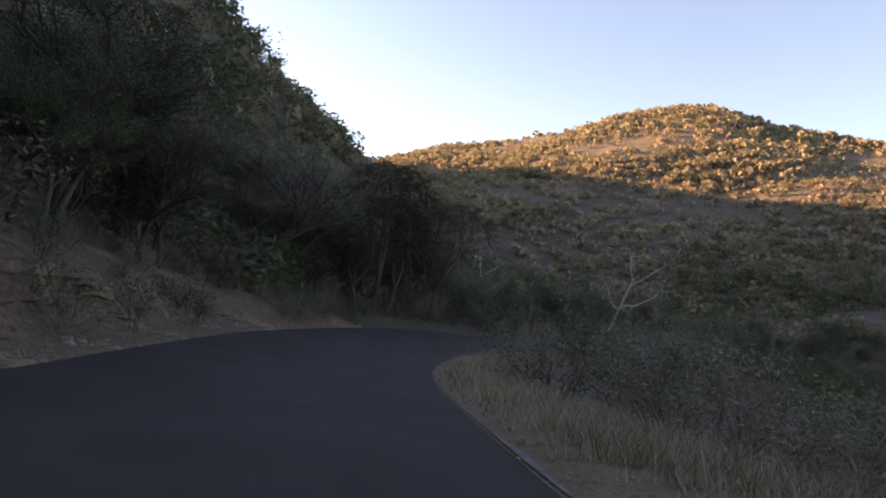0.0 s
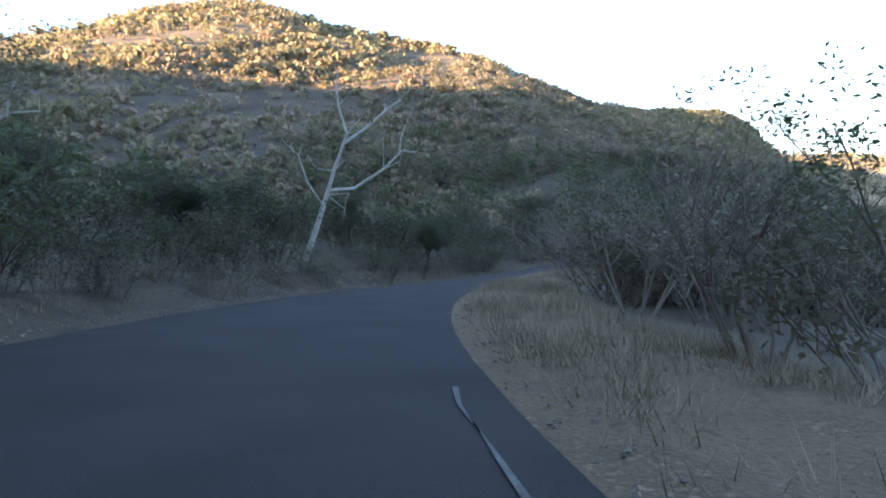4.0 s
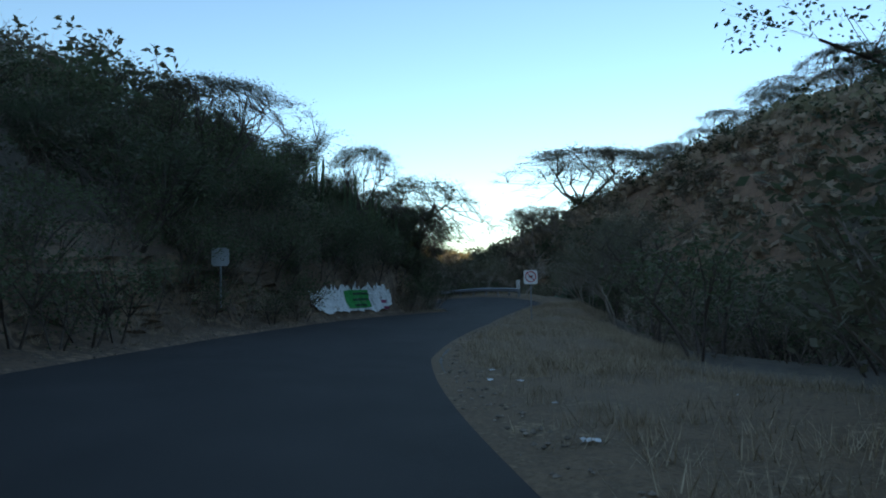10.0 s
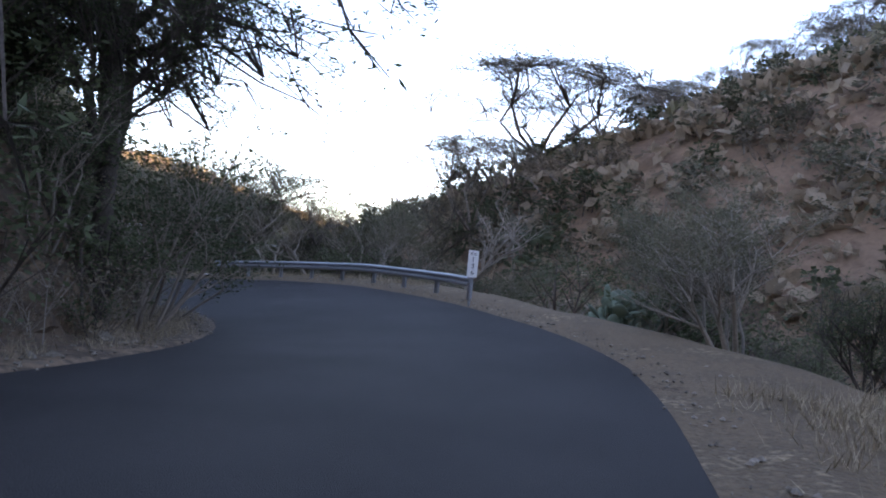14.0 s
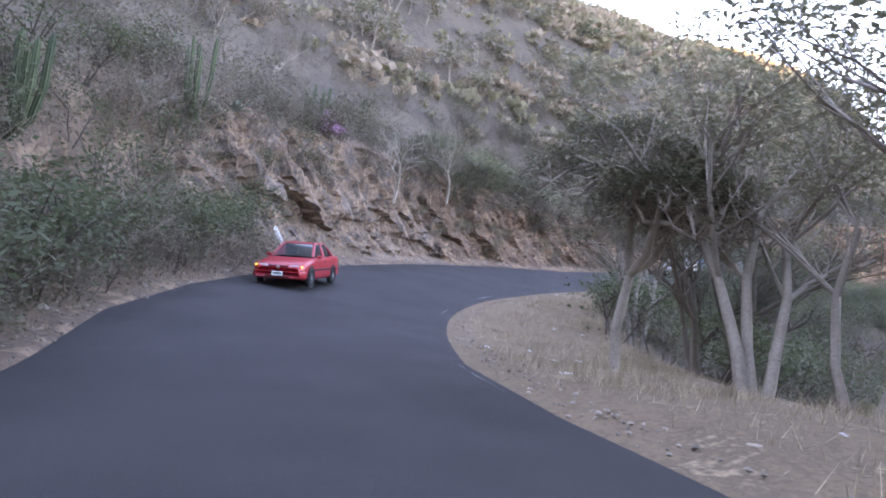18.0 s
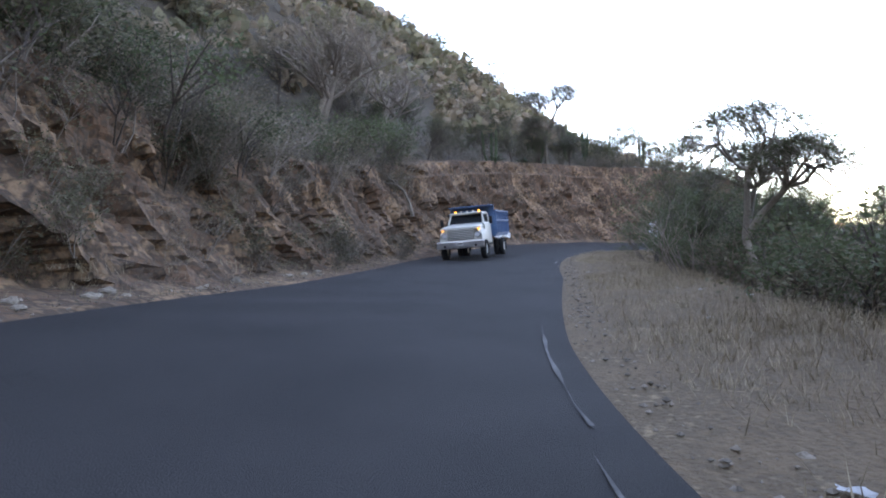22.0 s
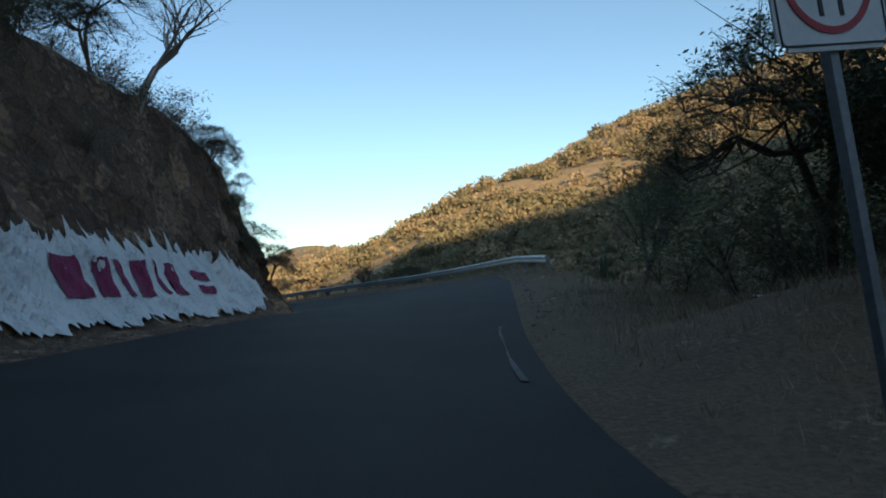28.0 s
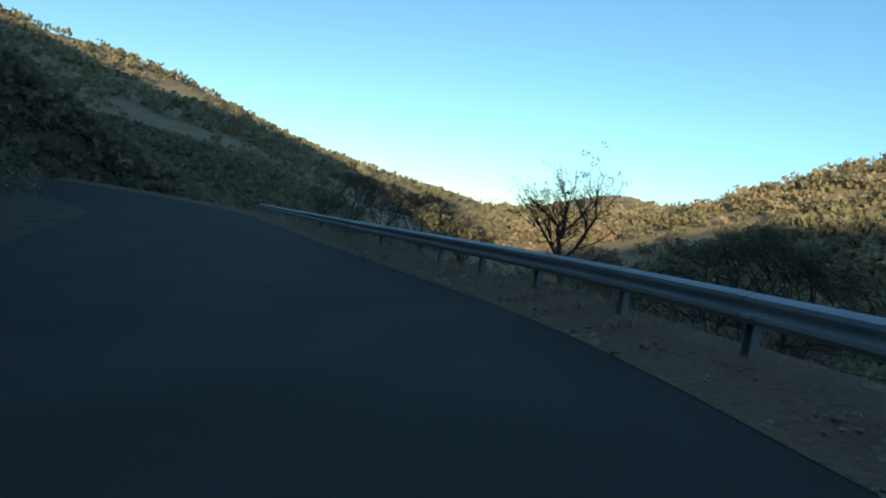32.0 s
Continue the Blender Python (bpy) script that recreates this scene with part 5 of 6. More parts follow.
    if "big_" + kind in SPECS and top - on_ground(x, y) > 4.4:
        kind = "big_" + kind
        wood, crown = master(kind, n)
    high = max(v.co.z for me in (wood, crown) if me for v in me.vertices)
    z = on_ground(x, y)
    ob = plant(kind, x, y, max(0.3, (top - z) / high), turn, n, z, (0, 0), label)
    ob.scale = (ob.scale[0] * wide, ob.scale[1] * wide, ob.scale[2])
    return ob


for k, (t, lat, top) in enumerate([(1.0, -12.5, 10.5), (1.7, -11, 10.8), (2.2, -12.5, 10.5), (2.7, -10.5, 9.0), (3.3, -12, 8.2), (3.8, -10.2, 6.5), (1.3, -16, 13), (2.4, -17, 12.5), (0.4, -11, 9.5)]):
    x, y, _h = beside(t, lat)
    tall(("leafy", "dense", "leafy", "acacia", "leafy")[k % 5], x, y, top, k * 77, k % 3, "tall dark tree leaning out over the road from the bank")


def bleached_tree(x, y, turn, size, label):
    """A slender crooked tree that leans over, with a few bone-white limbs."""
    rng = np.random.RandomState(int(turn) % 360)
    vs, fs, tips = [], [], []
    paths = (((0, 0, -0.3), (0.7, 0.1, 1.9), (1.45, 0.2, 3.7), (1.9, 0.0, 5.0), (2.7, -0.3, 6.9), (2.2, -0.4, 8.4), (2.1, -0.2, 9.8)), ((2.5, -0.2, 6.5), (3.6, 0.3, 7.4), (4.8, 0.6, 8.3), (5.8, 0.8, 9.1)),
             ((1.55, 0.2, 3.9), (2.9, 0.7, 4.1), (4.6, 1.1, 5.1), (5.8, 1.3, 6.1), (6.8, 1.5, 6.3)), ((5.7, 1.3, 6.0), (5.8, 1.2, 6.8), (6.1, 1.0, 7.6)), ((1.2, 0.1, 3.1), (0.2, -0.6, 4.4), (0.0, -1.0, 5.6)))
    for k, path in enumerate(paths):
        pts = [np.array(q, float) + (rng.normal(0, 0.07, 3) if i else 0) for i, q in enumerate(path)]
        r = 0.2 if k == 0 else 0.11 if k < 3 else 0.07
        for i in range(len(pts) - 1):
            limb(vs, fs, pts[i], pts[i + 1], r, r * 0.8, 7)
            r *= 0.8
            for _ in range(2 if i else 0):
                q = pts[i + 1] + rng.normal(0, 0.6, 3) + [0, 0, 0.5]
                limb(vs, fs, pts[i + 1], q, r * 0.4, r * 0.15, 4)
                tips.append(q)
                for _w in range(3):
                    w = q + rng.normal(0, 0.4, 3)
                    limb(vs, fs, q, w, r * 0.15, 0.006, 3)
                    tips.append(w)
    root = tagged(new("tree"), label, "tree", "roadside trees")
    root.matrix_basis = pose(x, y, on_ground(x, y) - 0.05, 0, 0, turn) @ Matrix.Diagonal((size, size, size, 1))
    part("trunk", mesh_of("bleached_wood", vs, fs, BARK_WHITE, True), root)
    tips = np.array(tips)
    n = 700
    c = tips[rng.randint(0, len(tips), n)] + rng.normal(0, 0.2, (n, 3))
    u, v = rng.normal(0, 0.045, (n, 3)), rng.normal(0, 0.03, (n, 3))
    part("crown", mesh_of("bleached_crown", np.stack([c - u, c + v, c + u, c - v], 1).reshape(-1, 3), np.arange(4 * n).reshape(-1, 4).tolist(), LEAF_OLIVE), root)


tall("canopy", -4.4, 48.0, 10.0, 40, 0, "dark spreading tree reaching out over the first bend", 0.72)
tall("parasol", 0.2, 54.5, 8.2, 110, 1, "dark spreading tree reaching out over the first bend", 0.85)
bleached_tree(20.9, 77.4, -27, 1.0, "crooked tree with bare bone-white trunk and limbs")
bleached_tree(3.0, 66.0, -20, 0.62, "smaller crooked tree with bleached limbs among dark trees")
tall("sparse", 40.2, 68.4, 1.8, 10, 1, "thin tree with sparse leaves against the sky", 0.62)
tall("sparse", 48.5, 68.0, 1.8, 110, 2, "thin tree with sparse leaves against the sky")
tall("leafy", 53.5, 68.0, 0.8, 0, 1)
tall("dense", 58.9, 72.4, 1.7, 30, 0, wide=0.95)
tall("dense", 61.5, 73.6, 1.9, 130, 1, wide=0.9)
tall("dense", 56.0, 71.6, 1.2, 200, 2)
tall("canopy", 106.0, 84.5, 5.4, 20, 0, "wide umbrella thorn tree arching over the bend", 0.9)
tall("canopy", 107.8, 85.2, 3.2, 75, 1, "thorn tree leaning out over the bend", 1.0)
tall("leafy", 105.2, 85.0, 3.0, 140, 1, "dark leafy tree crowding the bend", 0.8)
for k, (x, y, top) in enumerate([(134.5, 87.5, 2.6), (135.5, 84.5, 2.0), (136.5, 81.5, 1.6), (138.5, 78.5, 1.5), (140.5, 75.5, 2.6)]):
    tall(("acacia", "pale")[k % 2], x, y, top, k * 70, k % 3, "slender tree on the slope beyond the guard rail", 1.1)
tall("thicket", 108.8, 84.6, -1.2, 20, 0, "dark thicket at the corner of the bank")
tall("thicket", 106.4, 84.0, -0.8, 120, 1, "dark thicket at the corner of the bank")
tall("thicket", 103.8, 84.6, -0.6, 220, 2, "dark thicket at the corner of the bank")
tall("leafy", 103.2, 85.8, 3.4, 60, 1, "dark leafy tree on the lip of the bank")
tall("parasol", 99.4, 88.0, 6.5, 140, 1, "wide umbrella thorn tree on top of the bank", 0.75)
tall("parasol", 84.5, 92.2, 6.5, 60, 1, "wide umbrella tree of fine twigs above the painted rock", 1.25)
tall("umbrella", 157.0, 63.5, 17.2, 0, 0, wide=2.3)
for k, (x, y, top) in enumerate([(143, 72, 7), (155, 58, 16.5), (160, 51, 18), (154, 43, 22), (150, 36, 25.5), (148, 28, 29), (146, 18, 31.5), (143, 5, 35), (165, 62, 11), (172, 68, 6)]):
    tall("umbrella", x, y, top, k * 50, k % 3, wide=1.45)
crest = [(166, 58), (161, 53), (155.5, 40), (150, 28), (145, 8), (140, -10)]
rng_c = random.Random(31)
for (ax, ay), (bx, by) in zip(crest, crest[1:]):
    for k in range(int(math.hypot(bx - ax, by - ay) / 3.0)):
        f = rng_c.random()
        x, y = ax + (bx - ax) * f + rng_c.uniform(-4, 3), ay + (by - ay) * f + rng_c.uniform(-3, 3)
        tall("umbrella", x, y, on_ground(x, y) + rng_c.uniform(4.2, 6.6), rng_c.uniform(0, 360), k % 3, wide=rng_c.uniform(1.0, 1.45))
tall("bare", 126.3, 82.4, -0.7, 10, 0, "small pale bare tree behind the guard rail")
tall("bare", 121.0, 76.0, 0.0, 80, 1)
tall("pale", 95.4, 71.6, 1.5, 30, 0, wide=0.9)
tall("pale", 99.5, 68.6, 2.6, 130, 1, wide=0.9)
tall("acacia", 92.5, 70.0, 1.3, 200, 2, wide=1.3)
for k, (x, y, top) in enumerate([(130.4, 94.2, 1.2), (130.9, 93.0, 0.6), (128.9, 90.2, 2.2), (133.5, 92, 2.5), (136, 99, 1.0), (126.5, 84.5, 1.0)]):
    tall("pale", x, y, top, k * 65, k % 3, "tree with slender pale trunks and a loose green crown", 1.15)
tall("pale", 139.5, 104.5, 0.8, 0, 0)
tall("shade", 146.5, 110.6, -1.2, 70, 1)
tall("shade", 130.8, 97.4, -1.3, 20, 0)
tall("leafy", 149.0, 106.5, 0.2, 170, 2)
tall("blossom", 80.5, 97.0, 2.2, 80, 1, "small tree with pale mauve blossom on the wooded slope")
tall("blossom", 133.6, 122.0, 1.6, 30, 0, wide=1.3)
tall("bare", 143.8, 126.2, 2.6, 30, 1, "pale crooked bare tree on the lip of the cutting")
tall("bare", 138.5, 123.6, 2.0, 200, 2, "pale crooked bare tree on the lip of the cutting")
tall("bare", 174.6, 132.6, 2.2, 100, 0, "tall pale leafless trunk at the foot of the cutting")
tall("twin", 199.5, 130.8, 11.0, 75, 1, "twin-crowned flat-topped tree standing above the cutting", 1.0)
tall("parasol", 222.0, 115.6, 3.0, 90, 2, wide=0.45)
tall("parasol", 223.2, 112.6, -0.4, 190, 0, wide=0.6)
for k, (kind, x, y, top, wide) in enumerate([("sparse", 238.2, 99.0, -0.9, 1.0), ("parasol", 252.8, 103.2, -1.4, 1.1), ("parasol", 249.4, 102.0, -1.7, 1.0), ("parasol", 245.8, 101.0, -2.0, 1.2), ("sparse", 242.8, 100.0, -2.3, 1.3),
                                             ("sparse", 239.6, 97.2, -2.5, 1.3), ("parasol", 238.0, 95.0, -1.9, 0.9), ("sparse", 240.4, 94.4, -2.4, 1.2), ("sparse", 234.5, 96.6, -3.3, 1.2), ("sparse", 256.5, 104.6, -2.0, 1.2)]):
    tall(kind, x, y, top, k * 57, k % 3, "airy thorn tree behind the guard rail", wide)
tall("dome", 175.0, 140.0, 13.0, 60, 2)
tall("dome", 182.0, 139.0, 14.0, 160, 1)
tall("airy", 158.9, 115.3, -1.5, 20, 0, "airy tree with several pale stems at the edge of the drop", 1.0)
tall("fine_leafy", 165.8, 116.6, -1.9, 70, 0, "dark leafy tree at the edge of the drop", 0.9)
tall("fine_leafy", 170.0, 115.2, -2.2, 120, 1, "bushy tree with dark leaves at the edge of the drop")
tall("fine_leafy", 175.5, 116.4, -2.4, 220, 2)
tall("canopy", 198.3, 111.6, 0.3, 0, 1, "flat-topped thorn tree behind the grassy mound", 1.0)
tall("fine_leafy", 208.0, 104.6, 1.3, 50, 2, "single tree with sparse leaves on the grassy shoulder", 0.75)
tall("acacia", 222.6, 114.4, 0.4, 10, 0, "small tree clinging to the end of the spur")
tall("leafy", 225.2, 112.4, -1.2, 80, 1, "small tree clinging to the end of the spur")
for k, (t, u, size) in enumerate([(30.75, 1.5, 0.42), (30.95, 1.35, 0.5), (31.15, 1.3, 0.42), (30.6, 1.85, 0.4), (31.05, 1.75, 0.36)]):
    p = bank_point(t, u)
    plant("canopy", p.x, p.y, size, k * 80, k % 2, p.z - 0.1, (-18, 14), "small dark thorn tree growing out of the end of the spur")
tall("bare", 216.5, 118.0, 9.0, 80, 1)
for k, (t, lat, top) in enumerate([(15.2, -8.4, 1.5), (15.6, -9.2, 2.6), (14.9, -9.4, 3.0), (16.0, -9.0, 1.2), (15.4, -10.5, 4.0)]):
    x, y, _h = beside(t, lat)
    tall("sparse" if k % 2 else "parasol", x, y, top, k * 71, k % 3, "thick-trunked dark tree overhanging the inside of the bend", 0.9)
for k in range(9):
    p = bank_point(27.4 + 0.34 * k, 2.5)
    tall("leafy" if k % 3 == 1 else "canopy", p.x, p.y, p.z + 3.2 + (k % 3) * 0.7, k * 47, k % 2, "small dark thorn tree along the top of the cutting", 0.85)


def organ_cactus(x, y, high, seed, z=None):
    """A candelabra of ribbed upright columns."""
    rng = random.Random(seed)
    root = tagged(new("organ_cactus"), "tall dark green organ-pipe cactus with many upright arms", "cactus", "columnar cacti")
    root.matrix_basis = pose(x, y, (on_ground(x, y) if z is None else z) - 0.1, 0, 0, rng.uniform(0, 360))
    count = rng.randint(5, 9)
    for k in range(count):
        a = 2 * math.pi * k / count + rng.uniform(-0.3, 0.3)
        out = 0.0 if k == 0 else rng.uniform(0.25, 0.75)
        h = high * rng.uniform(0.6, 1.0)
        r = 0.085 * rng.uniform(0.85, 1.2)
        path = [(0, 0.0), (out * 0.7, 0.35 * h * 0.6), (out, 0.5 * h), (out * 1.12, h * 0.94), (out * 1.13, h)]
        verts, ribs = [], 14
        for i, (o, zz) in enumerate(path):
            rr = r * (0.75, 1, 1, 0.85, 0.25)[i]
            for q in range(ribs):
                b = 2 * math.pi * q / ribs
                w = rr * (1.0 if q % 2 else 0.72)
                verts.append((math.cos(a) * o + w * math.cos(b), math.sin(a) * o + w * math.sin(b), zz))
        faces = [(i * ribs + q, i * ribs + (q + 1) % ribs, (i + 1) * ribs + (q + 1) % ribs, (i + 1) * ribs + q) for i in range(len(path) - 1) for q in range(ribs)]
        faces.append(tuple((len(path) - 1) * ribs + q for q in range(ribs)))
        part("arm", mesh_of("arm", verts, faces, CACTUS), root)
    return root


for k, (x, y, h) in enumerate([(125.2, 115.0, 3.6), (132.6, 123.0, 3.2), (144.6, 73.0, 4.2), (146.5, 71.5, 3.6), (141.5, 75.5, 3.4), (97.8, 88.6, 4.5), (99.4, 87.4, 4.2), (100.6, 86.2, 3.6), (95.2, 90.2, 4.4),
                               (218.6, 124.6, 4.6), (214.0, 127.5, 3.8), (208.5, 131.0, 3.8), (203.5, 133, 3.4), (211.5, 129.8, 4.2), (190.0, 133.0, 3.4), (199.5, 132, 3.6), (213.8, 99.0, 3.6),
                               (158.0, 62.0, 4.0), (138.5, 79.0, 3.2), (120.0, 105.5, 3.2), (91.5, 91.5, 4.2), (5.4, 29.6, 1.7)]):
    organ_cactus(x, y, h, 200 + k)


def agave(x, y, size, seed, z=None):
    """A rosette of thick pointed leaves."""
    rng = random.Random(seed)
    root = tagged(new("agave"), "grey-green agave rosette with stiff pointed leaves", "agave", "agaves")
    root.matrix_basis = pose(x, y, (on_ground(x, y) if z is None else z), 0, 0, rng.uniform(0, 360)) @ Matrix.Diagonal((size, size, size, 1))
    for k in range(16):
        a, up = 2.4 * k, 0.25 + 1.0 * k / 16
        d = Vector((math.cos(a) * math.cos(up), math.sin(a) * math.cos(up), math.sin(up)))
        s_ = Vector((-math.sin(a), math.cos(a), 0))
        n = d.cross(s_)
        prof = [(0, 0.07, 0.03), (0.35, 0.1, 0.02), (0.75, 0.06, 0.0), (1.0, 0.004, 0.06)]
        verts = []
        for f, w, lift in prof:
            m = d * f + Vector((0, 0, -0.25 * f * f))
            verts += [m - s_ * w + n * 0.0, m - n * 0.035, m + s_ * w, m + n * (0.01)]
        faces = [(i * 4 + q, i * 4 + (q + 1) % 4, (i + 1) * 4 + (q + 1) % 4, (i + 1) * 4 + q) for i in range(3) for q in range(4)]
        part("leaf", mesh_of("leaf", verts, faces, AGAVE), root)


for k, (t, u, s_) in enumerate([(21.0, 2.1, 0.9), (21.3, 2.2, 0.7), (20.5, 2.15, 0.7), (27.4, 2.1, 1.0), (27.8, 2.2, 0.8), (22.4, 2.1, 0.6)]):
    p = bank_point(t, u)
    agave(p.x, p.y, s_, k, p.z - 0.05)


def prickly_pear(x, y, size, seed):
    rng = random.Random(seed)
    root = tagged(new("prickly_pear"), "blue-green prickly pear bush of flat oval pads", "cactus")
    root.matrix_basis = pose(x, y, on_ground(x, y) - 0.05) @ Matrix.Diagonal((size, size, size, 1))
    bm = bmesh.new()
    bmesh.ops.create_uvsphere(bm, u_segments=10, v_segments=7, radius=0.5)
    for v in bm.verts:
        v.co = Vector((v.co.x * 0.32, v.co.y * 0.05 * 2, v.co.z * 0.44 + 0.2))
    pad = bm_mesh("pad", bm, AGAVE, True)
    tips = [Matrix.Translation((rng.uniform(-0.5, 0.5), rng.uniform(-0.5, 0.5), 0)) @ Euler((rng.uniform(-0.4, 0.4), rng.uniform(-0.5, 0.5), rng.uniform(0, 6))).to_matrix().to_4x4() for _ in range(7)]
    for level in range(4):
        nxt = []
        for m in tips:
            part("pad", pad, root).matrix_basis = m
            for _ in range(2 if len(nxt) < 16 else 1):
                nxt.append(m @ Matrix.Translation((rng.uniform(-0.12, 0.12), 0, 0.38)) @ Euler((rng.uniform(-0.5, 0.5), rng.uniform(-0.7, 0.7), rng.uniform(-1.2, 1.2))).to_matrix().to_4x4())
        tips = nxt
    return root


prickly_pear(110.6, 72.6, 1.25, 3)


# ---------------------------------------------------------------- guard rails
bm = bmesh.new()
bmesh.ops.create_icosphere(bm, subdivisions=1, radius=0.022)
BOLT = bm_mesh("bolt", bm, POST_STEEL)


def guard_rail(t0, t1, out_of, spacing, label):
    """A W-beam on steel posts, a little outside the asphalt's edge."""
    root = tagged(new("guard_rail"), label, "guard rail", "guard rails")
    k0, k1 = (int(np.abs(ROAD_T - t).argmin()) for t in (t0, t1))
    s0, s1 = ROAD_S[k0], ROAD_S[k1]
    prof = [(0.0, 0.75), (-0.03, 0.735), (-0.08, 0.70), (-0.08, 0.655), (-0.015, 0.61), (-0.015, 0.585), (-0.08, 0.54), (-0.08, 0.495), (-0.03, 0.46), (0.0, 0.445)]
    prof = prof + [(a + 0.012, b) for a, b in reversed(prof)]

    def at(s):
        t = float(np.interp(s, ROAD_S, ROAD_T))
        x, y, z, rx, ry, bank = line_at(t)
        lat = float(RIGHT_EDGE(t)) + float(out_of(t))
        return Vector((x + rx * lat, y + ry * lat, z + min(lat, float(RIGHT_EDGE(t)) + 0.5) * bank)), Vector((rx, ry, 0)).normalized()

    n = max(1, round((s1 - s0) / (spacing * 2)))
    for b in range(n):
        verts = []
        for f in np.linspace(0, 1, 7):
            p, r = at(s0 + (s1 - s0) * (b + f * 1.02) / n)
            for a, h in prof:
                verts.append(p + r * (a - 0.004 * (b % 2)) + Vector((0, 0, h + 0.003 * (b % 2))))
        m = len(prof)
        faces = [(i * m + q, i * m + (q + 1) % m, (i + 1) * m + (q + 1) % m, (i + 1) * m + q) for i in range(6) for q in range(m)]
        faces += [tuple(range(m)), tuple(6 * m + q for q in range(m))]
        beam = part("beam", mesh_of("beam", verts, faces, STEEL), root)
        for dh in (0.52, 0.68):
            for ds in (-0.09, 0.09):
                q, r = at(s0 + (s1 - s0) * (b + 0.995) / n + ds)
                part("bolt", BOLT, beam).location = q - r * 0.085 + Vector((0, 0, dh))
    posts = 2 * n + 1
    for k in range(posts):
        p, r = at(s0 + (s1 - s0) * k / (posts - 1))
        ang = math.atan2(r.y, r.x)
        bm = bmesh.new()
        turn = Matrix.Rotation(ang, 3, "Z")
        for off, size in (((0.06, 0), (0.012, 0.14, 1.15)), ((0.02, 0.064), (0.09, 0.012, 1.15)), ((0.02, -0.064), (0.09, 0.012, 1.15))):
            box(bm, size, p + turn @ Vector((off[0] + 0.03, off[1], 0)) + Vector((0, 0, 0.16)), turn)
        part("post", bm_mesh("post", bm, POST_STEEL), root)
    return root


guard_rail(16.3, 17.97, spread([(16, 0.3), (18, 0.3)]), 1.95, "galvanised steel guard rail on short posts at the bend")
guard_rail(30.435, 36.8, spread([(30.4, 1.25), (31, 0.8), (40, 0.8)]), 2.0, "weathered galvanised steel guard rail along the drop")


# ---------------------------------------------------------------- road signs
def square_sign(x, y, top, facing, size, label, art=None, back=False, lean=(0, 0), pole=0.055):
    z = on_ground(x, y)
    root = tagged(new("road_sign"), label, "road sign", "road signs")
    root.matrix_basis = pose(x, y, z - 0.2, lean[0], lean[1], facing)
    high = top - z + 0.2
    box_part("pole", (pole, pole, high), (0, 0.03, high / 2), POST_STEEL, root, 0.006)
    mid = high - size / 2
    bm = bmesh.new()
    box(bm, (size, 0.012, size * 1.02), (0, -0.012, mid))
    bmesh.ops.bevel(bm, geom=[e for e in bm.edges if abs(e.verts[0].co.y - e.verts[1].co.y) > 0.005], offset=0.05, segments=3, affect="EDGES")
    plate = part("plate", bm_mesh("plate", bm, SIGN_BACK if back else SIGN_WHITE), root)
    for dz in (-0.2, 0.2):
        box_part("bracket", (size * 0.6, 0.02, 0.04), (0, 0.006, mid + dz), POST_STEEL, root)
    if art:
        art(plate, mid, size)
    return root


def ring(name, r1, r0, mid, y, mat, parent, sides=40):
    verts = []
    for r in (r0, r1):
        for yy in (y, y - 0.003):
            verts += [(r * math.cos(2 * math.pi * k / sides), yy, mid + r * math.sin(2 * math.pi * k / sides)) for k in range(sides)]
    i0, i1, o0, o1 = 0, sides, 2 * sides, 3 * sides
    faces = []
    for k in range(sides):
        q = (k + 1) % sides
        faces += [(i1 + k, i1 + q, o1 + q, o1 + k), (o0 + k, o1 + k, o1 + q, o0 + q), (i0 + k, i0 + q, i1 + q, i1 + k)]
    part(name, mesh_of(name, verts, faces, mat), parent)


def no_passing(plate, mid, size):
    ring("ring", size * 0.4, size * 0.33, mid + 0.02, -0.022, SIGN_RED, plate)
    box_part("symbol", (size * 0.3, 0.004, size * 0.09), (-0.0, -0.021, mid + 0.02), SIGN_BLACK, plate)
    box_part("symbol", (size * 0.1, 0.004, size * 0.06), (0.05, -0.021, mid + 0.055), SIGN_BLACK, plate)
    box_part("slash", (size * 0.7, 0.004, size * 0.065), (0, -0.026, mid + 0.02), SIGN_RED, plate, turn=Matrix.Rotation(radians(45), 3, "Y"))


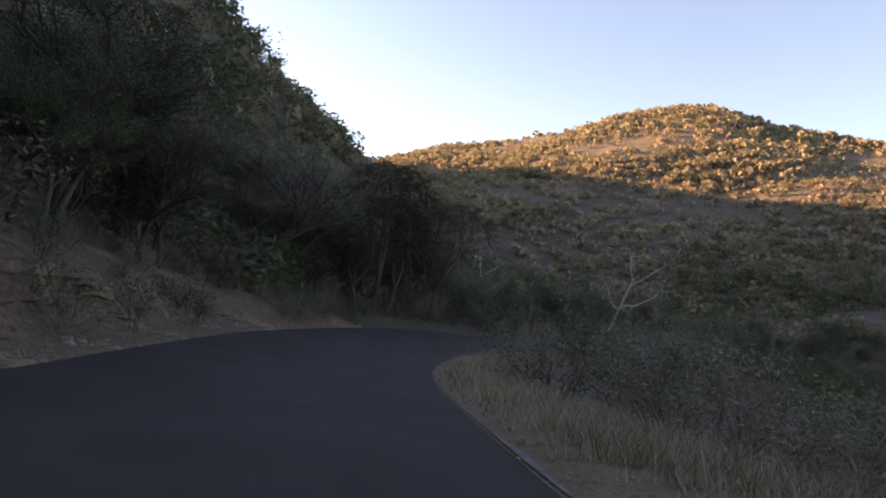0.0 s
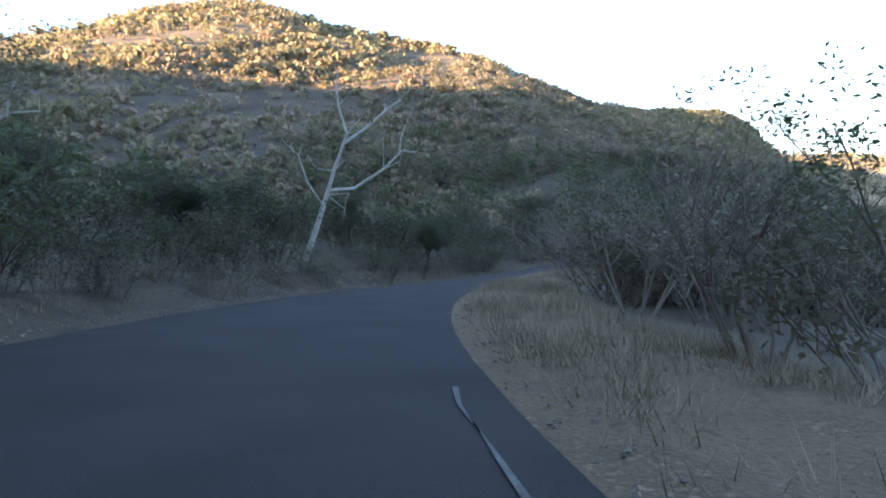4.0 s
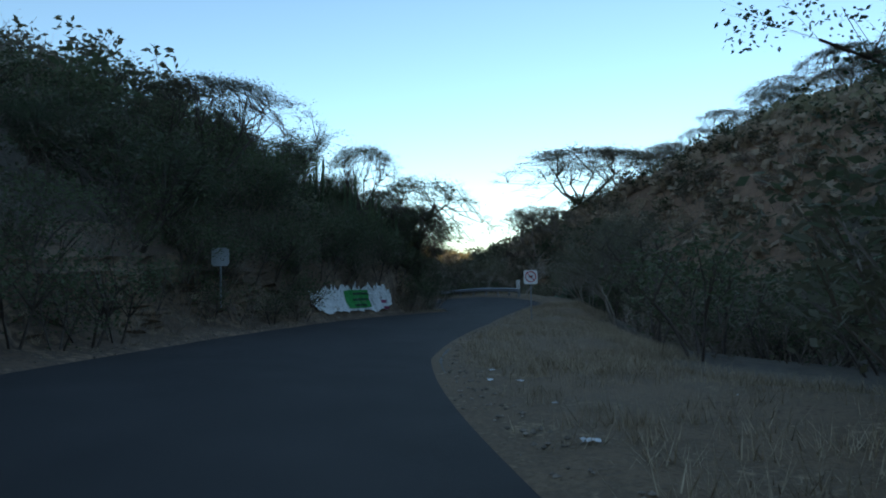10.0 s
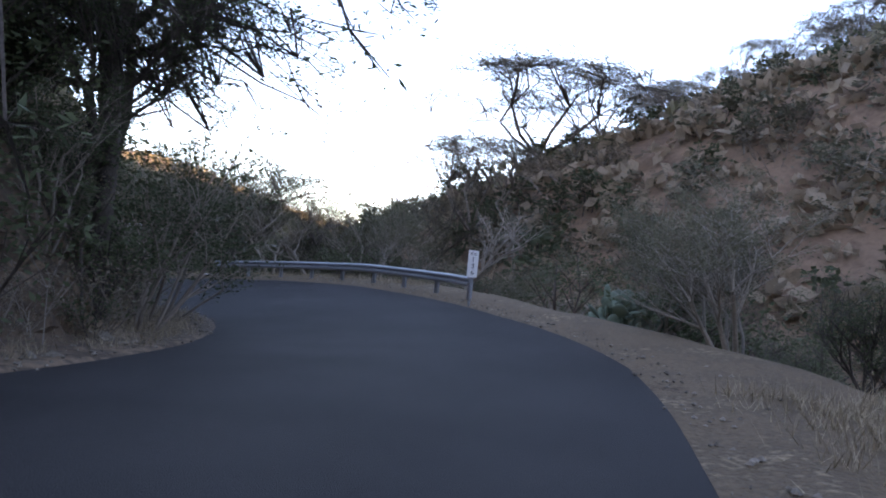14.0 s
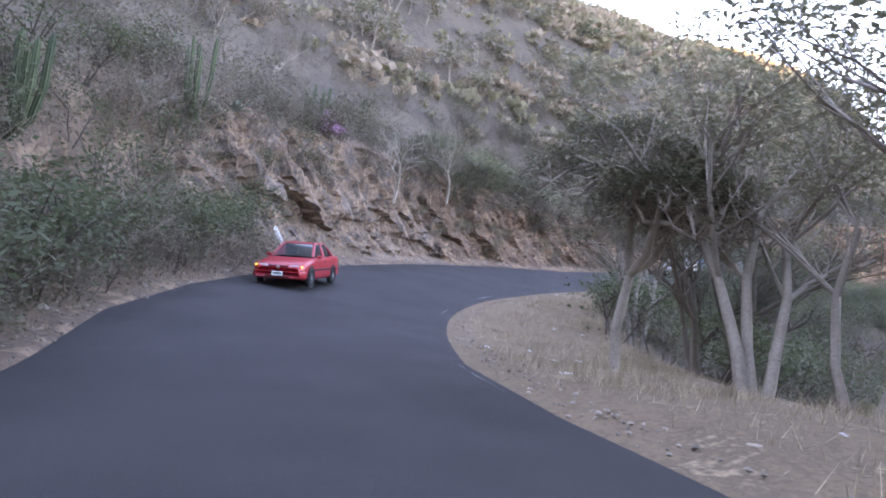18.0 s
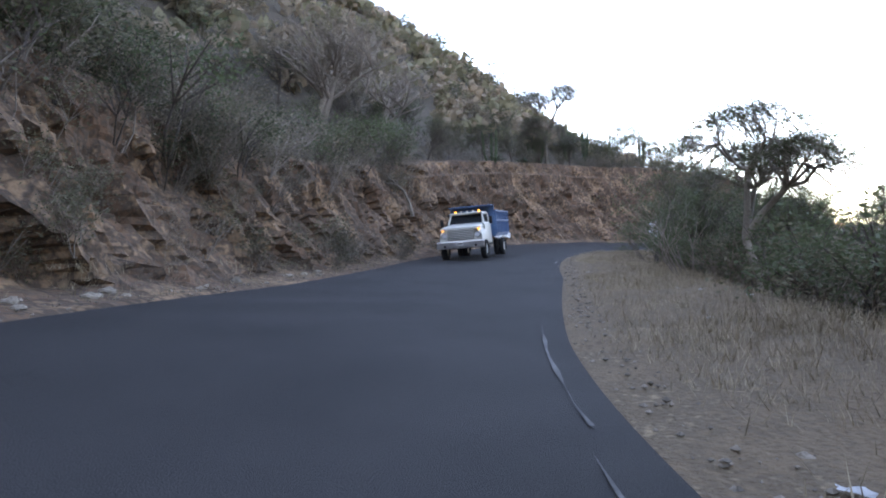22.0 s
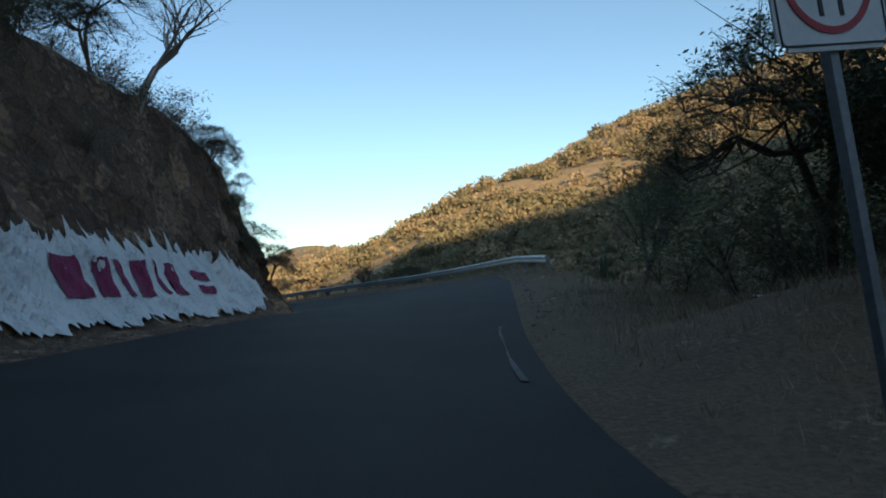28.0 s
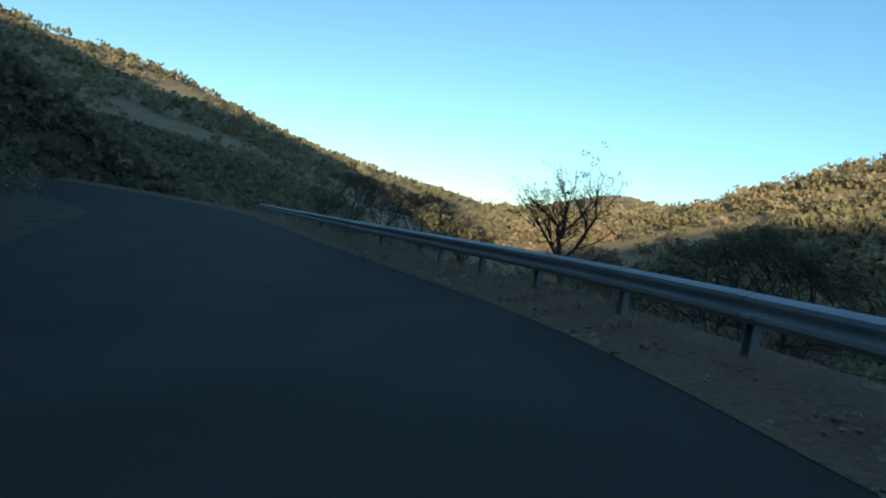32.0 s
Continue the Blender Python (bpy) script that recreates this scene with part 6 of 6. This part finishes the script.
def belt_sign(plate, mid, size):
    ring("ring", size * 0.4, size * 0.35, mid, -0.022, SIGN_RED, plate)
    bm = bmesh.new()
    tube(bm, size * 0.055, 0.004, (0, -0.021, mid + size * 0.22), "Y", 18)
    part("symbol", bm_mesh("symbol", bm, SIGN_BLACK), plate)
    box_part("symbol", (size * 0.15, 0.004, size * 0.2), (0, -0.021, mid + size * 0.03), SIGN_BLACK, plate, 0.001)
    for sx in (-1, 1):
        box_part("symbol", (size * 0.04, 0.004, size * 0.15), (sx * size * 0.105, -0.021, mid + size * 0.06), SIGN_BLACK, plate, turn=Matrix.Rotation(radians(-22 * sx), 3, "Y"))
        box_part("symbol", (size * 0.04, 0.004, size * 0.12), (sx * size * 0.075, -0.021, mid - 0.02 * size), SIGN_BLACK, plate, turn=Matrix.Rotation(radians(40 * sx), 3, "Y"))
        box_part("symbol", (size * 0.035, 0.004, size * 0.15), (sx * size * 0.09, -0.021, mid - size * 0.2), SIGN_BLACK, plate)
    box_part("symbol", (size * 0.23, 0.004, size * 0.07), (0, -0.021, mid - size * 0.115), SIGN_BLACK, plate)
    box_part("strap", (size * 0.36, 0.004, size * 0.03), (size * 0.02, -0.026, mid + size * 0.07), SIGN_WHITE, plate, turn=Matrix.Rotation(radians(-50), 3, "Y"))
    box_part("strap", (size * 0.42, 0.004, size * 0.025), (0, -0.026, mid - size * 0.065), SIGN_WHITE, plate, turn=Matrix.Rotation(radians(-8), 3, "Y"))
    for w, h, dx, dz in ((0.94, 0.012, 0, 0.47), (0.94, 0.012, 0, -0.47), (0.012, 0.94, 0.47, 0), (0.012, 0.94, -0.47, 0)):
        box_part("border", (size * w, 0.004, size * h), (size * dx, -0.021, mid + size * dz), SIGN_BLACK, plate)


square_sign(77.3, 89.0, -1.95, -88, 0.62, "road sign seen from its plain grey back on a thin post", back=True)
square_sign(86.6, 77.6, -2.8, -95, 0.66, "white square no-overtaking sign with red ring on a post", no_passing)
square_sign(195.08, 118.57, -1.93, -107, 0.68, "leaning white square sign with red ring and seated symbol", belt_sign, lean=(0, -3.5))


def text_part(name, words, size, at, mat, parent, depth=0.003):
    cu = bpy.data.curves.new(name, "FONT")
    cu.body, cu.size, cu.extrude, cu.align_x, cu.align_y = words, size, depth, "CENTER", "CENTER"
    tmp = bpy.data.objects.new(name, cu)
    me = bpy.data.meshes.new_from_object(tmp)
    bpy.data.objects.remove(tmp)
    me.transform(Matrix.Translation(at) @ Matrix.Rotation(math.pi / 2, 4, "X"))
    me.materials.clear()
    me.materials.append(mat)
    return part(name, me, parent)


def kilometre_post(x, y, top, facing):
    z = on_ground(x, y)
    root = tagged(new("kilometre_post"), "narrow white kilometre post with black digits by the rail", "kilometre post")
    root.matrix_basis = pose(x, y, z - 0.2, 0, 0, facing)
    high = top - z + 0.2
    box_part("pole", (0.06, 0.05, high - 0.1), (0, 0.03, (high - 0.1) / 2), POST_STEEL, root, 0.005)
    plate = box_part("plate", (0.3, 0.014, 0.76), (0, -0.008, high - 0.38), SIGN_WHITE, root, 0.004)
    text_part("lettering", "Km", 0.13, (0, -0.018, high - 0.1), SIGN_BLACK, plate)
    for k, d in enumerate("136"):
        text_part("digit", d, 0.2, (0, -0.018, high - 0.27 - 0.18 * k), SIGN_BLACK, plate)


kilometre_post(111.2, 76.78, -3.3, -84)


# ---------------------------------------------------------------- painted rock
def rock_paint(name, t0, t1, u0, u1, lift, mat, ragged, seed, steps=(46, 16), parent=None, spikes=0.0):
    """A skin of paint that follows the bank's face, with a ragged outline and brush strokes that run out at the top."""
    rng = np.random.RandomState(seed)
    n, m = steps
    top = np.convolve(rng.uniform(-1, 1, n + 8), np.ones(3) / 3, "same")[4:-4] * ragged
    low = np.convolve(rng.uniform(-1, 1, n + 8), np.ones(5) / 5, "same")[4:-4] * ragged * 0.8
    top = top + spikes * rng.uniform(0, 1, n) ** 3 * np.repeat(rng.uniform(0.2, 1, n // 6 + 1), 6)[:n]
    low = low + 0.5 * spikes * (rng.uniform(0, 1, n) - 0.6) * (rng.uniform(0, 1, n) > 0.6)
    verts, faces = [], []
    for i in range(n):
        t = t0 + (t1 - t0) * i / (n - 1)
        taper = min(1.0, 6 * min(i, n - 1 - i) / (n - 1) + (0.35 if ragged > 0.05 else 1))
        c = (u0 + u1) / 2
        a, b = c + (u0 - c) * taper + low[i], c + (u1 - c) * taper + top[i]
        for j in range(m):
            verts.append(bank_point(t, a + (b - a) * j / (m - 1), lift))
    faces = grid_faces(n, m)
    me = mesh_of(name, verts, faces, mat)
    if parent:
        return part(name, me, parent)
    return new(name, me)


patch = tagged(rock_paint("painted_rock", 12.98, 14.15, 1.1, 1.6, 0.1, LIME, 0.1, 5, (110, 16), None, 0.09), "white-limewashed rock face with a green painted panel", "painted rock")
panel = rock_paint("green_panel", 13.36, 13.77, 1.16, 1.54, 0.135, PAINT_GREEN, 0.02, 6, (26, 10), patch)
for k in range(3):
    rock_paint("word_bar", 13.45, 13.76 - 0.07 * (k == 2), 1.49 - 0.12 * k - 0.05, 1.49 - 0.12 * k, 0.16, PAINT_DARK, 0.008, 7 + k, (18, 3), panel)
for k in range(2):
    rock_paint("word_bar", 13.93 + 0.01 * k, 14.03 + 0.02 * k, 1.32 - 0.15 * k - 0.07, 1.32 - 0.15 * k, 0.135, PAINT_PURPLE, 0.01, 12 + k, (10, 3), patch)
wall = tagged(rock_paint("painted_rock", 29.0, 30.55, 1.02, 1.34, 0.12, LIME, 0.06, 15, (190, 14), None, 0.1), "rock face limewashed white with faded purple lettering", "painted rock")
for k, (a, b) in enumerate([(29.3, 29.4), (29.445, 29.505), (29.545, 29.57), (29.61, 29.68), (29.72, 29.745), (29.785, 29.86)]):
    rock_paint("letter_bar", a, b, 1.12, 1.27, 0.155, PAINT_PURPLE, 0.015, 20 + k, (8, 6), wall)
for k in range(2):
    rock_paint("word_bar", 29.95, 30.1, 1.24 - 0.07 * k - 0.045, 1.24 - 0.07 * k, 0.155, PAINT_PURPLE, 0.01, 30 + k, (9, 3), wall)
tagged(rock_paint("painted_rock", 27.0, 27.22, 1.05, 1.3, 0.25, LIME, 0.1, 44, (16, 8)), "small white-painted patch low on the cutting", "painted rock")


def white_slab(x, y, z, turn):
    bm = bmesh.new()
    box(bm, (0.28, 0.1, 1.75), (0, 0, 0.8), None, 0.03)
    for v in bm.verts:
        v.co.x *= 0.55 + 0.45 * (1 - v.co.z / 1.7) + 0.25 * noise.noise(v.co * 2)
        v.co.y += 0.08 * noise.noise(v.co * 3 + Vector((4, 0, 0)))
    ob = tagged(new("white_slab", bm_mesh("white_slab", bm, LIME)), "narrow white-painted slab leaning on the bank", "stone")
    ob.matrix_basis = pose(x, y, z, -14, -34, turn)


white_slab(129.9, 115.6, -6.4, -30)


# ---------------------------------------------------------------- litter
def scrap_mesh(seed):
    rng = np.random.RandomState(seed)
    g = np.linspace(-0.5, 0.5, 5)
    verts = [(x * 0.9 + rng.normal(0, 0.04), y * 0.6 + rng.normal(0, 0.04), 0.06 + rng.uniform(0, 0.22)) for x in g for y in g]
    return mesh_of("scrap", verts, grid_faces(5, 5), LITTER)


SCRAPS = [scrap_mesh(k) for k in range(4)]
rng_l = random.Random(9)
for t0, t1, count in ((0.5, 4.5, 12), (8, 13, 14), (17, 25, 44), (28, 31, 8)):
    for _ in range(count):
        t = rng_l.uniform(t0, t1)
        x, y, _h = beside(t, float(RIGHT_EDGE(t)) + rng_l.uniform(0.3, float(R_VERGE(t)) + 0.8))
        ob = tagged(new("litter", SCRAPS[rng_l.randrange(4)]), "crumpled pale scrap of litter on the dry verge", "litter", "litter")
        s_ = rng_l.uniform(0.07, 0.2)
        ob.matrix_basis = pose(x, y, on_ground(x, y) + 0.03, 0, 0, rng_l.uniform(0, 360)) @ Matrix.Diagonal((s_, s_, s_, 1))


# ---------------------------------------------------------------- vehicles
def loft(name, sections, mat, parent, corner=0.18, ring_n=5, label="", caps=True):
    """A body lofted through rounded-box sections: (x, half width, low, high, inset of the upper edge)."""
    verts, count = [], 4 * ring_n
    for x, w, lo, hi, inset in sections:
        mid, hh = (lo + hi) / 2, (hi - lo) / 2
        for q in range(4):
            sy, sz = ((1, 1), (-1, 1), (-1, -1), (1, -1))[q]
            r = min(corner, hh * 0.9, w * 0.9)
            for k in range(ring_n):
                a = math.pi / 2 * (q + k / (ring_n - 1))
                cy, cz = sy * (w - r), sz * (hh - r)
                y, z = cy + r * math.cos(a), cz + r * math.sin(a)
                top = (z + hh) / (2 * hh)
                verts.append((x, y * (1 - inset * max(0, top - 0.35)), mid + z))
    faces = [(i * count + q, i * count + (q + 1) % count, (i + 1) * count + (q + 1) % count, (i + 1) * count + q) for i in range(len(sections) - 1) for q in range(count)]
    if caps:
        faces += [tuple(range(count)), tuple((len(sections) - 1) * count + q for q in range(count))]
    return part(name, mesh_of(name, verts, faces, mat, True), parent, label)


def wheel(parent, x, y, r, wide, rim_mat=None, rim=0.62):
    bm = bmesh.new()
    n = 28
    prof = [(rim * r, -wide / 2), (0.93 * r, -wide / 2), (r, -wide * 0.36), (r, wide * 0.36), (0.93 * r, wide / 2), (rim * r, wide / 2)]
    rings = [[bm.verts.new((x + a * math.cos(2 * math.pi * k / n), y + b, r + a * math.sin(2 * math.pi * k / n))) for k in range(n)] for a, b in prof]
    for i in range(len(rings)):
        j = (i + 1) % len(rings)
        for k in range(n):
            bm.faces.new((rings[i][k], rings[i][(k + 1) % n], rings[j][(k + 1) % n], rings[j][k]))
    tyre = part("tyre", bm_mesh("tyre", bm, RUBBER, True), parent)
    bm = bmesh.new()
    tube(bm, rim * r * 1.01, wide * 0.7, (x, y, r), "Y", 24)
    tube(bm, rim * r * 0.3, wide * 0.86, (x, y, r), "Y", 16)
    for k in range(5):
        a = 2 * math.pi * k / 5
        tube(bm, rim * r * 0.1, wide * 0.8, (x + math.cos(a) * rim * r * 0.6, y, r + math.sin(a) * rim * r * 0.6), "Y", 8)
    part("rim", bm_mesh("rim", bm, rim_mat or RIM), tyre)


def red_car(x, y, z, heading, pitch=0.0, roll=0.0):
    root = tagged(new("car"), "red four-door saloon car facing down the opposite lane", "car")
    root.matrix_basis = Matrix.Translation((x, y, z)) @ Euler((roll, pitch, heading)).to_matrix().to_4x4()
    body = loft("body", [(2.02, 0.66, 0.32, 0.6, 0.02), (1.95, 0.78, 0.24, 0.68, 0.03), (1.6, 0.82, 0.22, 0.78, 0.04), (1.1, 0.83, 0.22, 0.86, 0.05), (0.75, 0.83, 0.22, 0.92, 0.05),
                        (-0.6, 0.83, 0.22, 0.94, 0.05), (-1.5, 0.83, 0.24, 0.98, 0.06), (-2.1, 0.81, 0.27, 0.97, 0.06), (-2.25, 0.76, 0.3, 0.88, 0.04), (-2.3, 0.7, 0.36, 0.78, 0.03)], CAR_RED, root, 0.12)
    loft("cabin", [(0.78, 0.7, 0.86, 0.93, 0.1), (0.2, 0.69, 0.86, 1.34, 0.3), (-0.1, 0.68, 0.86, 1.4, 0.3), (-0.85, 0.68, 0.86, 1.39, 0.3), (-1.15, 0.68, 0.86, 1.3, 0.3), (-1.62, 0.69, 0.86, 0.99, 0.1)], GLASS, root, 0.06)
    loft("roof", [(0.14, 0.53, 1.33, 1.36, 0), (-0.1, 0.56, 1.355, 1.425, 0), (-0.85, 0.56, 1.355, 1.42, 0), (-1.2, 0.53, 1.27, 1.33, 0)], CAR_RED, root, 0.03)
    box_part("boot_lid", (0.62, 1.24, 0.02), (-1.88, 0, 0.985), CAR_RED, root, 0.008)
    for sy in (1, -1):
        for name, a, b in (("front_pillar", (0.74, 0.68, 0.93), (0.13, 0.52, 1.37)), ("middle_pillar", (-0.35, 0.72, 0.92), (-0.37, 0.54, 1.4)), ("rear_pillar", (-1.58, 0.68, 0.97), (-1.16, 0.52, 1.32))):
            vs, fs = [], []
            limb(vs, fs, np.array([a[0], a[1] * sy, a[2]]), np.array([b[0], b[1] * sy, b[2]]), 0.05, 0.04, 6)
            part(name, mesh_of(name, vs, fs, CAR_RED, True), root)
        for wx in (1.24, -1.3):
            bm = bmesh.new()
            tube(bm, 0.35, 0.06, (wx, sy * 0.812, 0.32), "Y", 24)
            part("wheel_arch", bm_mesh("wheel_arch", bm, CAR_DARK), root)
            wheel(root, wx, sy * 0.77, 0.3, 0.18, RIM, 0.72)
        box_part("headlight", (0.06, 0.3, 0.14), (1.95, sy * 0.5, 0.61), LAMP_GLASS, root, 0.02)
        box_part("turn_signal", (0.05, 0.1, 0.12), (1.93, sy * 0.7, 0.61), AMBER, root, 0.015)
        box_part("mirror", (0.09, 0.16, 0.11), (0.55, sy * 0.86, 0.96), CAR_RED, root, 0.03)
        box_part("side_trim", (3.1, 0.02, 0.05), (-0.2, sy * 0.832, 0.54), CAR_DARK, root, 0.008)
        box_part("door_handle", (0.14, 0.025, 0.03), (-0.25, sy * 0.83, 0.8), CAR_DARK, root, 0.008)
        box_part("fog_lamp", (0.03, 0.16, 0.08), (2.02, sy * 0.48, 0.36), LAMP_GLASS, root, 0.01)
    grille = box_part("grille", (0.05, 0.62, 0.12), (1.985, 0, 0.61), CAR_DARK, root, 0.01)
    for k in range(3):
        box_part("slat", (0.02, 0.6, 0.012), (2.012, 0, 0.575 + 0.035 * k), CAR_RED, grille)
    bm = bmesh.new()
    tube(bm, 0.055, 0.03, (2.012, 0, 0.615), "X", 18)
    part("badge", bm_mesh("badge", bm, CHROME), root)
    bumper = loft("bumper", [(2.08, 0.7, 0.3, 0.46, 0), (2.0, 0.8, 0.27, 0.5, 0), (1.7, 0.84, 0.27, 0.5, 0)], CAR_RED, root, 0.05)
    box_part("bumper_grille", (0.04, 0.8, 0.07), (2.06, 0, 0.33), CAR_DARK, bumper)
    plate = box_part("number_plate", (0.02, 0.34, 0.13), (2.095, 0, 0.42), SIGN_WHITE, root, 0.004)
    box_part("plate_bar", (0.008, 0.26, 0.05), (2.107, 0, 0.42), SIGN_BLACK, plate)
    for sy in (0.25, -0.2):
        box_part("wiper", (0.02, 0.5, 0.015), (0.74, sy, 0.965), CAR_DARK, root)
    return root


def dump_truck(x, y, z, heading, pitch=0.0, roll=0.0):
    root = tagged(new("dump_truck"), "old cream bonneted dump truck with blue steel body", "truck")
    root.matrix_basis = Matrix.Translation((x, y, z)) @ Euler((roll, pitch, heading)).to_matrix().to_4x4()
    loft("bonnet", [(0.0, 0.9, 0.98, 1.58, 0.04), (-0.12, 0.95, 0.92, 1.64, 0.04), (-0.9, 0.94, 0.92, 1.7, 0.08), (-1.25, 0.93, 0.92, 1.73, 0.08)], TRUCK_WHITE, root, 0.12)
    loft("fender", [(-0.02, 1.04, 0.86, 1.3, 0.02), (-0.2, 1.08, 0.82, 1.42, 0.06), (-1.2, 1.08, 0.82, 1.44, 0.06), (-1.5, 1.05, 0.7, 1.3, 0.06)], TRUCK_WHITE, root, 0.14)
    loft("cab", [(-1.2, 0.98, 0.75, 1.74, 0.05), (-1.3, 0.99, 0.72, 1.78, 0.05), (-2.7, 0.99, 0.72, 1.8, 0.05), (-2.75, 0.96, 0.76, 1.78, 0.05)], TRUCK_WHITE, root, 0.1)
    loft("windscreen", [(-1.27, 0.86, 1.72, 1.76, 0.05), (-1.62, 0.83, 1.72, 2.2, 0.12), (-2.68, 0.84, 1.72, 2.22, 0.12)], GLASS, root, 0.06)
    loft("roof", [(-1.52, 0.8, 2.2, 2.25, 0), (-1.7, 0.86, 2.19, 2.32, 0.1), (-2.65, 0.86, 2.19, 2.33, 0.1), (-2.75, 0.83, 2.2, 2.28, 0.1)], TRUCK_WHITE, root, 0.06)
    for sy in (1, -1):
        for a, b in (((-1.28, 0.88, 1.76), (-1.58, 0.79, 2.22)), ((-2.7, 0.88, 1.76), (-2.68, 0.8, 2.24))):
            vs, fs = [], []
            limb(vs, fs, np.array([a[0], a[1] * sy, a[2]]), np.array([b[0], b[1] * sy, b[2]]), 0.05, 0.045, 6)
            part("pillar", mesh_of("pillar", vs, fs, TRUCK_WHITE, True), root)
        bm = bmesh.new()
        tube(bm, 0.125, 0.06, (0.0, sy * 0.8, 1.2), "X", 24)
        lamp = part("headlight", bm_mesh("headlight", bm, CHROME), root, "round chrome-ringed headlight")
        bm = bmesh.new()
        tube(bm, 0.092, 0.03, (0.035, sy * 0.8, 1.2), "X", 24)
        part("lens", bm_mesh("lens", bm, LAMP_GLASS), lamp)
        box_part("turn_signal", (0.05, 0.11, 0.09), (0.0, sy * 0.88, 1.47), AMBER, root, 0.02)
        mirror = box_part("mirror", (0.04, 0.17, 0.36), (-1.35, sy * 1.24, 1.85), CAR_DARK, root, 0.015)
        box_part("bracket", (0.02, 0.26, 0.02), (-1.37, sy * 1.1, 1.98), CAR_DARK, mirror)
        wheel(root, -0.72, sy * 0.98, 0.47, 0.26, TRUCK_WHITE, 0.56)
        for off in (0.86, 1.14):
            wheel(root, -4.6, sy * off, 0.47, 0.24, TRUCK_WHITE, 0.56)
        box_part("step", (0.7, 0.16, 0.05), (-1.9, sy * 1.0, 0.55), CAR_DARK, root, 0.01)
        box_part("mudflap", (0.02, 0.5, 0.5), (-5.25, sy * 1.0, 0.55), CAR_DARK, root)
    grille = box_part("grille", (0.05, 1.3, 0.5), (0.0, 0, 1.24), CAR_DARK, root, 0.015)
    for k in range(6):
        box_part("bar", (0.03, 1.26 if k % 2 else 1.4, 0.035), (0.035, 0, 1.04 + 0.08 * k), TRUCK_WHITE, grille, 0.008)
    box_part("grille_band", (0.045, 2.0, 0.09), (0.02, 0, 1.53), TRUCK_WHITE, root, 0.015)
    bumper = box_part("bumper", (0.16, 2.3, 0.34), (0.16, 0, 0.76), CHROME, root, 0.04, label="dull dark chrome steel bumper")
    plate = box_part("number_plate", (0.02, 0.32, 0.15), (0.255, 0, 0.8), SIGN_WHITE, bumper, 0.004)
    box_part("plate_bar", (0.008, 0.25, 0.05), (0.268, 0, 0.8), SIGN_BLACK, plate)
    for sy in (0.75, -0.75):
        bm = bmesh.new()
        tube(bm, 0.06, 0.03, (0.245, sy, 0.7), "X", 16)
        part("tow_hole", bm_mesh("tow_hole", bm, CAR_DARK), bumper)
    box_part("chassis", (5.6, 0.9, 0.24), (-2.9, 0, 0.68), CAR_DARK, root, 0.02)
    box_part("sun_visor", (0.28, 1.66, 0.05), (-1.5, 0, 2.27), TRUCK_WHITE, root, 0.015)
    for k in range(5):
        bm = bmesh.new()
        tube(bm, 0.045, 0.08, (-1.75, -0.6 + 0.3 * k, 2.37), "X", 12)
        part("roof_lamp", bm_mesh("roof_lamp", bm, AMBER if k in (0, 4) else LAMP_GLASS), root)
    bed = box_part("bed_floor", (3.7, 2.3, 0.12), (-4.75, 0, 1.1), TRUCK_BLUE, root, 0.02)
    for sy in (1, -1):
        side_ = box_part("bed_side", (3.7, 0.05, 1.15), (-4.75, sy * 1.15, 1.72), TRUCK_BLUE, root, 0.01, label="blue ribbed steel side of the dump body")
        for k in range(8):
            box_part("rib", (0.09, 0.07, 1.2), (-2.95 - 0.515 * k, sy * 1.2, 1.74), TRUCK_BLUE, side_, 0.012)
        for h in (1.18, 1.85, 2.34):
            box_part("rail", (3.75, 0.08, 0.08), (-4.75, sy * 1.2, h), TRUCK_BLUE, side_, 0.012)
    head = box_part("headboard", (0.05, 2.3, 1.5), (-2.88, 0, 1.9), TRUCK_BLUE, root, 0.01)
    box_part("canopy", (0.7, 2.2, 0.06), (-2.6, 0, 2.62), TRUCK_BLUE, head, 0.02)
    box_part("tailgate", (0.05, 2.3, 1.15), (-6.6, 0, 1.72), TRUCK_BLUE, root, 0.01)
    return root


def parked(build, t, lat):
    """A vehicle facing the camera's way, on the road at a time of passing."""
    x, y, z, rx, ry, bank = line_at(t)
    ahead, back = line_at(t + 0.25), line_at(t - 0.25)
    grade = (back[2] - ahead[2]) / math.hypot(back[0] - ahead[0], back[1] - ahead[1])
    return build(x + rx * lat, y + ry * lat, z + lat * bank + 0.004, math.atan2(back[1] - ahead[1], back[0] - ahead[0]), -math.atan(grade), -bank)


parked(red_car, 20.5, -4.4)
parked(dump_truck, 25.55, -3.7)
